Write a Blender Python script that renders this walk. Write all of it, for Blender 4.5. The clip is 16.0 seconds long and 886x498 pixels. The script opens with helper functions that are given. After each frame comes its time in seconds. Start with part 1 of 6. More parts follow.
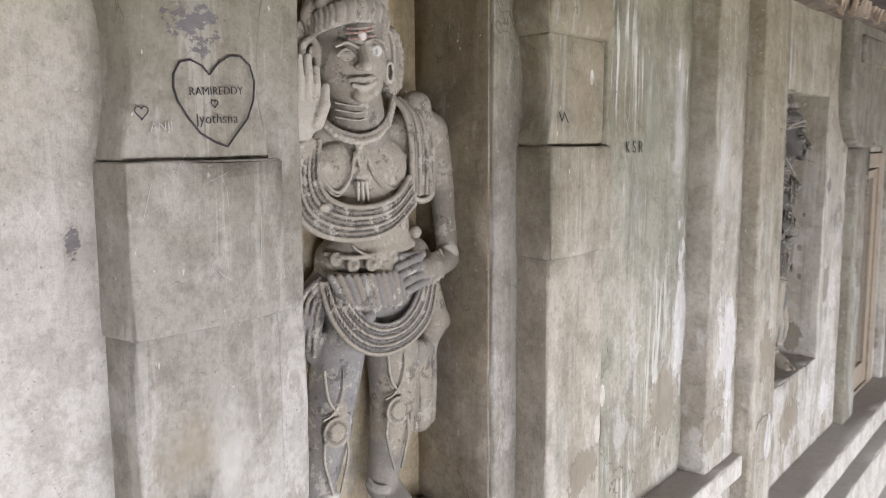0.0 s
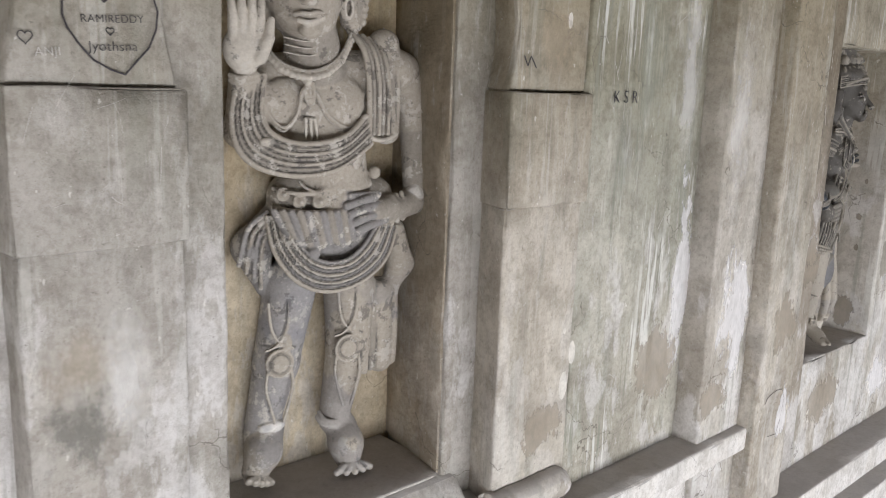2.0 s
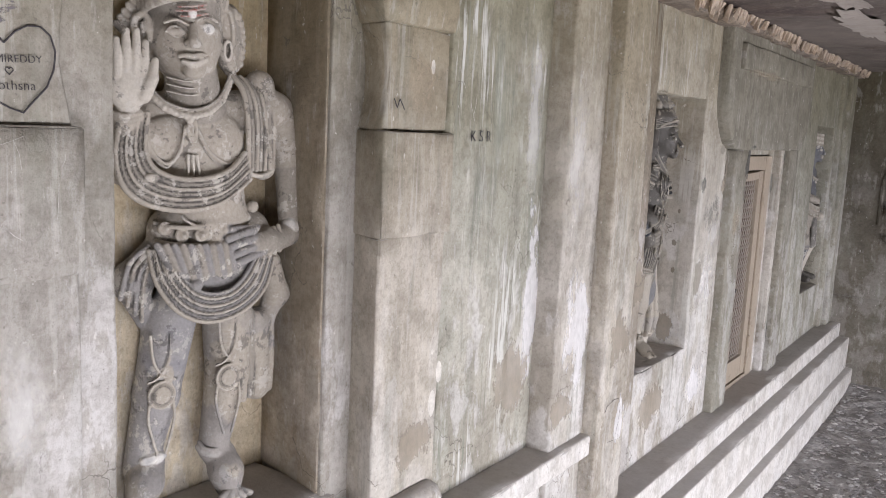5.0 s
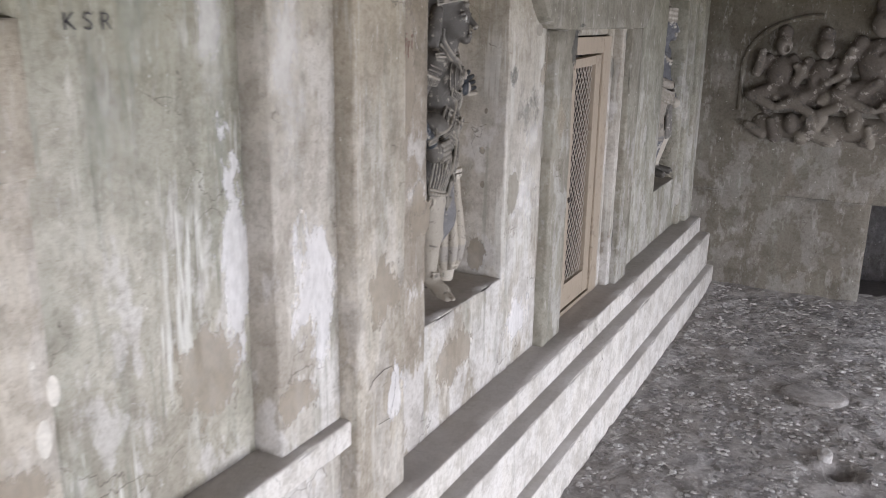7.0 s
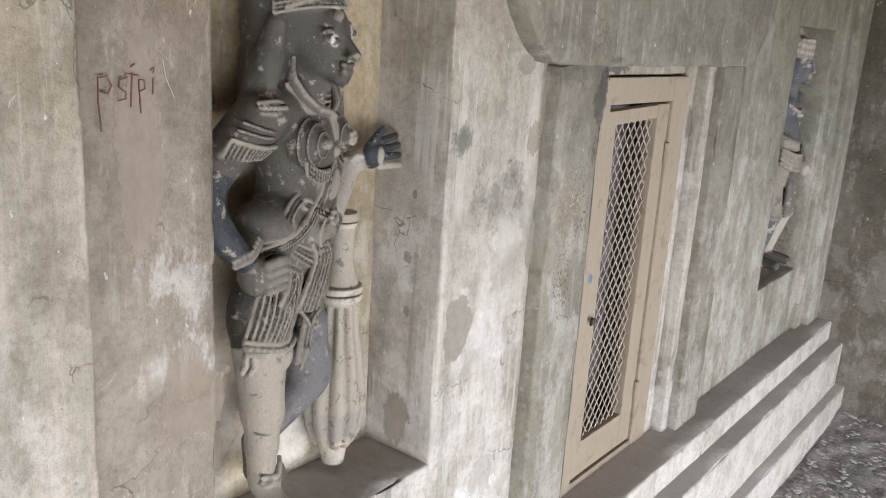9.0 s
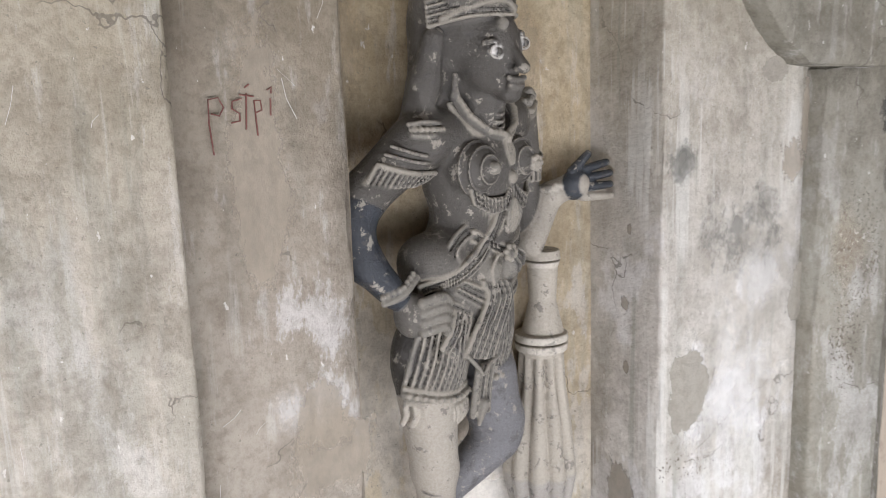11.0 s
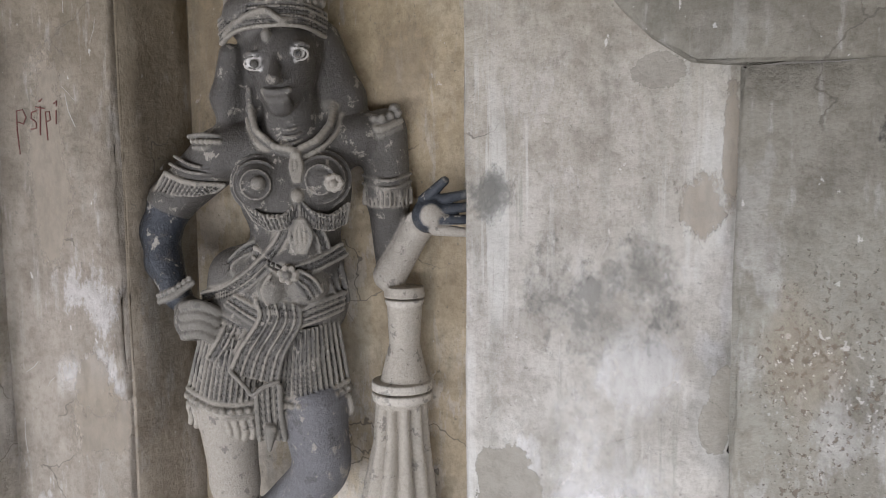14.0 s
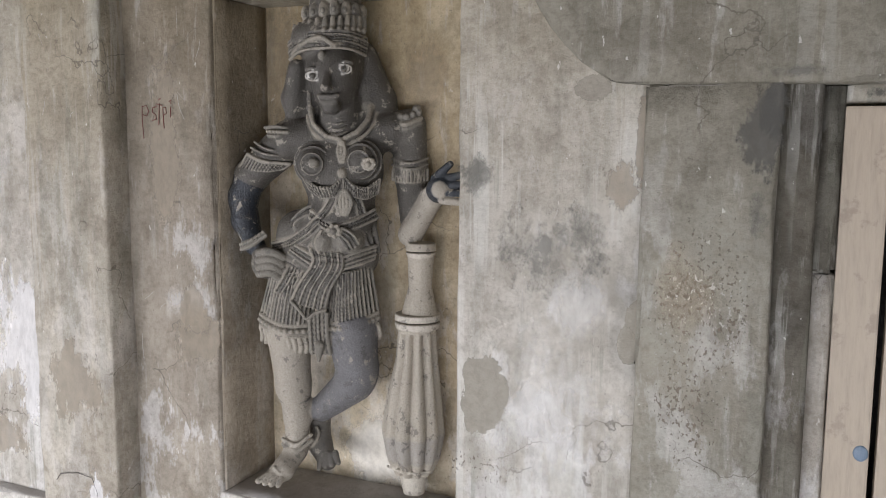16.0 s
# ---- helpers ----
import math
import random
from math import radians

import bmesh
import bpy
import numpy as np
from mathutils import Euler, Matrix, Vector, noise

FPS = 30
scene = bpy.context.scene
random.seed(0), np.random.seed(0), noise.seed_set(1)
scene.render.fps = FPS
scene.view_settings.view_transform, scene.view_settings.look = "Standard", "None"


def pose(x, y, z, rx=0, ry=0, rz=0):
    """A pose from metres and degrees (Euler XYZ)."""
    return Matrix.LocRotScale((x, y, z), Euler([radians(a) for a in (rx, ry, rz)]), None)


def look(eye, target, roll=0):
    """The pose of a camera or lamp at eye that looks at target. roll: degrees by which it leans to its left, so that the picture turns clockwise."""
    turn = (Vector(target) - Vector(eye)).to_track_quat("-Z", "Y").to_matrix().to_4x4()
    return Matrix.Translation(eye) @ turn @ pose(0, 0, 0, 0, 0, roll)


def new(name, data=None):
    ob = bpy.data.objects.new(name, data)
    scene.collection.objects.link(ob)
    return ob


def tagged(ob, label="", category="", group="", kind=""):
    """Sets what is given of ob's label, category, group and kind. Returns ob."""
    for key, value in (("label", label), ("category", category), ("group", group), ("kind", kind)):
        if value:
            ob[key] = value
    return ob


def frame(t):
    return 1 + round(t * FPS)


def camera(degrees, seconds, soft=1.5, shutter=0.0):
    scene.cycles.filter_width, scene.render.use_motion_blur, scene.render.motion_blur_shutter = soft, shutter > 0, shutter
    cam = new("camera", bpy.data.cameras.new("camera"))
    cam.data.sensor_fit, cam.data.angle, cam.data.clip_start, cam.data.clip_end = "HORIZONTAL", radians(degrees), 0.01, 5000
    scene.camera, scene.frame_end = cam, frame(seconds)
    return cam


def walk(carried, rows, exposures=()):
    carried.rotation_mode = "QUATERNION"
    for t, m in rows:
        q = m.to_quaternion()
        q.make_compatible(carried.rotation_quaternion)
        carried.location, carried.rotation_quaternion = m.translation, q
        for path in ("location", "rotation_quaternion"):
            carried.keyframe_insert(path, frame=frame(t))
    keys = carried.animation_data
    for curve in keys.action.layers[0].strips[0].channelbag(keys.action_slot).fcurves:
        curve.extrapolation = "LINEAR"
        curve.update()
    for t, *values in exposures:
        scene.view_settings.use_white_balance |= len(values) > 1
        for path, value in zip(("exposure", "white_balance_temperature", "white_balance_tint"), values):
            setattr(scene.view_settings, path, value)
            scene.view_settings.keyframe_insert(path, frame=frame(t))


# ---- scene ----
cam = camera(55.5, 16.0, soft=0.8, shutter=0.25)
METRES, EYE, TILT, LEAN, TURN = 5.2, 1.72, 0.0, 0.0, 38.1
ROWS = [
    (0.0, 0.0, 0.0, 0.0, -0.03, -7.44, 0.26),
    (0.5, 0.0307, 0.0209, 0.0055, 5.34, -6.55, -1.53),
    (1.0, 0.0485, 0.046, 0.007, 5.98, -6.41, -2.46),
    (1.5, 0.0637, 0.0373, 0.0054, 7.49, -9.27, -2.4),
    (2.0, 0.0685, 0.0087, -0.0006, 8.75, -11.22, -2.09),
    (2.5, 0.0518, -0.0101, -0.0001, 3.84, -9.2, -2.13),
    (3.0, 0.044, -0.0204, 0.0013, -1.0, -7.3, -2.59),
    (5.5, 0.0569, -0.0157, -0.0002, -3.7, -9.3, -2.4),
    (6.0, 0.0822, 0.0063, -0.0042, -5.12, -11.91, -1.63),
    (6.5, 0.1141, 0.0463, -0.0077, -7.52, -14.1, -1.32),
    (7.0, 0.1526, 0.1154, -0.0008, -10.34, -15.47, -0.94),
    (7.5, 0.2069, 0.1796, -0.0051, -8.31, -15.07, -1.12),
    (8.0, 0.2477, 0.2473, -0.0039, -4.44, -13.77, -2.16),
    (8.5, 0.2712, 0.3062, 0.0058, -2.81, -13.27, -3.07),
    (9.0, 0.2885, 0.3273, 0.0041, 0.39, -14.79, -3.43),
    (9.5, 0.2959, 0.339, 0.0029, 3.92, -14.05, -2.04),
    (10.0, 0.3031, 0.3435, -0.0017, 8.28, -12.62, -0.74),
    (12.5, 0.4101, 0.4557, -0.0253, 46.19, -6.38, 4.12),
    (13.0, 0.4305, 0.4916, -0.0285, 49.74, -4.95, 3.45),
    (13.5, 0.4531, 0.5324, -0.0309, 59.58, -6.08, 1.67),
    (14.0, 0.4884, 0.5674, -0.0284, 70.85, -6.04, 0.62),
    (14.5, 0.5093, 0.5663, -0.0287, 72.59, -5.8, 0.4),
    (15.0, 0.5342, 0.5604, -0.0282, 73.8, -6.47, 0.33),
    (15.5, 0.5542, 0.5625, -0.0274, 74.82, -7.04, 0.02),
    (16.0, 0.573, 0.5656, -0.0262, 76.0, -7.21, -0.38),
]
walk(cam, [(t, pose(0, 0, EYE, TILT, LEAN, TURN) @ pose(METRES * x, METRES * y, METRES * z, 90 + pitch, roll, yaw)) for t, x, y, z, yaw, pitch, roll in ROWS],
     [(0, -0.08, 6350, 10), (1, 0.0, 6500, 9), (1.5, 0.0, 6400, 8), (2, -0.17, 6300, 9), (3, -0.13, 6500, 9), (5.5, 0.02, 6200, 14), (6, 0.02, 6300, 13), (7, -0.12, 6150, 12), (8, -0.05, 6600, 11), (9, 0.22, 6350, 9), (10, 0.34, 6100, 12), (12.5, 0.31, 6450, 8), (13, 0.42, 6500, 8), (13.5, 0.36, 6350, 9), (14, 0.05, 6050, 11), (14.5, 0.15, 6300, 11), (15, 0.10, 6250, 11), (16, -0.10, 6250, 10)])


# ---- light: daylight through the open colonnade opposite the carved wall ----
world = bpy.data.worlds.new("world")
scene.world = world
world.use_nodes = True
_wn = world.node_tree.nodes
_sky = _wn.new("ShaderNodeTexSky")
_sky.sky_type = "NISHITA"
_sky.sun_disc = False
_sky.sun_elevation = radians(50)
_sky.sun_rotation = radians(200)
world.node_tree.links.new(_sky.outputs[0], _wn["Background"].inputs[0])
_wn["Background"].inputs[1].default_value = 0.07


def area_lamp(name, eye, target, sx, sy, power, colour=(1, 1, 1)):
    data = bpy.data.lights.new(name, "AREA")
    data.shape, data.size, data.size_y, data.energy, data.color = "RECTANGLE", sx, sy, power, colour
    ob = new(name, data)
    ob.matrix_world = look(eye, target)
    return ob


# area lamps in the unseen openings stand in for daylight
OPEN_X = 2.3
BAYS = [(-1.9, -0.1, 98), (0.25, 2.05, 58), (2.4, 4.2, 54), (4.55, 6.3, 42)]
for _a, _b, _w in BAYS:
    area_lamp("daylight", (OPEN_X + 0.05, (_a + _b) / 2, 0.46), (-1, (_a + _b) / 2, -0.75), _b - _a, 0.9, _w * 1.1, (1.0, 0.975, 0.985))


# ---- materials ----
def material(name):
    m = bpy.data.materials.new(name)
    m.use_nodes = True
    return m, m.node_tree.nodes, m.node_tree.links, m.node_tree.nodes["Principled BSDF"]


def link_in(links, socket, value):
    if isinstance(value, (int, float)):
        socket.default_value = value
    elif isinstance(value, (tuple, list)):
        socket.default_value = (*value, 1) if len(value) == 3 and socket.type == "RGBA" else value
    else:
        links.new(value, socket)


def noise_at(nt, vec, scale, detail=6, rough=0.6, stretch=(1, 1, 1), seed=0.0):
    mp = nt.nodes.new("ShaderNodeMapping")
    mp.inputs["Scale"].default_value = stretch
    mp.inputs["Location"].default_value = (seed, seed * 1.7, seed * 0.6)
    nt.links.new(vec, mp.inputs[0])
    n = nt.nodes.new("ShaderNodeTexNoise")
    n.inputs["Scale"].default_value, n.inputs["Detail"].default_value, n.inputs["Roughness"].default_value = scale, detail, rough
    nt.links.new(mp.outputs[0], n.inputs["Vector"])
    return n.outputs[0]


def step_of(nt, value, lo, hi, out_lo=0.0, out_hi=1.0):
    r = nt.nodes.new("ShaderNodeMapRange")
    r.interpolation_type = "SMOOTHSTEP"
    for k, v in zip(("From Min", "From Max", "To Min", "To Max"), (lo, hi, out_lo, out_hi)):
        r.inputs[k].default_value = v
    nt.links.new(value, r.inputs[0])
    return r.outputs[0]


def calc(nt, op, a, b=0.0):
    n = nt.nodes.new("ShaderNodeMath")
    n.operation = op
    link_in(nt.links, n.inputs[0], a)
    link_in(nt.links, n.inputs[1], b)
    return n.outputs[0]


def blend(nt, fac, a, b, mode="MIX"):
    n = nt.nodes.new("ShaderNodeMix")
    n.data_type, n.blend_type = "RGBA", mode
    link_in(nt.links, n.inputs[0], fac)
    link_in(nt.links, n.inputs[6], a)
    link_in(nt.links, n.inputs[7], b)
    return n.outputs[2]


def bump_of(nt, bsdf, height, strength, distance):
    b = nt.nodes.new("ShaderNodeBump")
    b.inputs["Strength"].default_value, b.inputs["Distance"].default_value = strength, distance
    nt.links.new(height, b.inputs["Height"])
    nt.links.new(b.outputs[0], bsdf.inputs["Normal"])


def place_of(nt):
    g = nt.nodes.new("ShaderNodeNewGeometry")
    s = nt.nodes.new("ShaderNodeSeparateXYZ")
    nt.links.new(g.outputs["Position"], s.inputs[0])
    return g.outputs["Position"], s.outputs[0], s.outputs[1], s.outputs[2]


def plaster(name, base, dirt_fade, lime=0.5, moss=0.4, brown=0.4, seed=0.0, drips=0.25, top_dark=0.9):
    """Old lime plaster: blotches, water streaks, pale lime bloom, green algae, brown damp, and a painted fade of light
    upwards.
    """
    m, nodes, links, bsdf = material(name)
    nt = m.node_tree
    pos, px, py, pz = place_of(nt)
    big = noise_at(nt, pos, 2.6, 5, 0.62, seed=seed)
    mid = noise_at(nt, pos, 10, 9, 0.70, seed=seed + 3)
    fine = noise_at(nt, pos, 60, 6, 0.75, seed=seed + 5)
    streak = noise_at(nt, pos, 8, 7, 0.66, (1, 2.0, 0.28), seed + 7)
    thin = noise_at(nt, pos, 22, 6, 0.68, (1, 1.8, 0.35), seed + 9)
    # second tone gains with height: the light's upward fall-off put into the plaster
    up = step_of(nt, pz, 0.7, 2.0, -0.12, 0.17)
    col = blend(nt, step_of(nt, calc(nt, "ADD", big, up), 0.40, 0.60), base, dirt_fade)
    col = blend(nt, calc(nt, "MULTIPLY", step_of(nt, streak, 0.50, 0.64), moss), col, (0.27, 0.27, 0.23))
    # olive ageing near the ceiling, deepened to stand for less light there
    top_fade = calc(nt, "MULTIPLY", step_of(nt, calc(nt, "ADD", pz, calc(nt, "MULTIPLY", big, 0.8)), 1.7, 2.6), top_dark)
    col = blend(nt, top_fade, col, (0.74, 0.70, 0.56), "MULTIPLY")
    low = step_of(nt, pz, 1.75, 0.75)
    damp = noise_at(nt, pos, 4.2, 6, 0.6, (1, 1.4, 0.7), seed + 13)
    dampm = calc(nt, "MULTIPLY", step_of(nt, damp, 0.51, 0.55), calc(nt, "MULTIPLY", low, brown))
    col = blend(nt, dampm, col, (0.34, 0.30, 0.245))
    bloom = noise_at(nt, pos, 6, 8, 0.66, (1, 1.3, 0.6), seed + 17)
    bloom = calc(nt, "ADD", bloom, step_of(nt, pz, 1.5, 0.5, 0.0, 0.07))
    limem = calc(nt, "MULTIPLY", step_of(nt, bloom, 0.545, 0.59), calc(nt, "MULTIPLY", step_of(nt, pz, 1.9, 1.1), lime))
    col = blend(nt, limem, col, (0.76, 0.75, 0.75))
    col = blend(nt, step_of(nt, thin, 0.56, 0.66, 0.0, 0.32), col, (0.64, 0.62, 0.59))
    col = blend(nt, step_of(nt, mid, 0.44, 0.60, 0.0, 0.62), col, (0.66, 0.645, 0.62), "MULTIPLY")
    col = blend(nt, step_of(nt, fine, 0.44, 0.64, 0.0, 0.55), col, (0.68, 0.66, 0.63), "MULTIPLY")
    grain = noise_at(nt, pos, 190, 4, 0.7, (1, 1, 0.7), seed + 19)
    col = blend(nt, step_of(nt, grain, 0.45, 0.65, 0.0, 0.2), col, (0.62, 0.60, 0.57), "MULTIPLY")
    speck = noise_at(nt, pos, 120, 3, 0.6, seed=seed + 21)
    col = blend(nt, step_of(nt, speck, 0.66, 0.71, 0.0, 0.55), col, (0.17, 0.155, 0.13))
    chips = noise_at(nt, pos, 45, 4, 0.6, (1, 1.3, 0.8), seed + 25)
    col = blend(nt, step_of(nt, chips, 0.69, 0.71, 0.0, 0.6), col, (0.74, 0.72, 0.68))
    # runs of lime and algae down the wall
    run = noise_at(nt, pos, 34, 5, 0.62, (1, 1, 0.045), seed + 29)
    where = step_of(nt, noise_at(nt, pos, 5, 4, 0.6, (1, 1.2, 0.5), seed + 31), 0.47, 0.60)
    col = blend(nt, calc(nt, "MULTIPLY", step_of(nt, run, 0.54, 0.60), calc(nt, "MULTIPLY", where, drips)), col, (0.70, 0.70, 0.66))
    col = blend(nt, calc(nt, "MULTIPLY", step_of(nt, run, 0.45, 0.40), calc(nt, "MULTIPLY", where, drips)), col, (0.27, 0.275, 0.225))
    # hair cracks in short, broken lengths
    wob = nt.nodes.new("ShaderNodeVectorMath")
    wob.operation = "ADD"
    warp = nt.nodes.new("ShaderNodeTexNoise")
    warp.inputs["Scale"].default_value, warp.inputs["Detail"].default_value = 7, 5
    nt.links.new(pos, warp.inputs["Vector"])
    scaled = nt.nodes.new("ShaderNodeVectorMath")
    scaled.operation = "SCALE"
    scaled.inputs["Scale"].default_value = 0.25
    nt.links.new(warp.outputs[1], scaled.inputs[0])
    nt.links.new(pos, wob.inputs[0])
    nt.links.new(scaled.outputs[0], wob.inputs[1])
    net = nt.nodes.new("ShaderNodeTexVoronoi")
    net.feature = "DISTANCE_TO_EDGE"
    net.inputs["Scale"].default_value = 3.2
    nt.links.new(wob.outputs[0], net.inputs["Vector"])
    crack = calc(nt, "MULTIPLY", step_of(nt, net.outputs["Distance"], 0.006, 0.002), step_of(nt, big, 0.53, 0.58))
    col = blend(nt, calc(nt, "MULTIPLY", crack, 0.7), col, (0.13, 0.115, 0.095))
    # upward faces greyed: settled dust, with their weaker light painted in
    g = nt.nodes.new("ShaderNodeNewGeometry")
    sep = nt.nodes.new("ShaderNodeSeparateXYZ")
    nt.links.new(g.outputs["True Normal"], sep.inputs[0])
    dust_and_shade = calc(nt, "MULTIPLY", step_of(nt, sep.outputs[2], 0.6, 0.95), step_of(nt, mid, 0.2, 0.6, 0.9, 0.6))
    col = blend(nt, dust_and_shade, col, (0.42, 0.40, 0.39))
    nt.links.new(col, bsdf.inputs["Base Color"])
    bsdf.inputs["Roughness"].default_value = 0.86
    bsdf.inputs["Specular IOR Level"].default_value = 0.3
    h = calc(nt, "ADD", calc(nt, "MULTIPLY", mid, 1.0), calc(nt, "ADD", calc(nt, "MULTIPLY", fine, 0.32), calc(nt, "MULTIPLY", bloom, 0.6)))
    bump_of(nt, bsdf, h, 0.7, 0.014)
    return m


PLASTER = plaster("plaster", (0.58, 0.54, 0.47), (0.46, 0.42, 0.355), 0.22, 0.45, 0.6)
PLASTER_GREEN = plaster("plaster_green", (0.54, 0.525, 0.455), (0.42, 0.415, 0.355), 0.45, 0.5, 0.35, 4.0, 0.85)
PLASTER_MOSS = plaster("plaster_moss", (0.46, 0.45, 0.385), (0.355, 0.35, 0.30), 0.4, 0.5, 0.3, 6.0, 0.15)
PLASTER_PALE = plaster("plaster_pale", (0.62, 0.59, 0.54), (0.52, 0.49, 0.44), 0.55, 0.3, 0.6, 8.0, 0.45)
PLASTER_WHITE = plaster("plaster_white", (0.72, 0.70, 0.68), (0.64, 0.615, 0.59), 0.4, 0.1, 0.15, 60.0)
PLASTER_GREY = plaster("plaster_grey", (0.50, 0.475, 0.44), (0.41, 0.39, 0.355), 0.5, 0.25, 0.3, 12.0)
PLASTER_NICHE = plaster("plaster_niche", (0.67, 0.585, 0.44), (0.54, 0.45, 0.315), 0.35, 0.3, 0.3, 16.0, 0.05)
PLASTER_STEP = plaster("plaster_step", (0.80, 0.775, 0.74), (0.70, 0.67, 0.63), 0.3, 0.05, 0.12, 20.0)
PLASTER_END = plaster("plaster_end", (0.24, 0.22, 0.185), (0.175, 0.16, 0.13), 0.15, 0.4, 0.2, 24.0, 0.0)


def rock(name, a, b, c, scale=9.0, bump=0.03, rough=0.9):
    m, nodes, links, bsdf = material(name)
    nt = m.node_tree
    pos, px, py, pz = place_of(nt)
    n1 = noise_at(nt, pos, scale, 8, 0.7)
    n2 = noise_at(nt, pos, scale * 5, 6, 0.7, seed=4)
    n3 = noise_at(nt, pos, scale * 0.25, 4, 0.6, seed=9)
    col = blend(nt, step_of(nt, n1, 0.38, 0.62), a, b)
    col = blend(nt, step_of(nt, n2, 0.55, 0.68), col, c)
    col = blend(nt, step_of(nt, n3, 0.35, 0.65, 0.0, 0.45), col, (0.30, 0.27, 0.24))
    nt.links.new(col, bsdf.inputs["Base Color"])
    bsdf.inputs["Roughness"].default_value = rough
    bump_of(nt, bsdf, calc(nt, "ADD", n1, calc(nt, "MULTIPLY", n2, 0.5)), 0.8, bump)
    return m


FLOOR_ROCK = rock("floor_rock", (0.25, 0.24, 0.24), (0.58, 0.56, 0.56), (0.68, 0.67, 0.67), 8, 0.04)
CEIL_ROCK = rock("ceiling_rock", (0.07, 0.05, 0.045), (0.13, 0.10, 0.085), (0.20, 0.17, 0.14), 6, 0.02)
PEEL = rock("pale_ceiling_skin", (0.36, 0.32, 0.29), (0.44, 0.40, 0.36), (0.28, 0.24, 0.21), 6, 0.01)
CORNICE = rock("broken_plaster", (0.16, 0.12, 0.09), (0.34, 0.28, 0.21), (0.10, 0.08, 0.065), 14, 0.02)
SHARD = rock("torn_plaster", (0.62, 0.50, 0.38), (0.46, 0.36, 0.26), (0.72, 0.64, 0.53), 30, 0.006)


def painted(name, colour, worn, rough=0.5, scale=18, lo=0.56, hi=0.64):
    m, nodes, links, bsdf = material(name)
    nt = m.node_tree
    pos, px, py, pz = place_of(nt)
    n = noise_at(nt, pos, scale, 7, 0.68)
    f = noise_at(nt, pos, scale * 6, 4, 0.6, (1, 1, 0.15), 3)
    col = blend(nt, step_of(nt, n, lo, hi), colour, worn)
    col = blend(nt, step_of(nt, f, 0.4, 0.75, 0, 0.35), col, tuple(0.6 * v for v in colour))
    nt.links.new(col, bsdf.inputs["Base Color"])
    bsdf.inputs["Roughness"].default_value = rough
    bump_of(nt, bsdf, f, 0.35, 0.004)
    return m


WOOD_PAINT = painted("cream_painted_wood", (0.41, 0.345, 0.27), (0.31, 0.255, 0.20), 0.5)
WIRE = painted("painted_wire", (0.50, 0.44, 0.38), (0.40, 0.34, 0.28), 0.4, 60)
STEEL = painted("dark_steel", (0.06, 0.055, 0.05), (0.16, 0.09, 0.05), 0.4, 80)
INK = painted("charcoal_line", (0.05, 0.045, 0.05), (0.12, 0.11, 0.11), 0.8, 120, 0.5, 0.7)
RED_INK = painted("red_brown_line", (0.16, 0.06, 0.05), (0.25, 0.16, 0.13), 0.8, 120, 0.5, 0.7)
SCRATCH = painted("pale_scratch", (0.62, 0.60, 0.57), (0.54, 0.52, 0.49), 0.9, 120)
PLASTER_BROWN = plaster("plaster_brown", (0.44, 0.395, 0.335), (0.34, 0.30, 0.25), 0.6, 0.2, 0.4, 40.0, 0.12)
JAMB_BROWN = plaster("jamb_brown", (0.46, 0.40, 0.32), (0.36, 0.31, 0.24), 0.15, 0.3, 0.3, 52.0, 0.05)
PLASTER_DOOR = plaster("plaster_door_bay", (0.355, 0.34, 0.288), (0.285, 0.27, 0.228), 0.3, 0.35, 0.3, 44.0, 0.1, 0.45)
REVEAL_DARK = plaster("dark_reveal_plaster", (0.165, 0.152, 0.125), (0.105, 0.098, 0.082), 0.25, 0.3, 0.2, 48.0)
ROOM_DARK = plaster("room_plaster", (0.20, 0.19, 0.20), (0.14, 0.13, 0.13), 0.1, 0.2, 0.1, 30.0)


# ---- mesh helpers ----
def from_lists(name, verts, faces, mat, smooth=True, parent=None):
    me = bpy.data.meshes.new(name)
    me.from_pydata([tuple(v) for v in verts], [], [tuple(f) for f in faces])
    me.materials.append(mat)
    if smooth:
        me.polygons.foreach_set("use_smooth", [True] * len(me.polygons))
    me.update()
    ob = new(name, me)
    if parent:
        ob.parent = parent
    return ob


def part(name, bm, mat, parent=None, label=""):
    me = bpy.data.meshes.new(name)
    bm.normal_update()
    bm.to_mesh(me)
    bm.free()
    me.materials.append(mat)
    ob = new(name, me)
    if parent:
        ob.parent = parent
    if label:
        ob["label"] = label
    return ob


def ticks(a, b, step, r):
    n = max(1, int(round((b - a - 2 * r) / step)))
    mid = [a + r + (b - a - 2 * r) * i / n for i in range(n + 1)]
    return [a, a + r * 0.4] + mid + [b - r * 0.4, b]


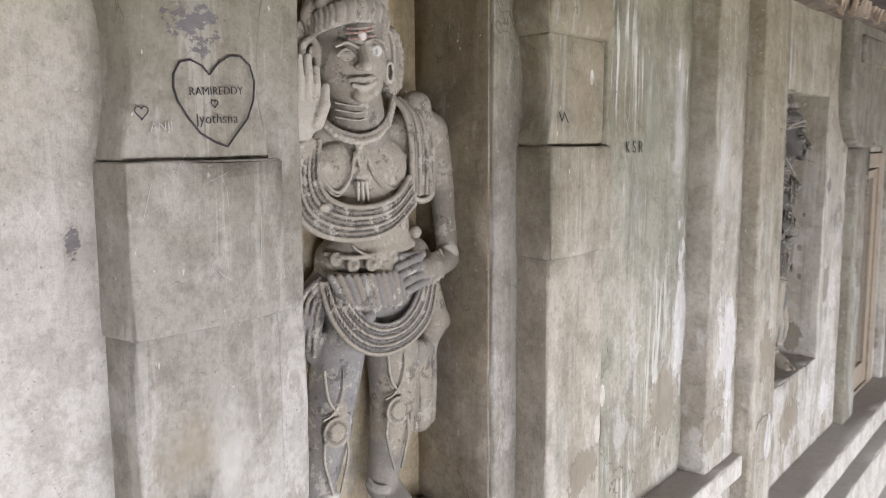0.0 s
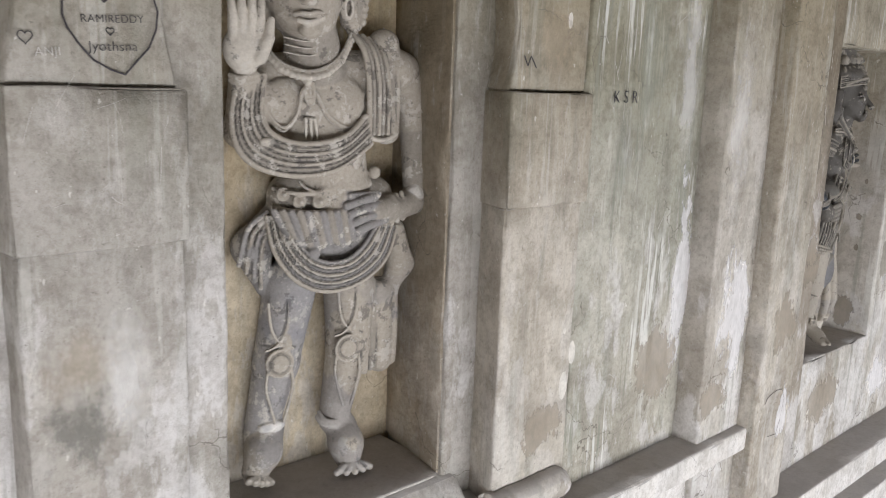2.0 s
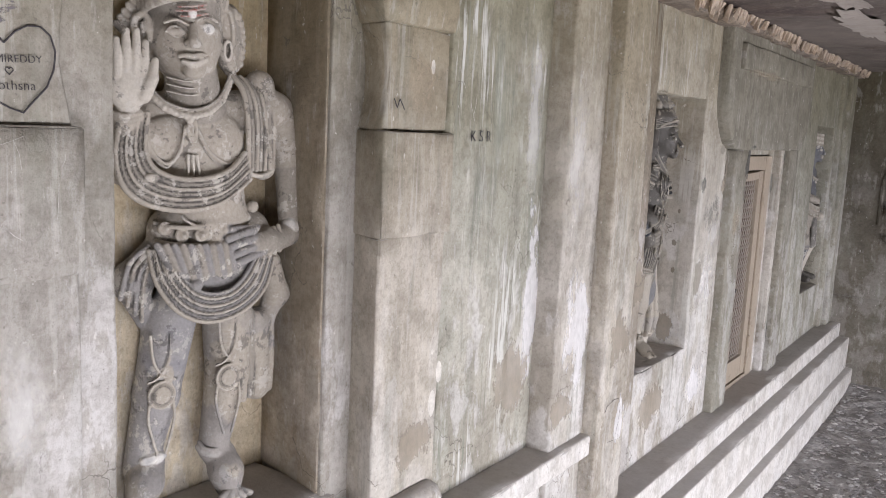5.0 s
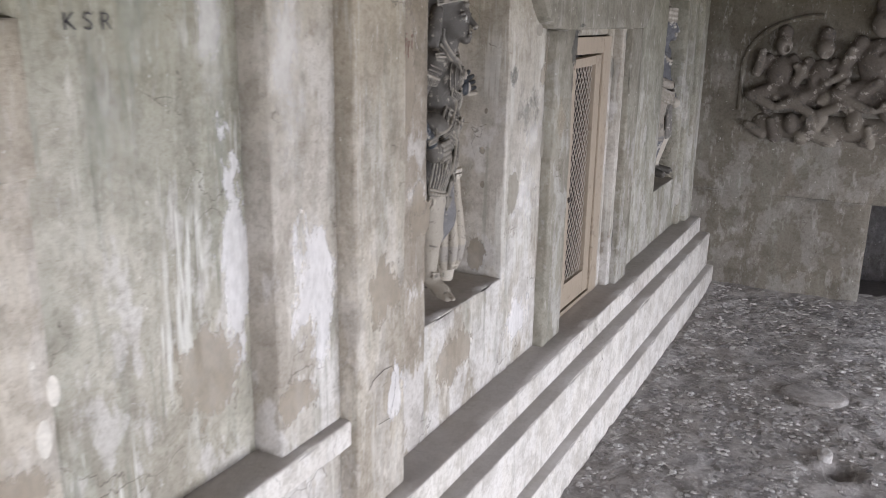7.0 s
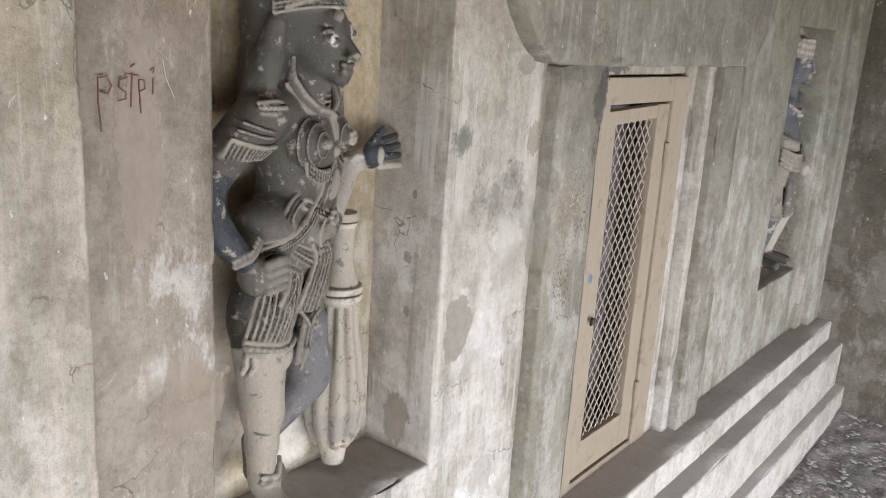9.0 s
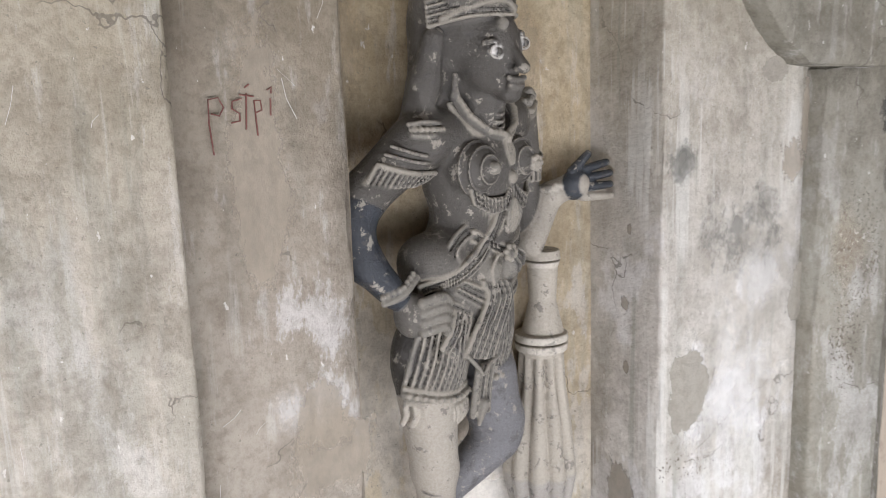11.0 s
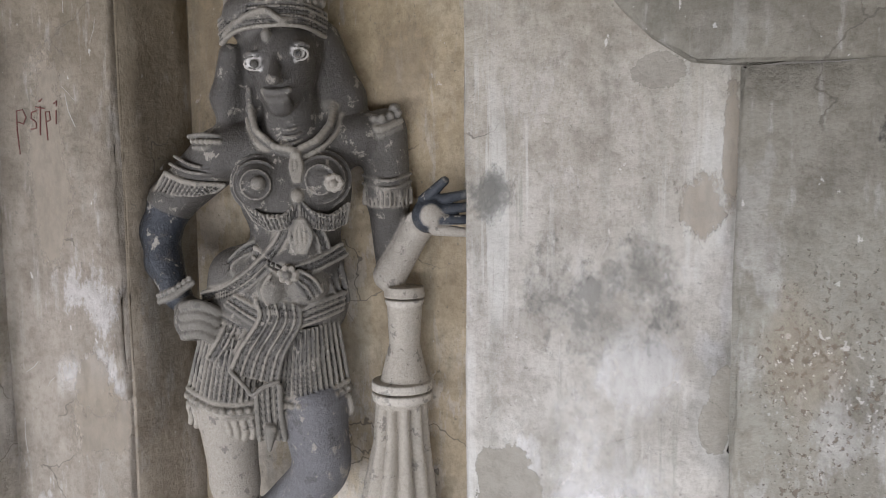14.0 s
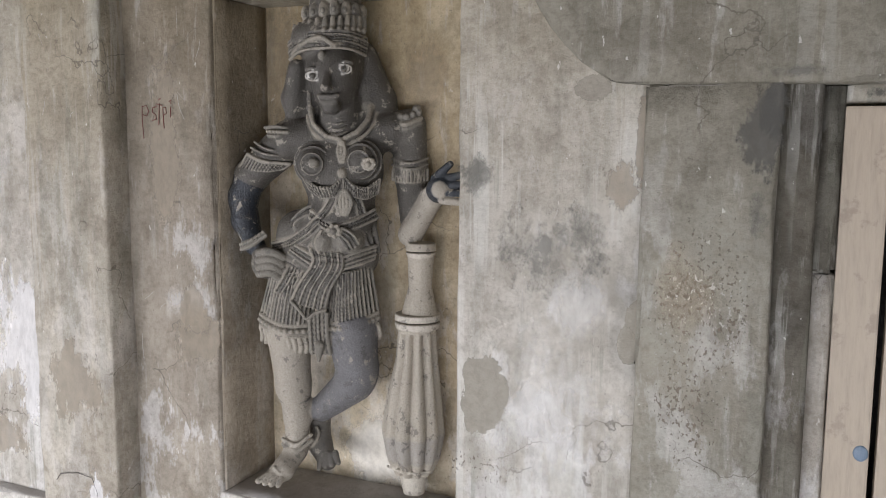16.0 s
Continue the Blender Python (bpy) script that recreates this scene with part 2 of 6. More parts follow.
def slab_lists(x0, x1, y0, y1, z0, z1, step=0.045, r=0.008, amp=0.003, chip=0.006, shape=None):
    """A block of plaster with rounded, uneven and chipped edges."""
    r = min(r, (x1 - x0) * 0.4, (y1 - y0) * 0.4, (z1 - z0) * 0.4)
    tx, ty, tz = ticks(x0, x1, step, r), ticks(y0, y1, step, r), ticks(z0, z1, step, r)
    verts, faces, index = [], [], {}
    lo, hi = Vector((x0 + r, y0 + r, z0 + r)), Vector((x1 - r, y1 - r, z1 - r))

    def vert(i, j, k):
        if (i, j, k) not in index:
            p = Vector((tx[i], ty[j], tz[k]))
            q = Vector([min(max(p[a], lo[a]), hi[a]) for a in range(3)])
            d = p - q
            edge = sum(1 for a in range(3) if abs(d[a]) > r * 0.3) > 1
            if d.length > 1e-9:
                d.normalize()
            s = noise.fractal(p * 5.0, 0.8, 2.0, 4) * amp
            if edge:
                s -= max(0.0, noise.fractal(p * 13.0 + Vector((7, 3, 1)), 0.7, 2.0, 4) - 0.12) * chip * 2.2
            p = q + d * (r + s)
            if shape:
                p = shape(p)
            index[(i, j, k)] = len(verts)
            verts.append(p)
        return index[(i, j, k)]

    nx, ny, nz = len(tx) - 1, len(ty) - 1, len(tz) - 1
    for j in range(ny):
        for k in range(nz):
            faces.append((vert(0, j, k), vert(0, j, k + 1), vert(0, j + 1, k + 1), vert(0, j + 1, k)))
            faces.append((vert(nx, j, k), vert(nx, j + 1, k), vert(nx, j + 1, k + 1), vert(nx, j, k + 1)))
    for i in range(nx):
        for k in range(nz):
            faces.append((vert(i, 0, k), vert(i + 1, 0, k), vert(i + 1, 0, k + 1), vert(i, 0, k + 1)))
            faces.append((vert(i, ny, k), vert(i, ny, k + 1), vert(i + 1, ny, k + 1), vert(i + 1, ny, k)))
    for i in range(nx):
        for j in range(ny):
            faces.append((vert(i, j, 0), vert(i, j + 1, 0), vert(i + 1, j + 1, 0), vert(i + 1, j, 0)))
            faces.append((vert(i, j, nz), vert(i + 1, j, nz), vert(i + 1, j + 1, nz), vert(i, j + 1, nz)))
    return verts, faces


def slabs(name, mat, boxes, label="", parent=None, **kw):
    verts, faces = [], []
    for b in boxes:
        opts = dict(kw)
        if len(b) > 6:
            opts.update(b[6])
        v, f = slab_lists(*b[:6], **opts)
        n = len(verts)
        verts += v
        faces += [tuple(i + n for i in q) for q in f]
    ob = from_lists(name, verts, faces, mat, True, parent)
    if parent is None:
        tagged(ob, label, name.split("_")[0], "", "structure")
    elif label:
        ob["label"] = label
    return ob


# ---- the carved wall, from the first pilaster to the far corner ----
BACK = -1.45
TOP = 2.2
BASE = 0.3
NICHE_A = (0.993, 1.502, 0.834, 2.12)
NICHE_B = (3.01, 3.557, 0.83, 1.875)
NICHE_C = (5.685, 6.19, 0.772, 1.825)
DOOR = (4.094, 4.845, 0.455, 1.675)
X_A, X_STRIP, X_B, X_D, X_E, X_G, X_H, X_I = -1.028, -1.038, -0.934, -0.853, -0.80, -0.866, -0.815, -0.86

slabs("wall_bay_first", PLASTER_WHITE, [(BACK, -1.10, -2.0, 0.65, BASE, TOP)], "grey weathered plaster wall bay beside the first pilaster")
slabs("wall_niche_first", PLASTER_GREY, [
    (BACK, -1.083, 0.64, NICHE_A[0], BASE, TOP),
    (BACK, X_STRIP, NICHE_A[1], 1.70, BASE, TOP, dict(shape=lambda p: Vector((p.x, p.y + (0.22 * (X_STRIP - p.x) if p.y < 1.6 else 0.0), p.z)))),
    (BACK, X_STRIP - 0.02, NICHE_A[0] - 0.02, NICHE_A[1] + 0.02, NICHE_A[3], TOP),
], "plain plaster frame around the first statue niche")
slabs("niche_first", PLASTER_NICHE, [
    (BACK - 0.1, -1.300, NICHE_A[0] - 0.09, NICHE_A[1] + 0.12, NICHE_A[2] - 0.1, NICHE_A[3]),
], "stained olive plaster back of the first niche")
slabs("niche_sill", PLASTER_STEP, [(BACK, X_STRIP - 0.004, NICHE_A[0] - 0.02, NICHE_A[1] + 0.02, BASE, NICHE_A[2])], "worn plaster sill of the first niche")


def pilaster(name, x, y0, y1, mat, label, right=True, dz=0.0, splay=0.0):
    """A pilaster with a plain shaft, a proud square block, a waisted neck and a flared cushion on top."""
    mid = (y0 + y1) / 2

    def plain(p):
        return Vector((p.x, p.y + (splay * (x - p.x) if p.y < mid else 0.0), p.z))

    def neck(p):
        k = min(max((p.z - 1.71) / 0.23, 0), 1)
        w = 0.018 * math.sin(math.pi * k) ** 0.8
        return plain(Vector((p.x, p.y + (w if p.y < mid else (-w if right else 0)), p.z)))

    def cushion(p):
        k = min(max((p.z - 1.94) / 0.14, 0), 1)
        w = 0.022 * math.sin(math.pi * min(k * 1.2, 1.0))
        return plain(Vector((p.x + w * 0.5, p.y - (w if p.y < mid else (-w if right else 0)), p.z)))

    return slabs(name, mat, [
        (BACK, x, y0, y1, BASE, 1.462 + dz, dict(shape=plain)),
        (BACK, x + 0.010, y0 - 0.005, y1 + 0.004, 1.458 + dz, 1.703 + dz, dict(r=0.004, shape=plain)),
        (BACK, x - 0.008, y0, y1 - 0.004, 1.702 + dz, 1.945, dict(shape=neck)),
        (BACK, x + 0.004, y0 - 0.004, y1, 1.943, 2.085, dict(shape=cushion)),
        (BACK, x, y0, y1, 2.08, TOP, dict(shape=plain)),
    ], label)


pilaster("pilaster_first", X_A, 0.625, 0.888, PLASTER_GREY, "grey plaster pilaster with a proud block and scrawled heart", True, -0.012)
pilaster("pilaster_second", X_B, 1.562, 1.825, PLASTER, "mottled plaster pilaster with a proud square block", False, 0.0, 0.33)
slabs("wall_panel_streaked", PLASTER_GREEN, [(BACK, -0.931, 1.815, 2.345, BASE, TOP)], "plaster wall panel with green and white water streaks")
slabs("pilaster_narrow", PLASTER_PALE, [(BACK, X_D, 2.318, 2.57, BASE, TOP)], "narrow pale plaster pilaster with white lime bloom")
slabs("pilaster_tall", PLASTER, [(BACK, X_E, 2.547, 2.779, BASE, TOP)], "plaster pilaster running down to the plinth")
slabs("wall_strip_brown", PLASTER_BROWN, [(BACK, X_G, 2.775, NICHE_B[0], BASE, TOP)], "brown stained plaster strip beside the second niche", chip=0.012)
slabs("wall_niche_second", PLASTER_PALE, [
    (BACK, X_G, NICHE_B[1], 3.93, BASE, TOP),
    (BACK, X_G - 0.002, NICHE_B[0] - 0.02, NICHE_B[1] + 0.02, NICHE_B[3], TOP),
    (BACK, X_G - 0.002, NICHE_B[0] - 0.02, NICHE_B[1] + 0.02, BASE, NICHE_B[2]),
], "blotched plaster wall around the second statue niche", chip=0.012)
slabs("niche_second", PLASTER_NICHE, [(BACK - 0.1, -1.055, NICHE_B[0] - 0.06, NICHE_B[1] + 0.06, NICHE_B[2] - 0.1, NICHE_B[3] + 0.05)], "ochre stained back of the second niche")

# thin liners give these niche sides a brown colour of their own
slabs("niche_jamb", JAMB_BROWN, [
    (-1.302, X_STRIP - 0.012, NICHE_A[1] - 0.006, NICHE_A[1] + 0.02, NICHE_A[2], NICHE_A[3], dict(shape=lambda p: Vector((p.x, p.y + 0.22 * (X_STRIP - p.x), p.z)))),
    (-1.056, X_G - 0.012, NICHE_B[0] - 0.02, NICHE_B[0] + 0.005, NICHE_B[2], NICHE_B[3]),
], "brown-coloured side of a statue niche", r=0.003, amp=0.002)

# door bay: proud surround with curved shoulders above
SH = 1.68


def bay_edge(z):
    """Half width of the door bay at height z."""
    if z < SH:
        return 0.575
    k = min((z - SH) / 0.25, 1.0)
    return 0.575 + 0.035 + 0.165 * math.sin(k * math.pi / 2) ** 0.7


def shoulder(p):
    w = bay_edge(p.z)
    return Vector((p.x, 4.457 + (p.y - 4.457) * w / 0.575, p.z))


slabs("wall_door_bay", PLASTER_DOOR, [
    (BACK, X_H - 0.010, 3.892, DOOR[0], BASE, SH),
    (BACK, X_H, DOOR[1], 5.032, BASE, SH),
    (BACK, X_H, 3.882, 5.032, SH - 0.005, TOP, dict(shape=shoulder, step=0.03)),
    (BACK, X_H + 0.02, 3.80, 5.10, 2.02, 2.13),
    (BACK, X_H, DOOR[0] - 0.02, DOOR[1] + 0.02, BASE, DOOR[2]),
], "pale green-grey plaster surround of the doorway with curved shoulders")
# set-back steps in dark plaster; the second turns pale below 1.39 m
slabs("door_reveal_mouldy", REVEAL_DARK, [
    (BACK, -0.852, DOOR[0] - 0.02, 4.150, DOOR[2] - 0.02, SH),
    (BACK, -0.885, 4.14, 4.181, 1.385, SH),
], "dark stepped plaster door reveal")
slabs("door_reveal", PLASTER_PALE, [
    (BACK, -0.886, 4.14, 4.181, DOOR[2] - 0.02, 1.392),
    (BACK, -0.845, 4.80, DOOR[1] + 0.02, DOOR[2] - 0.02, SH),
    (BACK, -0.885, 4.74, 4.80, DOOR[2] - 0.02, SH),
    (BACK, -0.90, 4.17, 4.745, 1.645, SH),
], "stepped plaster reveal with peeling paint")
slabs("wall_niche_third", PLASTER_MOSS, [
    (BACK, X_I, 5.02, NICHE_C[0], BASE, TOP),
    (BACK, X_I, NICHE_C[1], 6.3, BASE, TOP),
    (BACK, X_I - 0.002, NICHE_C[0] - 0.02, NICHE_C[1] + 0.02, NICHE_C[3], TOP),
    (BACK, X_I - 0.002, NICHE_C[0] - 0.02, NICHE_C[1] + 0.02, BASE, NICHE_C[2]),
    (BACK, X_I + 0.022, 6.27, 6.39, BASE, TOP),
    (BACK, X_I + 0.048, 6.38, 6.7, BASE, TOP),
], "plaster wall and corner ribs beside the third niche")
slabs("niche_third", PLASTER_NICHE, [(BACK - 0.1, -1.05, NICHE_C[0] - 0.06, NICHE_C[1] + 0.06, NICHE_C[2] - 0.1, NICHE_C[3] + 0.05)], "dark stained back of the third niche")
# the cut-out and the dark box behind it are added to give a dark patch
slabs("wall_end", PLASTER_END, [(-1.5, 0.245, 6.55, 6.85, -0.2, 0.665), (1.05, 3.0, 6.55, 6.85, -0.2, 0.665), (-1.5, 3.0, 6.55, 6.85, 0.66, 2.5)], "dark plaster end wall with a low cut-out", step=0.08)
slabs("wall_recess", ROOM_DARK, [(0.1, 1.2, 7.45, 7.55, -0.2, 0.8), (0.1, 0.2, 6.84, 7.5, -0.2, 0.8), (1.1, 1.2, 6.84, 7.5, -0.2, 0.8), (0.1, 1.2, 6.84, 7.55, 0.7, 0.8), (0.1, 1.2, 6.84, 7.55, -0.2, -0.05)], "added dark hollow behind the end wall's cut-out", step=0.2)

# plinth: three steps along the wall
slabs("plinth", PLASTER_STEP, [
    (BACK, -0.743, 2.50, 6.6, -0.1, 0.463),
    (BACK, -0.675, 2.0, 6.6, -0.1, 0.369),
    (BACK, -0.63, -2.0, 6.6, -0.1, 0.152),
    (BACK, -0.875, -2.0, 2.55, -0.1, 0.69),
    (BACK, -0.82, -2.0, 2.562, 0.672, 0.742),
    (BACK, -0.72, -2.0, 2.52, -0.1, 0.43),
], "stepped plastered plinth along the wall with worn dusty treads")

# ceiling, floor and the plain far side
slabs("ceiling", CEIL_ROCK, [(-1.5, 3.2, -2.4, 6.8, 2.225, 2.5)], "dark flaking rock ceiling with pale patches", step=0.08, amp=0.012)
slabs("cornice", CORNICE, [(BACK, -0.765, -2.0, 6.6, 2.175, 2.23)], "broken plaster edge under the ceiling", step=0.02, r=0.012, amp=0.014, chip=0.05)


def shards(n):
    """Torn plaster left hanging along the top of the wall."""
    rnd = random.Random(21)
    verts, faces = [], []
    for i in range(n):
        y = -0.4 + 7.0 * i / n + rnd.uniform(-0.01, 0.01)
        big = 0.5 + 0.5 * noise.noise(Vector((y * 1.7, 4.0, 0.0)))
        w, h, x = rnd.uniform(0.008, 0.022), rnd.uniform(0.012, 0.055) * (0.5 + big), -0.745 + rnd.uniform(-0.02, 0.02)
        k = len(verts)
        t = rnd.uniform(0.006, 0.014)
        verts += [(x, y - w, 2.216), (x, y + w, 2.216), (x - t, y + w, 2.216), (x - t, y - w, 2.216), (x - 0.012, y + rnd.uniform(-w, w), 2.216 - h), (x - 0.02 - t, y, 2.216 - h * 0.8)]
        faces += [(k, k + 4, k + 1), (k + 1, k + 4, k + 5, k + 2), (k + 2, k + 5, k + 3), (k + 3, k + 5, k + 4, k)]
    return tagged(from_lists("plaster_shards", verts, faces, SHARD, False), "torn cream plaster shards hanging under the ceiling", "shards", "", "stuff")


shards(420)


def floor_mesh():
    verts, faces = [], []
    nx, ny = 110, 260
    x0, x1, y0, y1 = -0.75, 3.2, -2.4, 6.7
    hole = Vector((0.29, 4.37))
    for j in range(ny + 1):
        for i in range(nx + 1):
            x, y = x0 + (x1 - x0) * (i / nx) ** 1.2, y0 + (y1 - y0) * j / ny
            p = Vector((x, y, 0))
            z = noise.fractal(p * 2.2, 0.9, 2.0, 3) * 0.012 + noise.fractal(p * 14, 0.8, 2.1, 5) * 0.013 - 0.008
            z += 0.06 * max(0, (y - 5.6)) ** 2
            d = (Vector((x, y)) - hole).length
            z -= 0.07 * max(0, 1 - (d / 0.07) ** 4) if d < 0.07 else 0
            verts.append((x, y, z))
    for j in range(ny):
        for i in range(nx):
            a = j * (nx + 1) + i
            faces.append((a, a + 1, a + nx + 2, a + nx + 1))
    return verts, faces


tagged(from_lists("floor", *floor_mesh(), FLOOR_ROCK), "rough grey pitted rock floor strewn with pale grit", "floor", "", "structure")
# unseen back wall, piers and beam, added to close the place and frame daylight
slabs("wall_back", PLASTER_GREY, [(-1.5, 3.0, -2.6, -2.3, -0.2, 2.5)], "unseen plain plaster wall added to close the passage", step=0.2)
_piers = [(2.2, 2.6, b, a, -0.2, 2.3) for b, a in ((-2.4, -1.9), (-0.1, 0.25), (2.05, 2.4), (4.2, 4.55), (6.3, 6.7))]
slabs("wall_colonnade", PLASTER_GREY, _piers + [(2.2, 2.6, -2.4, 6.7, 1.75, 2.4)], "unseen plain piers and beam added on the open side", step=0.2)
tagged(from_lists("ground", [(-60, -60, -0.3), (60, -60, -0.3), (60, 60, -0.3), (-60, 60, -0.3)], [(0, 1, 2, 3)], FLOOR_ROCK), "rocky ground outside", "ground", "", "structure")


# ---- sculpture: soft unions of rounded forms, skinned into one mesh ----
class Clay:
    """A block of clay on a fine grid; forms are added or cut, each with its own paint."""

    def __init__(self, lo, hi, step):
        self.step, self.lo = step, np.array(lo)
        n = np.ceil((np.array(hi) - self.lo) / step).astype(int) + 1
        self.d = np.full(n, 0.05, dtype=np.float32)
        self.hard = np.full(n, 0.05, dtype=np.float32)
        self.tint = np.zeros((*n, 3), dtype=np.float32)
        self.n = n

    def region(self, lo, hi, pad):
        a = np.clip(np.floor((np.array(lo) - pad - self.lo) / self.step).astype(int), 0, self.n)
        b = np.clip(np.ceil((np.array(hi) + pad - self.lo) / self.step).astype(int) + 1, 0, self.n)
        s = tuple(slice(i, j) for i, j in zip(a, b))
        ax = [self.lo[k] + self.step * np.arange(a[k], b[k]) for k in range(3)]
        return s, ax[0][:, None, None], ax[1][None, :, None], ax[2][None, None, :]

    def put(self, s, d, paint, k, cut=False):
        if d.size == 0:
            return
        old = self.d[s]
        if cut:
            h = np.clip(0.5 - 0.5 * (old + d) / k, 0, 1)
            self.d[s] = old * (1 - h) - d * h + k * h * (1 - h)
            if paint:
                self.tint[s][d < self.step * 0.45] = paint
            return
        h = np.clip(0.5 + 0.5 * (d - old) / k, 0, 1)
        self.d[s] = d * (1 - h) + old * h - k * h * (1 - h)
        near = d < self.hard[s]
        self.hard[s][near] = d[near]
        self.tint[s][near] = paint

    def limb(self, a, b, ra, rb, paint, k=0.012, flat=1.0, cut=False, pleat=None):
        a, b = np.array(a), np.array(b)
        r = max(ra, rb)
        s, x, y, z = self.region(np.minimum(a, b), np.maximum(a, b), r / min(flat, 1) + 0.03)
        v = b - a
        t = np.clip(((x - a[0]) * v[0] + (y - a[1]) * v[1] + (z - a[2]) * v[2]) / max(v @ v, 1e-9), 0, 1)
        dx, dy, dz = (x - a[0] - t * v[0]) / flat, y - a[1] - t * v[1], z - a[2] - t * v[2]
        d = (np.sqrt(dx * dx + dy * dy + dz * dz) - (ra + (rb - ra) * t)) * min(flat, 1.0)
        if pleat:
            d = d + pleat(x, y, z)
        self.put(s, d, paint, k, cut)

    def drum(self, low, top, r_low, r_top, paint, k=0.002, pleat=None):
        """An upright round drum with flat ends, from its foot to its top."""
        r = max(r_low, r_top)
        s, x, y, z = self.region((low[0] - r, low[1] - r, low[2]), (low[0] + r, low[1] + r, top[2]), 0.03)
        h = top[2] - low[2]
        t = np.clip((z - low[2]) / h, 0, 1)
        cx, cy = low[0] + (top[0] - low[0]) * t, low[1] + (top[1] - low[1]) * t
        side = np.sqrt((x - cx) ** 2 + (y - cy) ** 2) - (r_low + (r_top - r_low) * t)
        if pleat:
            side = side + pleat(x, y, z)
        self.put(s, np.maximum(side, np.abs(z - (low[2] + top[2]) / 2) - h / 2), paint, k)

    def blob(self, c, r, paint, k=0.012, cut=False, turn=0.0, pleat=None):
        """An ellipsoid; turn leans it in the plane of the wall, in degrees."""
        m = max(r)
        s, x, y, z = self.region(np.array(c) - m, np.array(c) + m, 0.03)
        u, v, w = x - c[0], y - c[1], z - c[2]
        cs, sn = math.cos(radians(turn)), math.sin(radians(turn))
        v, w = v * cs + w * sn, w * cs - v * sn
        k0 = np.sqrt((u / r[0]) ** 2 + (v / r[1]) ** 2 + (w / r[2]) ** 2) + 1e-6
        k1 = np.sqrt((u / r[0] ** 2) ** 2 + (v / r[1] ** 2) ** 2 + (w / r[2] ** 2) ** 2) + 1e-6
        d = k0 * (k0 - 1) / k1
        if pleat:
            d = d + pleat(x, y, z)
        self.put(s, d, paint, k, cut)

    def cord(self, pts, r, paint, k=0.004, cut=False, flat=1.0):
        if 3 <= len(pts) <= 7:
            v = [Vector(p) for p in (pts[0], *pts, pts[-1])]
            pts = []
            for i in range(1, len(v) - 2):
                for j in range(5):
                    u = j / 5
                    pts.append(tuple(0.5 * (2 * v[i] + (v[i + 1] - v[i - 1]) * u + (2 * v[i - 1] - 5 * v[i] + 4 * v[i + 1] - v[i + 2]) * u * u + (3 * v[i] - v[i - 1] - 3 * v[i + 1] + v[i + 2]) * u ** 3)))
            pts.append(tuple(v[-1]))
        for a, b in zip(pts[:-1], pts[1:]):
            self.limb(a, b, r, r, paint, k, flat, cut)

    def beads(self, pts, n, r, paint):
        pts = np.array(pts)
        seg = np.r_[0, np.cumsum(np.linalg.norm(np.diff(pts, axis=0), axis=1))]
        for q in np.linspace(0, seg[-1], n):
            c = [np.interp(q, seg, pts[:, i]) for i in range(3)]
            self.blob(c, (r, r, r), paint, 0.002)

    def skin(self, name, mat, label, category):
        d, st = self.d, self.step
        inside = d < 0
        n = np.array(d.shape) - 1
        corner = lambda i, j, k: (slice(i, n[0] + i), slice(j, n[1] + j), slice(k, n[2] + k))
        count = sum(inside[corner(i, j, k)].astype(np.int8) for i in (0, 1) for j in (0, 1) for k in (0, 1))
        cells = np.argwhere((count > 0) & (count < 8))
        index = np.full(n, -1, dtype=np.int64)
        index[tuple(cells.T)] = np.arange(len(cells))
        acc, hits = np.zeros((len(cells), 3)), np.zeros(len(cells))
        for axis in range(3):
            others = [q for q in range(3) if q != axis]
            for i in (0, 1):
                for j in (0, 1):
                    o = np.zeros(3, dtype=int)
                    o[others[0]], o[others[1]] = i, j
                    e = o.copy()
                    e[axis] = 1
                    da, db = d[tuple((cells + o).T)], d[tuple((cells + e).T)]
                    m = (da < 0) != (db < 0)
                    t = np.where(m, da / np.where(m, da - db, 1), 0)
                    p = np.tile(o.astype(float), (len(cells), 1))
                    p[:, axis] = t
                    acc[m] += p[m]
                    hits[m] += 1
        verts = self.lo + (cells + acc / hits[:, None]) * st
        faces = []
        for axis in range(3):
            u, v = [(1, 2), (2, 0), (0, 1)][axis]
            sl0 = [slice(1, None)] * 3
            sl0[axis] = slice(0, n[axis])
            sl1 = list(sl0)
            sl1[axis] = slice(1, n[axis] + 1)
            a, b = inside[tuple(sl0)], inside[tuple(sl1)]
            edge = np.argwhere(a != b)
            base = edge.copy()
            base[:, u] += 1
            base[:, v] += 1
            ok = (base[:, u] < n[u]) & (base[:, v] < n[v])
            edge, base = edge[ok], base[ok]
            flip = b[tuple(edge.T)]
            quad = []
            for du, dv in ((-1, -1), (0, -1), (0, 0), (-1, 0)):
                c = base.copy()
                c[:, u] += du
                c[:, v] += dv
                quad.append(index[tuple(c.T)])
            quad = np.stack(quad, 1)
            quad[flip] = quad[flip][:, ::-1]
            faces.append(quad)
        faces = np.concatenate(faces)
        faces = faces[(faces >= 0).all(1)]
        me = bpy.data.meshes.new(name)
        me.from_pydata(verts.tolist(), [], faces.tolist())
        me.polygons.foreach_set("use_smooth", np.ones(len(faces), dtype=bool))
        at = me.color_attributes.new("paint", "FLOAT_COLOR", "POINT")
        tint = sum(self.tint[tuple((cells + np.array((i, j, k))).T)] for i in (0, 1) for j in (0, 1) for k in (0, 1)) / 8
        at.data.foreach_set("color", np.c_[tint, np.ones(len(tint))].astype(np.float32).ravel())
        me.materials.append(mat)
        me.update()
        return tagged(new(name, me), label, category)


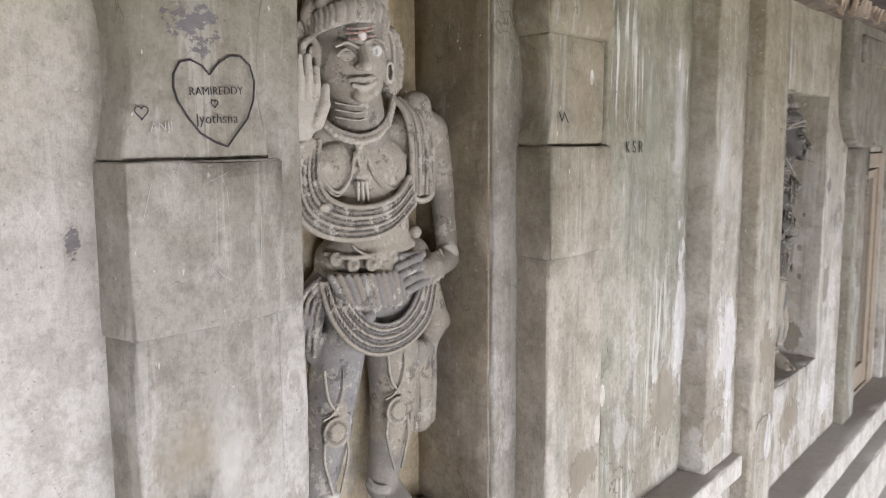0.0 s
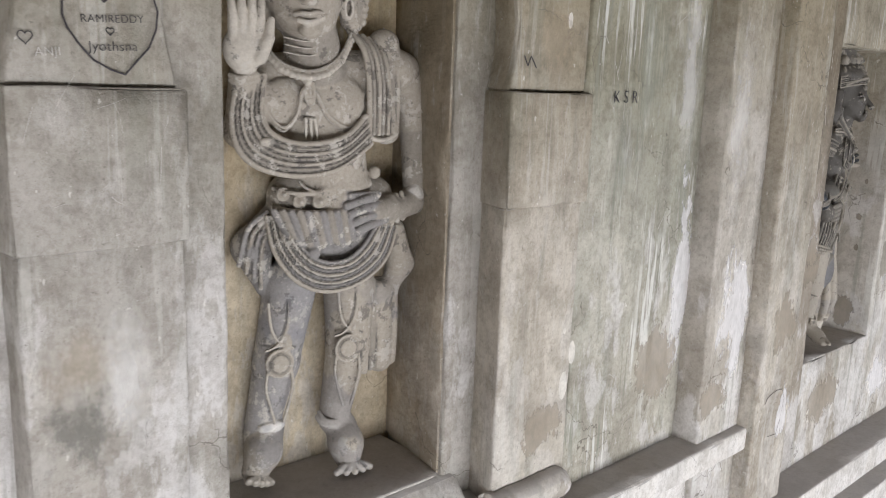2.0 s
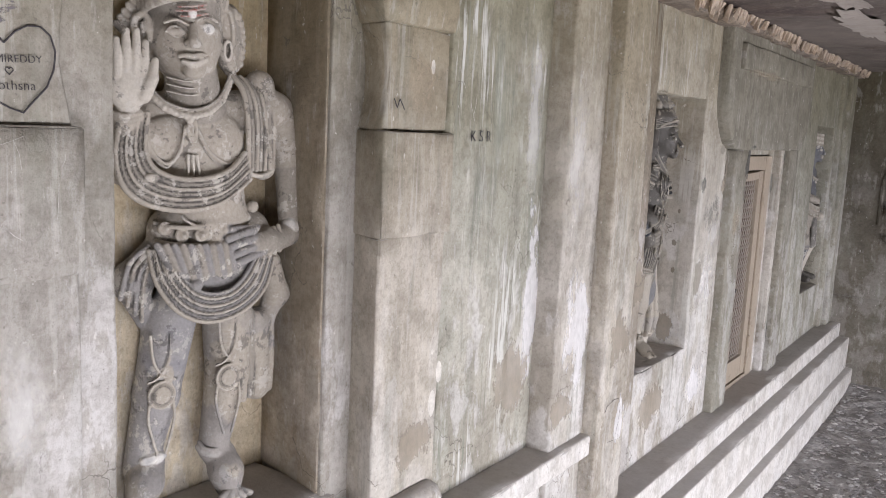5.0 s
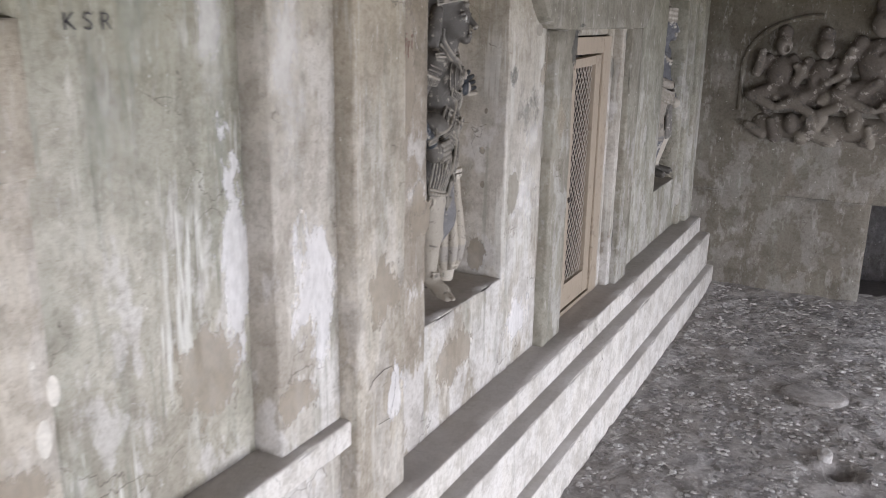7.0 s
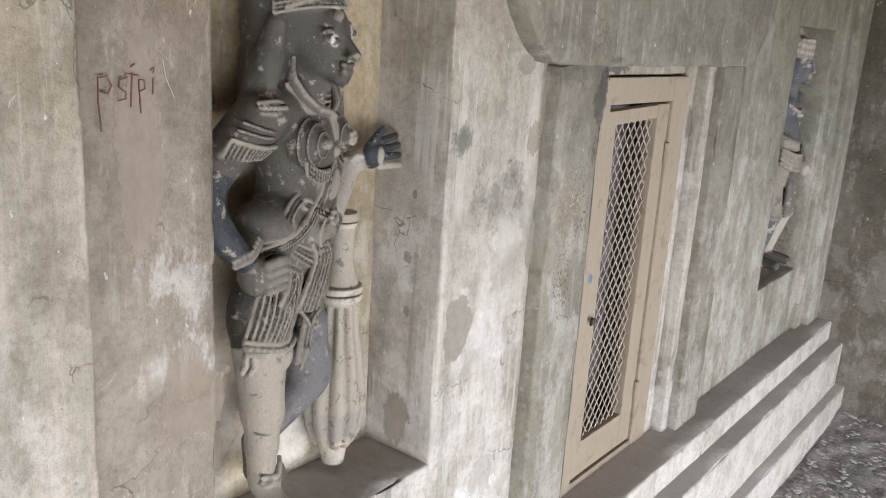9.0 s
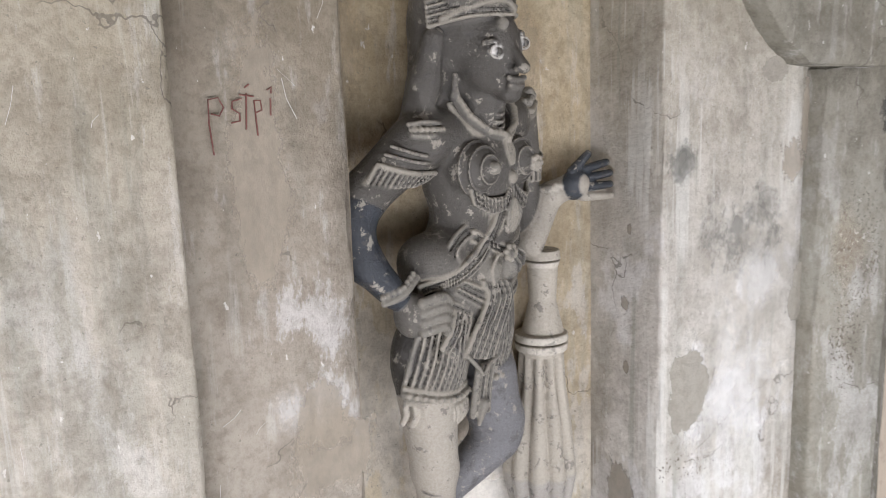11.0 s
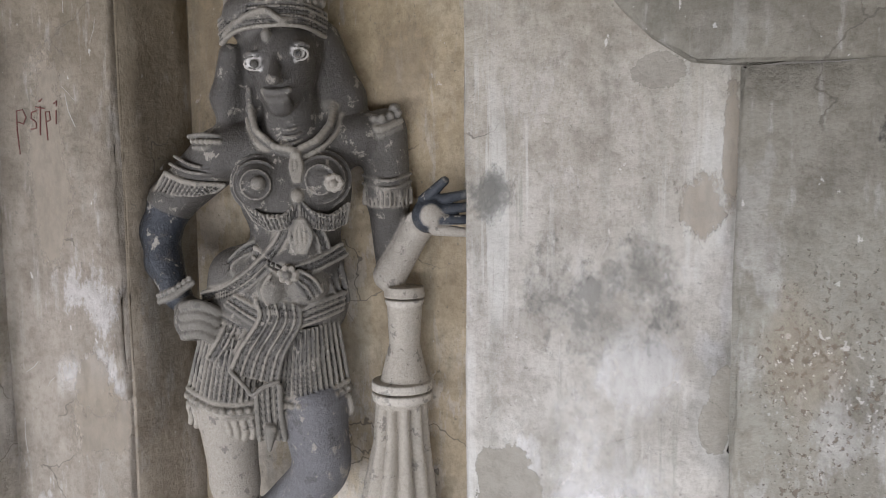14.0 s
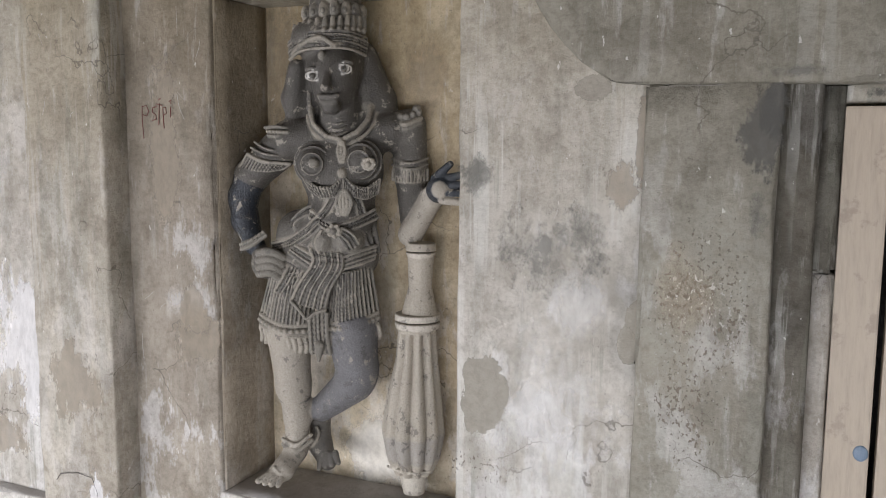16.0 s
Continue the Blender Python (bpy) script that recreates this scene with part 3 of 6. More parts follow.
def painted_stone(name, worn, lo=0.54, hi=0.60, rough=0.62, scale=16, blue=0.0):
    m, nodes, links, bsdf = material(name)
    nt = m.node_tree
    pos, px, py, pz = place_of(nt)
    at = nt.nodes.new("ShaderNodeAttribute")
    at.attribute_name = "paint"
    n = noise_at(nt, pos, scale, 8, 0.72)
    f = noise_at(nt, pos, scale * 5, 6, 0.7, seed=4)
    big = noise_at(nt, pos, 5, 4, 0.6, seed=8)
    col = blend(nt, step_of(nt, f, 0.35, 0.7, 0.0, 0.35), at.outputs[0], (0.55, 0.53, 0.5), "MULTIPLY")
    old = noise_at(nt, pos, scale * 0.9, 7, 0.7, seed=15)
    col = blend(nt, step_of(nt, old, 0.575, 0.61, 0.0, 0.55), col, (0.075, 0.07, 0.066))
    # raised edges highlighted in colour from mesh convexity, apart from the noise wear
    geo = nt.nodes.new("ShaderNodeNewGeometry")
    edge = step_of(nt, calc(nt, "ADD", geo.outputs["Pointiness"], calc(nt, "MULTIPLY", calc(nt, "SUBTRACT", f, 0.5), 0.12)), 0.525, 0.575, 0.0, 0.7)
    wear_and_edges = calc(nt, "MAXIMUM", step_of(nt, n, lo, hi, 0.0, 0.8), edge)
    col = blend(nt, wear_and_edges, col, worn)
    col = blend(nt, calc(nt, "MULTIPLY", step_of(nt, big, 0.50, 0.56), calc(nt, "MULTIPLY", step_of(nt, pz, 1.36, 1.16), blue)), col, (0.17, 0.175, 0.205))
    nt.links.new(col, bsdf.inputs["Base Color"])
    gloss = step_of(nt, at.outputs["Fac"], 0.05, 0.09, 0.42, 1.0)
    nt.links.new(calc(nt, "MULTIPLY", gloss, step_of(nt, f, 0.3, 0.7, rough - 0.08, rough + 0.22)), bsdf.inputs["Roughness"])
    pits = noise_at(nt, pos, 190, 4, 0.7, seed=6)
    bump_of(nt, bsdf, calc(nt, "ADD", calc(nt, "ADD", n, f), calc(nt, "MULTIPLY", pits, 0.1)), 0.5, 0.007)
    return m


def arc(c, r_y, r_z, a0, a1, n=10, dx=0.0):
    """Points on an arc in the plane of the wall; dx bows the middle outwards."""
    out = []
    for i in range(n + 1):
        a = radians(a0 + (a1 - a0) * i / n)
        out.append((c[0] + dx * math.sin(math.pi * i / n), c[1] + r_y * math.cos(a), c[2] + r_z * math.sin(a)))
    return out


def along(a, b, n):
    return [tuple(Vector(a).lerp(Vector(b), i / n)) for i in range(n + 1)]


def upright_pleats(freq, amp):
    return lambda x, y, z: amp * np.sin(freq * y) + 0 * x + 0 * z


def face(clay, eye_a, eye_b, nose, mouth, chin, depth, skin, white, lip):
    """Eyes, brows, nose, lips and chin on a head already in the clay."""
    for e in (eye_a, eye_b):
        clay.blob((e[0] + 0.001, e[1], e[2]), (0.009, 0.0115, 0.0062), white, 0.0012)
        clay.blob((e[0] + 0.0095, e[1], e[2]), (0.003, 0.0045, 0.0045), (0.03, 0.03, 0.03), 0.001)
        b = [(e[0] - 0.001 - 30 * o * o, e[1] + o, e[2] + 0.014 - 14 * o * o) for o in (-0.014, -0.007, 0, 0.007, 0.014)]
        clay.cord(b, 0.003, skin, 0.003)
    top = ((eye_a[0] + eye_b[0]) / 2 + 0.004, (eye_a[1] + eye_b[1]) / 2, (eye_a[2] + eye_b[2]) / 2 + 0.006)
    clay.limb(top, nose, 0.006, 0.0095, skin, 0.006)
    for o in (-0.008, 0.008):
        clay.blob((nose[0] - 0.006, nose[1] + o, nose[2] - 0.002), (0.006, 0.005, 0.005), skin, 0.003)
    clay.cord([(mouth[0], mouth[1] + o, mouth[2] + 0.004 + 8 * o * o) for o in (-0.018, -0.009, 0, 0.009, 0.018)], 0.0042, lip, 0.002)
    clay.cord([(mouth[0] - 0.001, mouth[1] + o, mouth[2] - 0.005 + 8 * o * o) for o in (-0.013, 0, 0.013)], 0.0048, lip, 0.002)
    clay.cord([(mouth[0] + 0.005, mouth[1] + o, mouth[2] + 8 * o * o) for o in (-0.017, 0, 0.017)], 0.0016, None, 0.001, True)
    clay.blob(chin, (0.016, 0.019, 0.014), skin, 0.012)


DARK, COAL, GREY, TAN = (0.088, 0.081, 0.071), (0.040, 0.046, 0.056), (0.20, 0.19, 0.175), (0.33, 0.30, 0.25)
BONE, WHITE, SLATE = (0.58, 0.54, 0.47), (0.74, 0.72, 0.68), (0.15, 0.155, 0.17)
C_TAN, C_GREY = (0.45, 0.41, 0.345), (0.37, 0.345, 0.31)
DIM, RED = (0.36, 0.33, 0.285), (0.30, 0.05, 0.03)
D_TAN, D_BONE, D_GREY, D_DIM, D_SLATE = (0.30, 0.275, 0.23), (0.40, 0.365, 0.31), (0.215, 0.20, 0.172), (0.125, 0.116, 0.102), (0.17, 0.168, 0.175)
# colour that darkens the grooves and gaps between folds
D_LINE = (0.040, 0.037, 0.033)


def spot(pts, f):
    """The point at the share f along a few points."""
    k = min(int(f * (len(pts) - 1)), len(pts) - 2)
    return tuple(Vector(pts[k]).lerp(Vector(pts[k + 1]), f * (len(pts) - 1) - k))


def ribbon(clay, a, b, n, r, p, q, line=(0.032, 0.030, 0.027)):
    """A band of n folds between two edges; the grooves cut between them are also coloured dark."""
    for i in range(n):
        f = i / max(n - 1, 1)
        pts = [Vector(u).lerp(Vector(v), f) for u, v in zip(a, b)]
        clay.cord([tuple(v - Vector((0.0015 * (i % 2), 0, 0))) for v in pts], r * (1.0 if i % 2 == 0 else 0.85), (p, q)[i % 2], 0.0008)
    # groove darkness is put into the colour as well as the cut
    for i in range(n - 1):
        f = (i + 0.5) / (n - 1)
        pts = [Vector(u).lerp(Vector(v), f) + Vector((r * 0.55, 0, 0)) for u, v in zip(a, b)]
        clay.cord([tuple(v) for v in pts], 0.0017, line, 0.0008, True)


def nudge(p, u, v):
    """A point moved along the wall and up, in steps of 1.2 mm."""
    return (p[0], p[1] + 0.0012 * u, p[2] + 0.0012 * v)


def comb(clay, a, b, n, r, p, q):
    """A row of n short pleats from one edge to another; the grooves cut between them are also coloured dark."""
    for i in range(n):
        clay.limb(spot(a, i / (n - 1)), spot(b, i / (n - 1)), r, r, (p, q)[i % 2], 0.0008)
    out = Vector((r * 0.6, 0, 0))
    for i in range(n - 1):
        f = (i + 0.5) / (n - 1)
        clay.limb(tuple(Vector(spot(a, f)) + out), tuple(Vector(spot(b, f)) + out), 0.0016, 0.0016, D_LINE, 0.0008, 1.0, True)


# the dark guardian leaning on a club, second niche; out of the wall, along it, up
def guardian_dark():
    c = Clay((-0.15, -0.31, 0.80), (0.17, 0.36, 1.93), 0.0022)
    # club with a capped neck, a double ring and a lobed body
    g0 = (0.022, 0.171, 1.071)
    lobes = lambda x, y, z: 0.0075 - 0.015 * np.abs(np.sin(5 * np.arctan2(y - g0[1], x - g0[0]) + 0.5)) ** 0.7 + 0 * z
    for a, b, ra, rb, p, w in (
        ((0.022, 0.180, 1.365), (0.022, 0.180, 1.381), 0.0317, 0.0294, C_TAN, None),
        ((0.022, 0.180, 1.353), (0.022, 0.180, 1.362), 0.0283, 0.0306, BONE, None),
        ((0.022, 0.179, 1.291), (0.022, 0.180, 1.355), 0.0238, 0.0272, C_TAN, None),
        ((0.022, 0.178, 1.235), (0.022, 0.179, 1.291), 0.0373, 0.0238, C_TAN, None),
        ((0.022, 0.174, 1.221), (0.022, 0.174, 1.235), 0.0475, 0.0464, BONE, None),
        ((0.022, 0.174, 1.204), (0.022, 0.174, 1.218), 0.0453, 0.0475, BONE, None),
        ((0.022, 0.173, 1.196), (0.022, 0.173, 1.205), 0.0385, 0.0407, C_TAN, None),
        ((0.022, 0.172, 1.136), (0.022, 0.173, 1.198), 0.0373, 0.0328, C_TAN, lobes),
        ((0.022, 0.168, 1.071), (0.022, 0.172, 1.136), 0.0487, 0.0373, C_TAN, lobes),
        ((0.022, 0.165, 0.981), (0.022, 0.168, 1.071), 0.0600, 0.0487, C_TAN, lobes),
        ((0.022, 0.165, 0.926), (0.022, 0.165, 0.981), 0.0498, 0.0600, C_GREY, lobes),
        ((0.022, 0.166, 0.892), (0.022, 0.165, 0.926), 0.0328, 0.0498, C_TAN, lobes),
        ((0.022, 0.167, 0.848), (0.022, 0.166, 0.895), 0.0226, 0.0306, BONE, None),
    ):
        c.drum(a, b, ra, rb, p, 0.0015, w)
    c.cord([(0.045, 0.115, 0.912), (0.062, 0.148, 0.908), (0.062, 0.182, 0.906), (0.050, 0.204, 0.907)], 0.003, BONE, 0.001)
    # standing leg and foot
    c.limb((0.004, -0.102, 1.191), (0.005, -0.093, 1.071), 0.0464, 0.0373, D_BONE)
    c.limb((0.005, -0.093, 1.071), (0.000, -0.086, 1.003), 0.0362, 0.0283, D_BONE)
    c.limb((0.000, -0.086, 1.003), (0.000, -0.088, 0.935), 0.0283, 0.0238, D_BONE)
    c.cord(arc((0.010, -0.090, 1.046), 0.0339, 0.0091, 190, 350, 10, 0.022), 0.0022, D_DIM, 0.001)
    c.cord([(0.018, -0.114, 0.954), (0.030, -0.082, 0.947), (0.018, -0.054, 0.965)], 0.0045, D_BONE, 0.001)
    c.cord([(0.018, -0.114, 0.944), (0.030, -0.080, 0.936), (0.018, -0.052, 0.953)], 0.0045, D_TAN, 0.001)
    c.limb((0.010, -0.090, 0.924), (0.045, -0.108, 0.897), 0.0249, 0.0215, D_BONE)
    c.limb((0.045, -0.108, 0.897), (0.065, -0.129, 0.887), 0.0226, 0.0158, D_BONE)
    c.cord([(0.065, -0.121, 0.909), (0.068, -0.107, 0.898), (0.055, -0.087, 0.893)], 0.004, D_BONE, 0.001)
    for q, e in (((0.072, -0.134, 0.894), (0.085, -0.150, 0.887)), ((0.072, -0.124, 0.892), (0.085, -0.136, 0.883)), ((0.070, -0.116, 0.889), (0.083, -0.123, 0.880)), ((0.068, -0.107, 0.887), (0.078, -0.110, 0.877))):
        c.limb(q, e, 0.0079, 0.0062, D_BONE, 0.001)
    # bent leg crossing behind, its foot turned down
    c.limb((0.006, 0.034, 1.194), (0.020, 0.047, 1.103), 0.0543, 0.0430, D_SLATE)
    c.blob((0.025, 0.051, 1.116), (0.040, 0.0407, 0.0475), D_SLATE, 0.01)
    c.limb((0.022, 0.039, 1.082), (-0.015, -0.034, 1.015), 0.0407, 0.0283, D_SLATE, 0.015)
    c.limb((-0.040, -0.046, 0.982), (-0.035, -0.045, 0.923), 0.0226, 0.0226, D_DIM)
    c.limb((-0.030, -0.043, 0.925), (-0.015, -0.026, 0.896), 0.0249, 0.0204, D_DIM)
    for i in range(4):
        q, e = Vector((-0.006, -0.038, 0.907)).lerp(Vector((-0.006, -0.007, 0.917)), i / 3), Vector((0.004, -0.040, 0.885)).lerp(Vector((0.000, 0.001, 0.898)), i / 3)
        c.limb(tuple(q), tuple(e), 0.0079, 0.0057, D_DIM, 0.001)
    c.cord([(-0.010, -0.056, 0.932), (-0.008, -0.043, 0.958), (-0.010, -0.048, 0.972)], 0.004, D_TAN, 0.001)
    # trunk: hips, waist, rib cage, shoulders
    c.blob((0.000, -0.020, 1.351), (0.068, 0.1109, 0.0747), D_DIM, 0.02)
    c.limb((0.000, 0.015, 1.392), (0.000, 0.016, 1.461), 0.0634, 0.0588, D_DIM, 0.02)
    c.blob((0.004, 0.011, 1.424), (0.070, 0.0747, 0.0656), DARK, 0.02)
    c.blob((-0.005, -0.071, 1.399), (0.058, 0.0520, 0.0453), D_DIM, 0.02)
    c.blob((0.004, 0.015, 1.529), (0.072, 0.0860, 0.0905), DARK, 0.02)
    c.limb((0.004, -0.088, 1.587), (-0.004, 0.114, 1.606), 0.0419, 0.0407, DARK, 0.02)
    for q, r in (((0.042, -0.030, 1.540), 0.0407), ((0.040, 0.063, 1.546), 0.0407)):
        c.blob(q, (0.042, r, r), DARK, 0.006)
        for f, dx in ((1.02, 0.012), (0.84, 0.026), (0.52, 0.038)):
            c.cord(arc((q[0] + dx, q[1], q[2]), r * f, r * f, 0, 360, 22), 0.0021, DARK, 0.001)
    c.blob((0.085, -0.025, 1.542), (0.010, 0.0102, 0.0102), D_GREY, 0.002)
    c.beads(arc((0.082, 0.083, 1.541), 0.0102, 0.0102, 0, 360, 10), 9, 0.0048, D_BONE)
    c.blob((0.084, 0.083, 1.541), (0.007, 0.0057, 0.0057), D_TAN, 0.001)
    # pleated band under the breasts
    for top, low, n in (([(0.060, -0.051, 1.511), (0.073, -0.024, 1.494), (0.078, 0.009, 1.494), (0.074, 0.031, 1.514)], [(0.056, -0.039, 1.488), (0.068, -0.015, 1.474), (0.074, 0.013, 1.477), (0.072, 0.028, 1.488)], 15),
                        ([(0.074, 0.032, 1.514), (0.076, 0.052, 1.497), (0.068, 0.076, 1.492), (0.050, 0.100, 1.509)], [(0.072, 0.034, 1.488), (0.072, 0.053, 1.477), (0.062, 0.075, 1.472), (0.046, 0.095, 1.482)], 15)):
        c.cord(top, 0.0032, D_TAN, 0.001)
        c.cord(low, 0.0024, D_GREY, 0.001)
        comb(c, top, low, n, 0.0036, D_TAN, D_GREY)
    # pendant, tassel and leaf drop
    for o in (-6, 0, 6):
        c.cord([nudge((0.067, 0.027, 1.581), o * 0.6, 0), nudge((0.073, 0.028, 1.564), o, 0), nudge((0.075, 0.029, 1.545), o * 0.4, 0)], 0.0036, D_TAN, 0.0008)
    c.blob((0.069, 0.028, 1.583), (0.008, 0.0079, 0.0068), D_TAN, 0.002)
    c.blob((0.075, 0.029, 1.523), (0.009, 0.0091, 0.0102), D_TAN, 0.002)
    for o in (-13, -6, 0, 6, 13):
        c.cord([nudge((0.074, 0.032, 1.488), o * 0.3, 0), nudge((0.076, 0.032, 1.466), o, 0), nudge((0.070, 0.031, 1.441), o * 0.5, 0)], 0.0034, (D_TAN, D_GREY)[o % 2], 0.0008)
    # crossed straps on the belly
    ribbon(c, [(0.066, 0.004, 1.476), (0.066, -0.010, 1.452), (0.062, -0.028, 1.431)], [(0.068, 0.019, 1.474), (0.068, 0.005, 1.448), (0.066, -0.011, 1.425)], 3, 0.0044, D_TAN, D_GREY)
    ribbon(c, [(0.052, -0.039, 1.446), (0.064, -0.016, 1.432), (0.072, 0.012, 1.419)], [(0.052, -0.041, 1.433), (0.064, -0.018, 1.418), (0.072, 0.005, 1.407)], 3, 0.0044, D_TAN, D_GREY)
    ribbon(c, [(0.062, 0.046, 1.476), (0.060, 0.055, 1.459), (0.056, 0.058, 1.438)], [(0.058, 0.059, 1.476), (0.055, 0.066, 1.458), (0.050, 0.070, 1.440)], 3, 0.004, D_GREY, D_DIM)
    ribbon(c, [(0.072, 0.021, 1.420), (0.066, 0.050, 1.428), (0.040, 0.087, 1.448)], [(0.072, 0.023, 1.407), (0.064, 0.055, 1.415), (0.034, 0.093, 1.432)], 3, 0.0042, D_GREY, D_DIM)
    # belly knot: two swollen lobes under a rosette
    c.blob((0.052, -0.014, 1.384), (0.030, 0.0238, 0.0283), D_GREY, 0.004, False, -20)
    c.blob((0.050, 0.038, 1.388), (0.030, 0.0306, 0.0283), D_GREY, 0.004, False, 25)
    ribbon(c, [(0.080, 0.029, 1.414), (0.080, 0.049, 1.403), (0.070, 0.060, 1.382)], [(0.080, 0.024, 1.395), (0.078, 0.035, 1.381), (0.072, 0.040, 1.369)], 4, 0.0034, D_GREY, D_DIM)
    c.cord([(0.078, -0.013, 1.409), (0.076, -0.026, 1.386), (0.074, -0.019, 1.364)], 0.003, D_TAN, 0.001)
    c.blob((0.080, 0.012, 1.409), (0.010, 0.0079, 0.0079), D_DIM, 0.002)
    c.beads(arc((0.082, 0.013, 1.409), 0.0113, 0.0113, 0, 330, 10), 7, 0.0051, D_TAN)
    # wraps round the hips
    ribbon(c, [(0.022, -0.127, 1.374), (0.050, -0.083, 1.389), (0.060, -0.051, 1.411), (0.062, -0.028, 1.431)], [(0.022, -0.123, 1.356), (0.052, -0.077, 1.374), (0.064, -0.042, 1.394), (0.066, -0.020, 1.415)], 4, 0.0048, D_TAN, D_GREY)
    ribbon(c, [(0.025, -0.110, 1.393), (0.035, -0.086, 1.419), (0.038, -0.064, 1.442), (0.040, -0.043, 1.454)], [(0.050, -0.071, 1.398), (0.048, -0.074, 1.418), (0.046, -0.060, 1.432), (0.046, -0.040, 1.441)], 3, 0.0042, D_GREY, D_DIM)
    ribbon(c, [(0.030, -0.128, 1.345), (0.050, -0.095, 1.348), (0.058, -0.066, 1.335)], [(0.028, -0.134, 1.329), (0.050, -0.100, 1.326), (0.056, -0.078, 1.316)], 3, 0.0042, D_GREY, D_TAN)
    ribbon(c, [(0.058, -0.070, 1.375), (0.066, -0.037, 1.358), (0.068, -0.021, 1.352)], [(0.055, -0.085, 1.361), (0.062, -0.058, 1.342), (0.064, -0.040, 1.331)], 4, 0.0044, D_TAN, D_GREY)
    ribbon(c, [(0.066, 0.026, 1.352), (0.058, 0.054, 1.363), (0.030, 0.088, 1.373)], [(0.066, 0.021, 1.328), (0.058, 0.053, 1.338), (0.030, 0.085, 1.348)], 4, 0.0048, D_GREY, D_TAN)
    ribbon(c, [(0.040, 0.062, 1.419), (0.042, 0.068, 1.391), (0.030, 0.079, 1.362)], [(0.020, 0.082, 1.417), (0.022, 0.089, 1.389), (0.015, 0.092, 1.360)], 3, 0.005, D_DIM, D_DIM)
    # skirt: two pleated sheaths with banded hems and a leaf fringe
    for tl, tr, bl, br, cl, n in (((0.020, -0.134, 1.302), (0.045, -0.029, 1.317), (0.008, -0.159, 1.220), (0.030, -0.047, 1.203), (-0.005, -0.104, 1.249), 15), ((0.050, 0.001, 1.316), (0.020, 0.076, 1.328), (0.034, -0.016, 1.211), (0.006, 0.090, 1.228), (-0.008, 0.032, 1.260), 15)):
        # near-black core under the pleats, so the gaps stay dark in colour
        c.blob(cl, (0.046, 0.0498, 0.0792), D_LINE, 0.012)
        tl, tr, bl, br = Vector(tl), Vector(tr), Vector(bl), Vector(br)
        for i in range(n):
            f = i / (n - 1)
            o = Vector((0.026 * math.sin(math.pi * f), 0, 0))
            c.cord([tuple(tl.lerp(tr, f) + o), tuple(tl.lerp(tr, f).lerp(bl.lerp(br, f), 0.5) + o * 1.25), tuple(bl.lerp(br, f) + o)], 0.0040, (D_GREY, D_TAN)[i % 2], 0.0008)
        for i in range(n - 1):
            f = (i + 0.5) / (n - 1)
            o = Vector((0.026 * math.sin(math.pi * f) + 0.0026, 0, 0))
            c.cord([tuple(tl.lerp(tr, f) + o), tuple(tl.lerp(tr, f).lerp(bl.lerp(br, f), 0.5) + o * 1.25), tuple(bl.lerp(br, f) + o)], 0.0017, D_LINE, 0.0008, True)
        up = Vector((0, 0, 0.0011))
        hem = [tuple(bl.lerp(br, i / 12) + Vector((0.004 + 0.022 * math.sin(math.pi * i / 12), 0, -0.0068 * math.sin(math.pi * i / 12)))) for i in range(13)]
        for dz, r, p in ((4, 0.0042, D_TAN), (-17, 0.0042, D_TAN), (-6, 0.007, D_GREY)):
            c.cord([tuple(Vector(q) + up * dz) for q in hem], r, p, 0.001)
        c.beads([tuple(Vector(q) + up * -6 + Vector((0.007, 0, 0))) for q in hem], 11, 0.0050, D_TAN)
        for i in range(11):
            q = Vector(spot(hem, i / 10)) + up * -22
            c.cord([tuple(q), tuple(q + up * -14 + Vector((-0.002, 0.0034, 0))), tuple(q + up * -26 + Vector((-0.008, 0, 0)))], 0.005, D_BONE, 0.001)
    # fan of folds from the knot, its tail, and the small fan by the hand
    ribbon(c, [(0.067, -0.036, 1.369), (0.071, -0.031, 1.343), (0.069, -0.062, 1.295), (0.063, -0.078, 1.262)], [(0.067, 0.024, 1.359), (0.073, 0.025, 1.333), (0.073, -0.000, 1.288), (0.065, -0.012, 1.245)], 10, 0.0050, D_TAN, D_GREY)
    c.cord([(0.069, -0.078, 1.262), (0.071, -0.058, 1.241), (0.071, -0.047, 1.228), (0.071, -0.029, 1.240), (0.069, -0.009, 1.246)], 0.0035, D_GREY, 0.001)
    ribbon(c, [(0.051, -0.086, 1.331), (0.055, -0.099, 1.306), (0.051, -0.115, 1.282)], [(0.055, -0.056, 1.327), (0.059, -0.069, 1.300), (0.055, -0.089, 1.272)], 5, 0.0050, D_TAN, D_GREY)
    ribbon(c, [(0.059, -0.043, 1.233), (0.051, -0.043, 1.191), (0.044, -0.043, 1.152)], [(0.059, -0.009, 1.237), (0.051, -0.010, 1.194), (0.044, -0.006, 1.151)], 5, 0.0055, D_GREY, D_TAN)
    c.limb((0.052, -0.025, 1.169), (0.045, -0.029, 1.134), 0.0102, 0.0034, D_GREY, 0.002)
    # near arm, hand on the hip
    c.limb((-0.005, -0.105, 1.578), (-0.030, -0.183, 1.513), 0.0419, 0.0351, DARK)
    c.limb((-0.030, -0.183, 1.513), (-0.035, -0.205, 1.466), 0.0339, 0.0306, COAL)
    c.limb((-0.035, -0.205, 1.466), (-0.020, -0.197, 1.417), 0.0306, 0.0272, COAL)
    c.limb((-0.020, -0.197, 1.417), (0.010, -0.168, 1.368), 0.0272, 0.0215, COAL)
    c.cord([(0.015, -0.195, 1.361), (0.030, -0.169, 1.372), (0.028, -0.141, 1.391)], 0.005, D_GREY, 0.001)
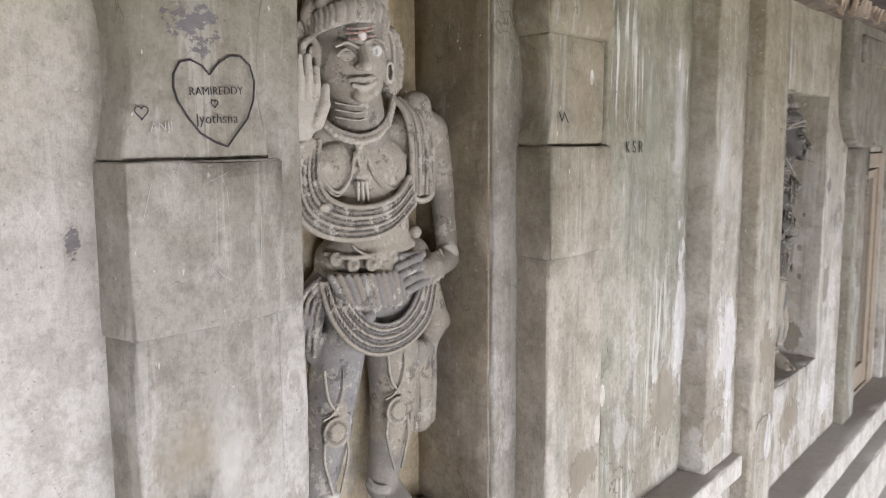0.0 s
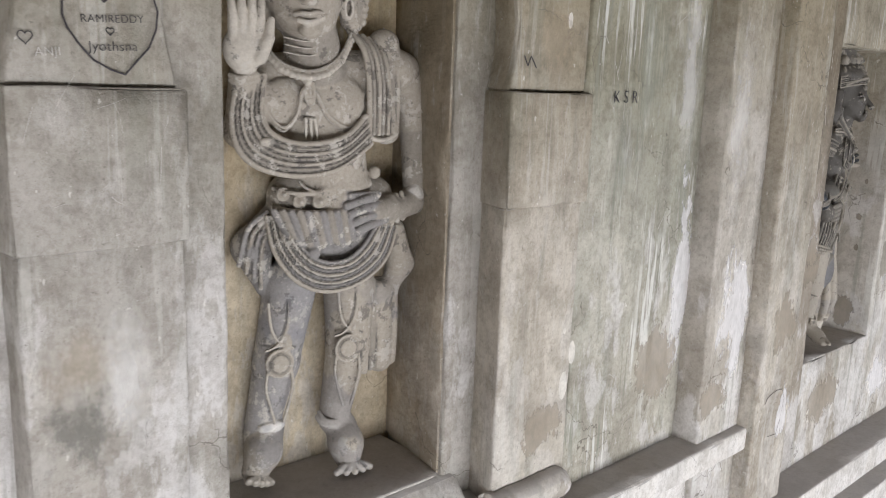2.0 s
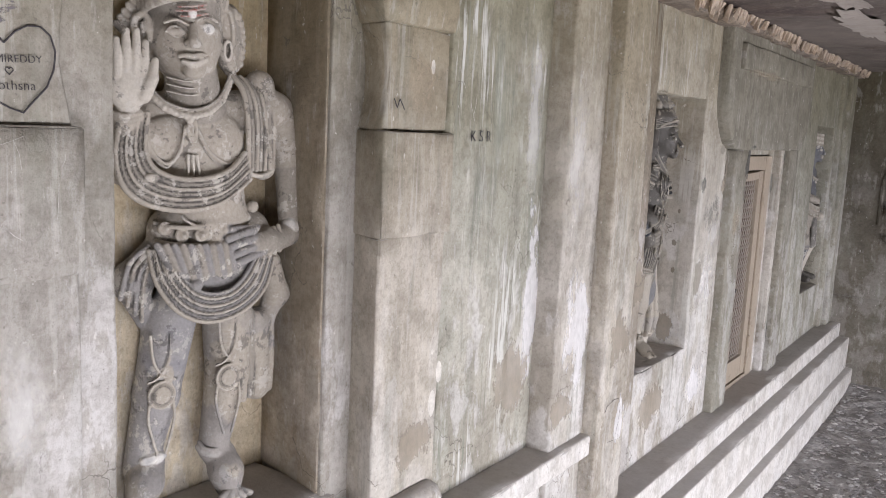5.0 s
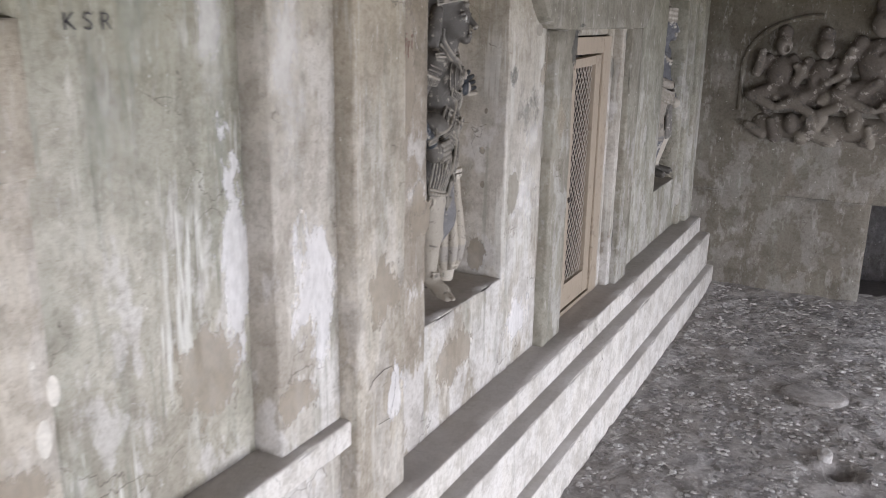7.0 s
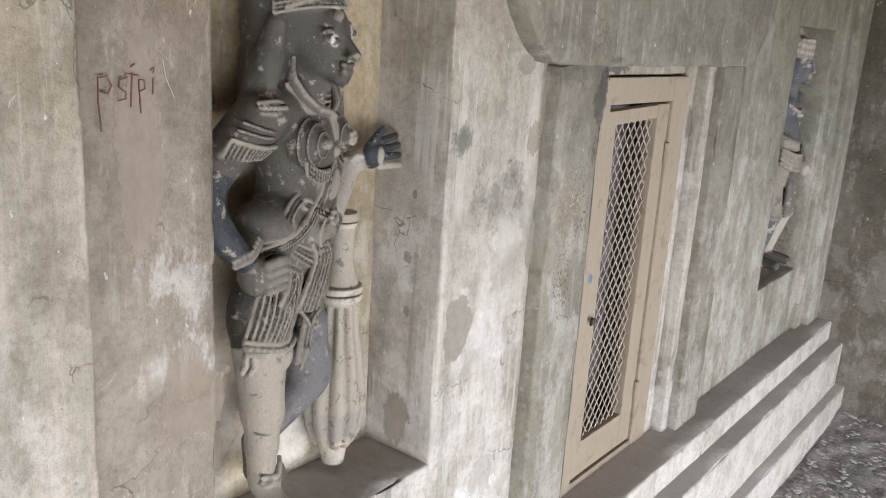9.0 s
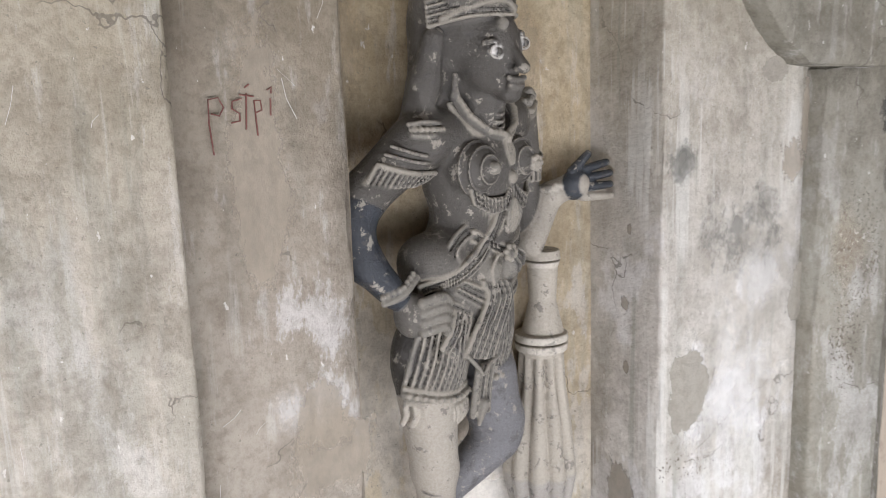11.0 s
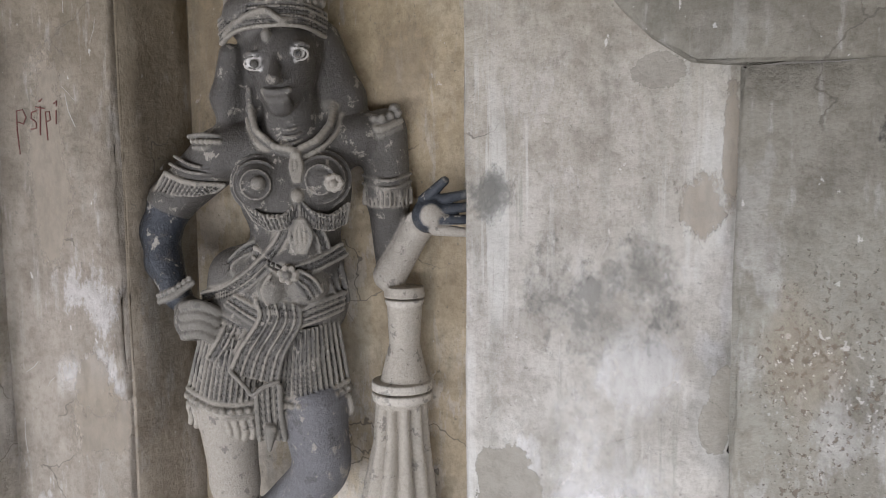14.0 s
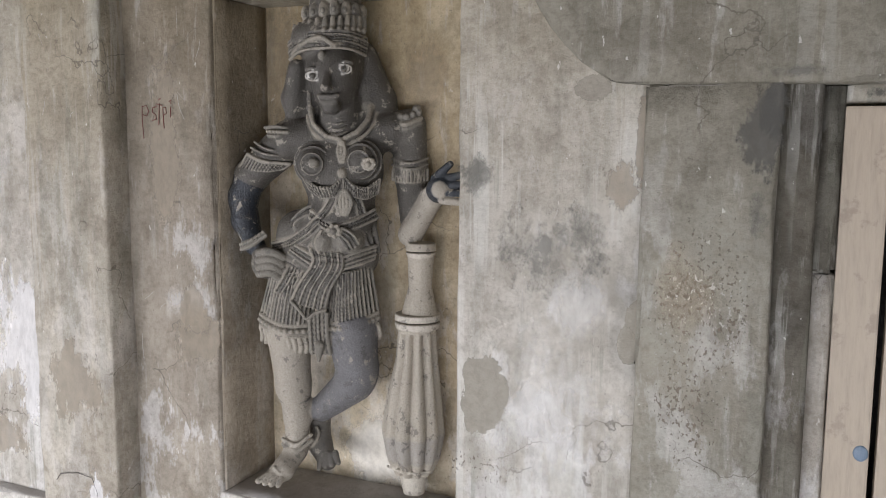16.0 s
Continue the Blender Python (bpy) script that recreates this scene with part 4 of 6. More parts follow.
    c.beads([(0.014, -0.197, 1.370), (0.030, -0.171, 1.381), (0.026, -0.146, 1.398)], 8, 0.0045, D_GREY)
    ribbon(c, [(0.022, -0.138, 1.611), (0.035, -0.112, 1.613), (0.035, -0.087, 1.609)], [(0.024, -0.131, 1.596), (0.038, -0.107, 1.594), (0.036, -0.085, 1.596)], 3, 0.004, D_GREY, D_TAN)
    for i in range(7):
        c.blob(spot([(0.028, -0.132, 1.604), (0.040, -0.108, 1.603), (0.040, -0.088, 1.602)], i / 6), (0.006, 0.0040, 0.0045), D_TAN, 0.001)
    for a, b, r in (((0.012, -0.164, 1.582), (0.030, -0.087, 1.563), 0.0028), ((0.008, -0.173, 1.571), (0.028, -0.088, 1.554), 0.0028), ((0.002, -0.182, 1.557), (0.024, -0.089, 1.538), 0.0042)):
        m = Vector(a).lerp(Vector(b), 0.45) + Vector((0.016, 0, -0.0057))
        c.cord([a, tuple(m), b], r, (DARK, D_TAN)[r > 0.004], 0.001)
    cuff = [(0.000, -0.185, 1.553), (0.018, -0.155, 1.540), (0.028, -0.120, 1.536), (0.022, -0.089, 1.538)]
    cuff_low = [(-0.006, -0.199, 1.532), (0.014, -0.165, 1.526), (0.022, -0.133, 1.524), (0.018, -0.104, 1.529)]
    comb(c, cuff, cuff_low, 15, 0.0042, D_TAN, D_GREY)
    c.blob((0.022, -0.147, 1.335), (0.030, 0.0249, 0.0339), D_DIM, 0.008)
    for i in range(4):
        c.cord([tuple(Vector((0.048, -0.150, 1.358)) + Vector((0, 0, -0.0147 * i))), tuple(Vector((0.060, -0.122, 1.363)) + Vector((0, 0, -0.0147 * i))), tuple(Vector((0.052, -0.099, 1.350)) + Vector((0, -0.0023 * i, -0.0141 * i)))], 0.0079, D_GREY, 0.0008)
    # far arm: sleeve, elbow on the club, bracelets, open hand
    c.limb((-0.010, 0.152, 1.617), (-0.005, 0.156, 1.524), 0.0351, 0.0351, D_DIM)
    c.limb((-0.005, 0.156, 1.524), (-0.005, 0.162, 1.410), 0.0328, 0.0260, DARK)
    for y, r, p in ((0, 0.0050, D_TAN), (8, 0.0040, D_GREY)):
        c.cord([nudge((0.000, 0.117, 1.628), 0, -y), nudge((0.026, 0.145, 1.619), 0, -y), nudge((0.012, 0.178, 1.632), 0, -y)], r, p, 0.001)
    c.beads([(0.000, 0.119, 1.639), (0.024, 0.145, 1.633), (0.010, 0.174, 1.644)], 6, 0.0068, D_GREY)
    c.blob((0.004, 0.169, 1.650), (0.012, 0.0091, 0.0091), D_GREY, 0.003)
    for y in (282, 292):
        c.cord([nudge((0.004, 0.119, 1.550), 0, 282 - y), nudge((0.036, 0.158, 1.542), 0, 282 - y), nudge((0.006, 0.192, 1.552), 0, 282 - y)], 0.0028, D_GREY, 0.001)
    comb(c, [(0.006, 0.122, 1.527), (0.034, 0.157, 1.524), (0.006, 0.191, 1.528)], [(0.006, 0.121, 1.508), (0.034, 0.157, 1.505), (0.006, 0.191, 1.509)], 12, 0.0042, D_BONE, D_TAN)
    c.limb((0.012, 0.158, 1.397), (0.022, 0.200, 1.468), 0.0260, 0.0226, D_BONE, 0.006)
    wrist, hand = Vector((0.012, 0.199, 1.470)), Vector((0.063, 0.222, 1.492))
    c.limb(tuple(wrist), tuple(hand), 0.0204, 0.0226, D_BONE)
    way = (hand - wrist).normalized()
    for f in (0.0, 0.011, 0.022):
        q = wrist + way * f
        side = Vector((0.3, -way.z, way.y)).normalized()
        c.cord([tuple(q + side * (0.0226 * math.cos(a)) + Vector((1, 0, 0)) * (0.0226 * math.sin(a))) for a in (0, 0.5, 1, 1.57, 2.1, 2.6, 3.14)], 0.0042, BONE, 0.0008)
    c.blob(tuple(hand), (0.020, 0.028, 0.027), COAL, 0.006)
    for i in range(4):
        o = Vector((0.004 * i, 0.006, 0.021 - 0.014 * i))
        tip = hand + o + Vector((0.022, 0.062 - 0.005 * abs(i - 1), 0.012 - 0.005 * i))
        c.limb(tuple(hand + o), tuple(tip), 0.0088, 0.0066, COAL if i < 3 else D_BONE, 0.0008)
    c.limb(tuple(hand + Vector((0.0, -0.010, 0.022))), tuple(hand + Vector((0.012, 0.020, 0.050))), 0.0095, 0.007, COAL, 0.002)
    # neck, hair, head
    c.limb((0.015, 0.015, 1.596), (0.035, 0.016, 1.662), 0.0407, 0.0373, DARK)
    for y in (200, 210, 219, 227):
        c.cord([nudge((0.038, -0.016, 1.640), 0, 200 - y), nudge((0.065, 0.018, 1.630), 0, 200 - y), nudge((0.043, 0.047, 1.644), 0, 200 - y)], 0.0026, D_DIM, 0.001)
    collar = [(0.026, -0.043, 1.645), (0.043, -0.033, 1.616), (0.057, -0.005, 1.593), (0.063, 0.027, 1.586), (0.057, 0.058, 1.602), (0.041, 0.075, 1.625), (0.021, 0.079, 1.649)]
    c.cord(collar, 0.0060, D_DIM, 0.001)
    c.cord([tuple(Vector(q) + Vector((-0.004, ((0.000, 0.012, 1.641)[1] - q[1]) * -0.14, -0.0091))) for q in collar], 0.0036, D_TAN, 0.001)
    c.beads([tuple(Vector(q) + Vector((0.005, 0, 0.0023))) for q in collar], 26, 0.0052, D_TAN)
    c.limb((0.015, -0.074, 1.731), (0.005, -0.084, 1.669), 0.0170, 0.0226, DARK)
    c.limb((0.005, -0.084, 1.669), (0.010, -0.087, 1.601), 0.0226, 0.0057, DARK)
    c.limb((-0.010, -0.072, 1.669), (-0.020, -0.084, 1.613), 0.0249, 0.0226, DARK)
    c.limb((-0.010, 0.057, 1.753), (-0.020, 0.087, 1.667), 0.0317, 0.0362, DARK)
    c.limb((-0.020, 0.087, 1.667), (-0.020, 0.105, 1.606), 0.0362, 0.0272, DARK)
    c.limb((0.000, 0.075, 1.697), (0.000, 0.085, 1.625), 0.0181, 0.0204, DARK)
    c.limb((-0.020, -0.001, 1.759), (-0.035, -0.024, 1.608), 0.0588, 0.0453, DARK, 0.02)
    c.limb((-0.020, -0.001, 1.759), (-0.035, 0.052, 1.614), 0.0588, 0.0566, DARK, 0.02)
    c.blob((0.015, 0.007, 1.737), (0.062, 0.0588, 0.0656), DARK, 0.006)
    c.blob((0.045, 0.011, 1.713), (0.056, 0.0475, 0.0679), DARK, 0.006)
    c.blob((0.055, 0.007, 1.677), (0.044, 0.0339, 0.0317), DARK, 0.010)
    face(c, (0.087, -0.024, 1.710), (0.089, 0.037, 1.723), (0.117, 0.007, 1.686), (0.103, 0.008, 1.665), (0.088, 0.011, 1.649), 0.0, DARK, WHITE, D_DIM)
    for q in ((0.092, -0.023, 1.709), (0.094, 0.038, 1.722)):
        c.cord(arc(q, 0.0147, 0.0091, 0, 360, 16), 0.0018, WHITE, 0.0008)
        c.blob((q[0] + 0.004, q[1], q[2]), (0.004, 0.0062, 0.0062), (0.02, 0.02, 0.02), 0.0006)
    for a, b in (((0.030, -0.045, 1.678), (0.028, -0.045, 1.651)), ((0.018, 0.067, 1.690), (0.018, 0.068, 1.656))):
        c.limb(a, b, 0.0045, 0.0057, D_DIM, 0.002)
        c.blob(b, (0.008, 0.0068, 0.0079), D_GREY, 0.001)
    # crown: rolled bands, a row of knobs and an upper tier
    c.blob((0.010, -0.009, 1.786), (0.075, 0.0747, 0.0453), D_DIM, 0.01)
    ribbon(c, [(0.018, -0.086, 1.748), (0.066, -0.050, 1.760), (0.092, 0.001, 1.763), (0.076, 0.044, 1.763), (0.028, 0.069, 1.755)], [(0.018, -0.088, 1.781), (0.064, -0.050, 1.792), (0.088, 0.001, 1.795), (0.074, 0.044, 1.794), (0.028, 0.071, 1.787)], 6, 0.0040, D_TAN, D_GREY)
    c.cord([(0.035, -0.077, 1.757), (0.078, -0.036, 1.777), (0.094, -0.005, 1.782), (0.092, 0.020, 1.769), (0.040, 0.065, 1.784)], 0.0042, D_TAN, 0.001)
    c.blob((0.090, -0.006, 1.749), (0.010, 0.0079, 0.0091), D_GREY, 0.002)
    for i in range(12):
        q = Vector(spot([(0.030, -0.074, 1.788), (0.066, -0.039, 1.794), (0.086, 0.007, 1.797), (0.068, 0.043, 1.801), (0.030, 0.066, 1.802)], i / 11))
        c.blob(tuple(q), (0.010, 0.0057, 0.0068), D_TAN, 0.001)
        c.limb(tuple(q + Vector((-0.004, 0, 0.0091))), tuple(q + Vector((-0.007, 0, 0.0238))), 0.0062, 0.0045, (D_TAN, D_GREY)[i % 2], 0.001)
    c.limb((0.005, 0.004, 1.811), (0.000, 0.004, 1.860), 0.0588, 0.0498, D_DIM)
    for i in range(7):
        q = Vector(spot([(0.020, -0.051, 1.836), (0.050, -0.020, 1.838), (0.062, 0.015, 1.840), (0.045, 0.045, 1.840), (0.015, 0.060, 1.838)], i / 6))
        c.blob(tuple(q), (0.014, 0.0102, 0.0170), (D_TAN, D_GREY)[i % 2], 0.002)
        c.blob(tuple(q + Vector((0.012, 0, -0.0023))), (0.006, 0.0045, 0.0057), D_DIM, 0.001)
    for z in (8, 24, 40):
        c.cord([nudge((0.010, -0.041, 1.859), 0.2 * z, z), nudge((0.056, 0.014, 1.847), 0, z), nudge((0.008, 0.052, 1.859), -0.2 * z, z)], 0.006, D_TAN, 0.001)
    c.limb((0.000, 0.004, 1.860), (-0.005, 0.001, 1.926), 0.0475, 0.0249, D_DIM)
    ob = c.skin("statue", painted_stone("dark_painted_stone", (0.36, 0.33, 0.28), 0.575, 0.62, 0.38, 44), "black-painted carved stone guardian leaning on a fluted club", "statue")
    ob.matrix_world = pose(*DARK_AT, 0, 0, DARK_TURN)
    return ob


DARK_AT, DARK_TURN = (-0.968, 3.24, 0.0), 20.0
guardian_dark()


# the pale guardian with a raised hand, first niche; out of the wall, along it, up
def guardian_pale():
    c = Clay((-0.14, -0.36, 0.79), (0.20, 0.33, 2.17), 0.0025)
    # legs, knee discs with incised scrolls, feet
    c.limb((0.000, -0.068, 1.280), (0.000, -0.100, 1.109), 0.0576, 0.0488, L_SLATE)
    c.limb((0.000, -0.100, 1.109), (0.000, -0.139, 0.947), 0.0488, 0.0350, L_SLATE)
    c.limb((0.000, 0.071, 1.263), (0.005, 0.068, 1.128), 0.0588, 0.0488, L_STONE)
    c.limb((0.005, 0.068, 1.128), (0.000, 0.036, 0.951), 0.0488, 0.0338, L_STONE)
    for q, e in (((0.050, -0.111, 1.121), (0.052, -0.093, 1.230)), ((0.055, 0.044, 1.136), (0.055, 0.051, 1.237))):
        c.blob(q, (0.010, 0.0250, 0.0250), L_STONE, 0.003)
        c.cord(arc((q[0] + 0.002, q[1], q[2]), 0.0288, 0.0288, 0, 360, 22), 0.0034, L_STONE, 0.001)
        c.cord(arc((q[0] + 0.006, q[1], q[2]), 0.0225, 0.0225, 0, 360, 22), 0.0020, L_LINE, 0.001, True)
        for s in (-1, 1):
            c.cord([nudge(q, -26 * s, 26), nudge(q, -4 * s, 34), nudge(q, 14 * s, 62), nudge(q, 20 * s, 110)], 0.0034, L_STONE, 0.001)
            c.cord([nudge(q, 22 * s, -14), nudge(q, 24 * s, -50), nudge(q, 8 * s, -110)], 0.0034, L_STONE, 0.001)
            c.cord([nudge(q, 27 * s, -10), nudge(q, 29 * s, -50), nudge(q, 13 * s, -110)], 0.0018, L_LINE, 0.0008, True)
            c.cord([nudge(q, -30 * s, 26), nudge(q, -8 * s, 36), nudge(q, 9 * s, 64), nudge(q, 15 * s, 110)], 0.0018, L_LINE, 0.0008, True)
        c.blob(nudge(q, 14, 36), (0.008, 0.0100, 0.0200), L_STONE, 0.003)
    c.cord([(0.010, -0.005, 0.966), (0.026, -0.000, 0.957), (0.034, 0.020, 0.951), (0.010, 0.069, 0.947)], 0.0075, L_BONE, 0.001)
    c.cord([(0.010, -0.003, 0.977), (0.026, 0.001, 0.967), (0.034, 0.022, 0.961), (0.010, 0.069, 0.959)], 0.0050, L_STONE, 0.001)
    c.blob((0.038, -0.124, 0.978), (0.012, 0.0300, 0.0113), WHITE, 0.003)
    for ank, toe, l, r, p in (((0.005, -0.122, 0.961), (0.060, -0.161, 0.879), (0.070, -0.187, 0.877), (0.060, -0.133, 0.859), L_DIM), ((0.005, 0.055, 0.929), (0.065, 0.052, 0.870), (0.080, 0.011, 0.858), (0.070, 0.096, 0.851), L_STONE)):
        ank, toe, l, r = Vector(ank), Vector(toe), Vector(l), Vector(r)
        c.limb(tuple(ank), tuple(ank.lerp(toe, 0.5)), 0.0363, 0.0388, p)
        c.limb(tuple(ank.lerp(toe, 0.45)), tuple(toe + Vector((-0.02, 0, 0.004))), 0.0388, 0.0300, p)
        for i in range(5):
            e = l.lerp(r, i / 4) + Vector((0.010 * math.sin(math.pi * i / 4), 0, 0))
            c.limb(tuple(toe.lerp(e, 0.45)), tuple(e), 0.0100, 0.0081, L_BONE if p == L_STONE else p, 0.001)
            c.blob(tuple(e + Vector((0.004, 0, 0.004))), (0.004, 0.0050, 0.0038), L_BONE, 0.001)
    # cloth hanging beside the legs
    ribbon(c, [(0.030, 0.097, 1.266), (0.028, 0.100, 1.184), (0.022, 0.101, 1.065)], [(0.010, 0.178, 1.253), (0.008, 0.182, 1.167), (0.000, 0.183, 1.073)], 5, 0.0095, L_STONE, L_DIM, L_LINE)
    c.limb((0.000, 0.144, 1.241), (-0.010, 0.154, 1.075), 0.0350, 0.0300, L_STONE, 0.01)
    # skirt: nested swags, a row of tongues, flares at both sides
    c.blob((-0.005, 0.026, 1.387), (0.080, 0.1276, 0.1151), L_SKIRT, 0.02)
    ribbon(c, [(0.045, -0.135, 1.433), (0.068, -0.127, 1.367), (0.086, -0.089, 1.309), (0.092, -0.027, 1.281), (0.086, 0.053, 1.291), (0.066, 0.124, 1.331), (0.042, 0.163, 1.397)],
           [(0.070, -0.101, 1.435), (0.086, -0.090, 1.392), (0.096, -0.060, 1.356), (0.098, -0.021, 1.340), (0.096, 0.025, 1.344), (0.086, 0.066, 1.370), (0.066, 0.102, 1.405)], 8, 0.0064, L_STONE, L_SKIRT)
    for i in range(11):
        a = Vector((0.070, -0.129, 1.449)).lerp(Vector((0.088, 0.027, 1.442)), i / 10) + Vector((0.018 * math.sin(math.pi * i / 10), 0, 0))
        b = Vector((0.076, -0.098, 1.394)).lerp(Vector((0.090, 0.036, 1.386)), i / 10) + Vector((0.012 * math.sin(math.pi * i / 10), 0, -0.0175 * math.sin(math.pi * i / 10)))
        c.cord([tuple(a), tuple(a.lerp(b, 0.5) + Vector((0.004, -0.002, 0))), tuple(b)], 0.0078, (L_SKIRT, L_DIM)[i % 2], 0.0008)
    c.blob((0.096, -0.054, 1.364), (0.012, 0.0138, 0.0125), L_SKIRT, 0.003)
    c.blob((0.088, -0.016, 1.367), (0.02, 0.0225, 0.0150), None, 0.006, True)
    c.limb((0.000, -0.101, 1.425), (0.000, -0.152, 1.364), 0.0325, 0.0425, L_SKIRT, 0.012)
    c.limb((0.000, -0.152, 1.364), (-0.010, -0.126, 1.272), 0.0425, 0.0150, L_SKIRT, 0.01)
    ribbon(c, [(0.035, -0.133, 1.442), (0.036, -0.173, 1.408), (0.030, -0.190, 1.336)], [(0.045, -0.122, 1.418), (0.044, -0.146, 1.371), (0.020, -0.140, 1.280)], 4, 0.0055, L_SKIRT, L_DIM, L_LINE)
    c.limb((0.000, 0.181, 1.383), (-0.005, 0.202, 1.303), 0.0250, 0.0313, L_STONE, 0.012)
    c.limb((-0.005, 0.202, 1.303), (0.000, 0.172, 1.249), 0.0313, 0.0200, L_STONE, 0.012)
    # belt with rosettes
    c.limb((0.010, -0.069, 1.469), (0.000, 0.122, 1.461), 0.0526, 0.0475, L_DIM, 0.012)
    c.cord([(0.040, -0.120, 1.492), (0.072, -0.087, 1.485), (0.082, -0.026, 1.486), (0.055, 0.088, 1.498)], 0.0048, L_STONE, 0.001)
    c.cord([(0.045, -0.122, 1.454), (0.076, -0.088, 1.449), (0.088, -0.028, 1.445), (0.080, 0.046, 1.444)], 0.0048, L_STONE, 0.001)
    for q in ((0.056, -0.106, 1.482), (0.074, -0.077, 1.468), (0.084, -0.039, 1.468), (0.082, 0.013, 1.477)):
        c.blob(q, (0.010, 0.0150, 0.0150), L_STONE, 0.001)
        c.cord(arc((q[0] + 0.007, q[1], q[2]), 0.0106, 0.0106, 0, 360, 14), 0.0018, None, 0.0006, True)
        c.blob((q[0] + 0.010, q[1], q[2]), (0.005, 0.0050, 0.0050), L_STONE, 0.001)
    # trunk
    c.limb((0.000, 0.019, 1.479), (0.000, 0.003, 1.556), 0.0876, 0.0926, L_STONE, 0.02)
    c.blob((0.000, -0.010, 1.657), (0.078, 0.1101, 0.1001), L_STONE, 0.02)
    c.limb((-0.005, -0.110, 1.715), (-0.005, 0.176, 1.737), 0.0475, 0.0475, L_STONE, 0.02)
    c.blob((0.052, -0.101, 1.664), (0.024, 0.0500, 0.0500), L_STONE, 0.014)
    c.blob((0.052, 0.023, 1.667), (0.024, 0.0500, 0.0500), L_STONE, 0.014)
    for pts in ([(0.060, -0.153, 1.690), (0.070, -0.138, 1.640), (0.076, -0.111, 1.617), (0.082, -0.087, 1.641), (0.084, -0.075, 1.693)], [(0.084, -0.046, 1.687), (0.082, -0.018, 1.642), (0.074, 0.028, 1.618), (0.066, 0.056, 1.639), (0.058, 0.070, 1.687)]):
        c.cord(pts, 0.0034, L_STONE, 0.001)
        c.cord([tuple(Vector(p) + Vector((-0.002, 0, -0.0075))) for p in pts[:4]], 0.0024, L_DIM, 0.001)
    for o in (-8, 0, 8):
        c.cord([nudge((0.082, -0.059, 1.705), o * 0.6, 0), nudge((0.088, -0.062, 1.687), o, 0), nudge((0.086, -0.059, 1.665), o * 0.5, 0)], 0.0042, L_STONE, 0.0008)
        c.limb(nudge((0.082, -0.058, 1.634), o, 0), nudge((0.080, -0.053, 1.595), o * 1.3, 0), 0.0045, 0.0025, L_BONE, 0.001)
    c.blob((0.086, -0.066, 1.711), (0.008, 0.0100, 0.0100), L_BONE, 0.001)
    c.cord(arc((0.072, -0.021, 1.517), 0.0576, 0.0325, 195, 345, 12, 0.012), 0.003, L_STONE, 0.001)
    c.blob((0.045, 0.106, 1.520), (0.012, 0.0138, 0.0138), L_STONE, 0.002)
    # shawl looped over the chest, and hanging from the far shoulder
    c.limb((0.030, -0.160, 1.689), (0.045, -0.173, 1.610), 0.0350, 0.0375, L_STONE, 0.01)
    ribbon(c, [(0.060, -0.199, 1.700), (0.072, -0.214, 1.629), (0.086, -0.203, 1.572), (0.098, -0.160, 1.538), (0.104, -0.084, 1.525), (0.098, -0.001, 1.538), (0.070, 0.083, 1.584)],
           [(0.070, -0.149, 1.716), (0.078, -0.159, 1.652), (0.092, -0.146, 1.609), (0.100, -0.100, 1.588), (0.102, -0.038, 1.588), (0.092, 0.021, 1.604), (0.072, 0.069, 1.640)], 7, 0.0068, L_STONE, L_DIM)
    c.blob((0.098, -0.153, 1.591), (0.008, 0.0150, 0.0088), L_BONE, 0.002)
    c.limb((0.000, 0.144, 1.790), (0.020, 0.144, 1.608), 0.0350, 0.0300, L_STONE, 0.01)
    ribbon(c, [(0.030, 0.049, 1.812), (0.060, 0.067, 1.778), (0.070, 0.077, 1.712), (0.066, 0.082, 1.604)], [(0.000, 0.156, 1.791), (0.030, 0.157, 1.752), (0.036, 0.164, 1.688), (0.036, 0.160, 1.604)], 7, 0.0062, L_STONE, L_DIM, L_LINE)
    c.cord([(0.068, 0.078, 1.604), (0.068, 0.093, 1.593), (0.060, 0.120, 1.591), (0.042, 0.157, 1.602)], 0.0048, L_BONE, 0.001)
    # far arm bent across, hand on the belt
    c.limb((-0.015, 0.204, 1.743), (-0.010, 0.231, 1.606), 0.0338, 0.0313, L_STONE)
    c.limb((-0.010, 0.231, 1.606), (0.010, 0.226, 1.478), 0.0313, 0.0263, L_DIM)
    c.blob((0.030, 0.215, 1.464), (0.016, 0.0200, 0.0238), WHITE, 0.002)
    c.limb((0.012, 0.225, 1.450), (0.052, 0.144, 1.437), 0.0300, 0.0275, L_DIM)
    for f in (0.2, 0.45, 0.7):
        q = Vector((0.040, 0.187, 1.476)).lerp(Vector((0.072, 0.116, 1.464)), f)
        c.cord([tuple(q), tuple(q + Vector((0.012, -0.0025, -0.0275))), tuple(q + Vector((0.004, 0.0025, -0.0576)))], 0.0055, L_STONE, 0.001)
    c.limb((0.060, 0.135, 1.444), (0.078, 0.091, 1.441), 0.0275, 0.0250, L_DIM)
    for i in range(4):
        a, b = Vector((0.086, 0.088, 1.473)).lerp(Vector((0.082, 0.115, 1.422)), i / 3), Vector((0.098, 0.018, 1.458)).lerp(Vector((0.094, 0.047, 1.404)), i / 3)
        c.cord([tuple(a), tuple(a.lerp(b, 0.5) + Vector((0.008, 0, 0.0038))), tuple(b)], 0.0088, L_SKIRT, 0.0008)
    c.limb((0.080, 0.096, 1.477), (0.094, 0.026, 1.478), 0.0088, 0.0075, L_SKIRT, 0.001)
    # near arm raised, open palm
    c.limb((-0.005, -0.117, 1.709), (0.000, -0.171, 1.607), 0.0425, 0.0375, L_STONE)
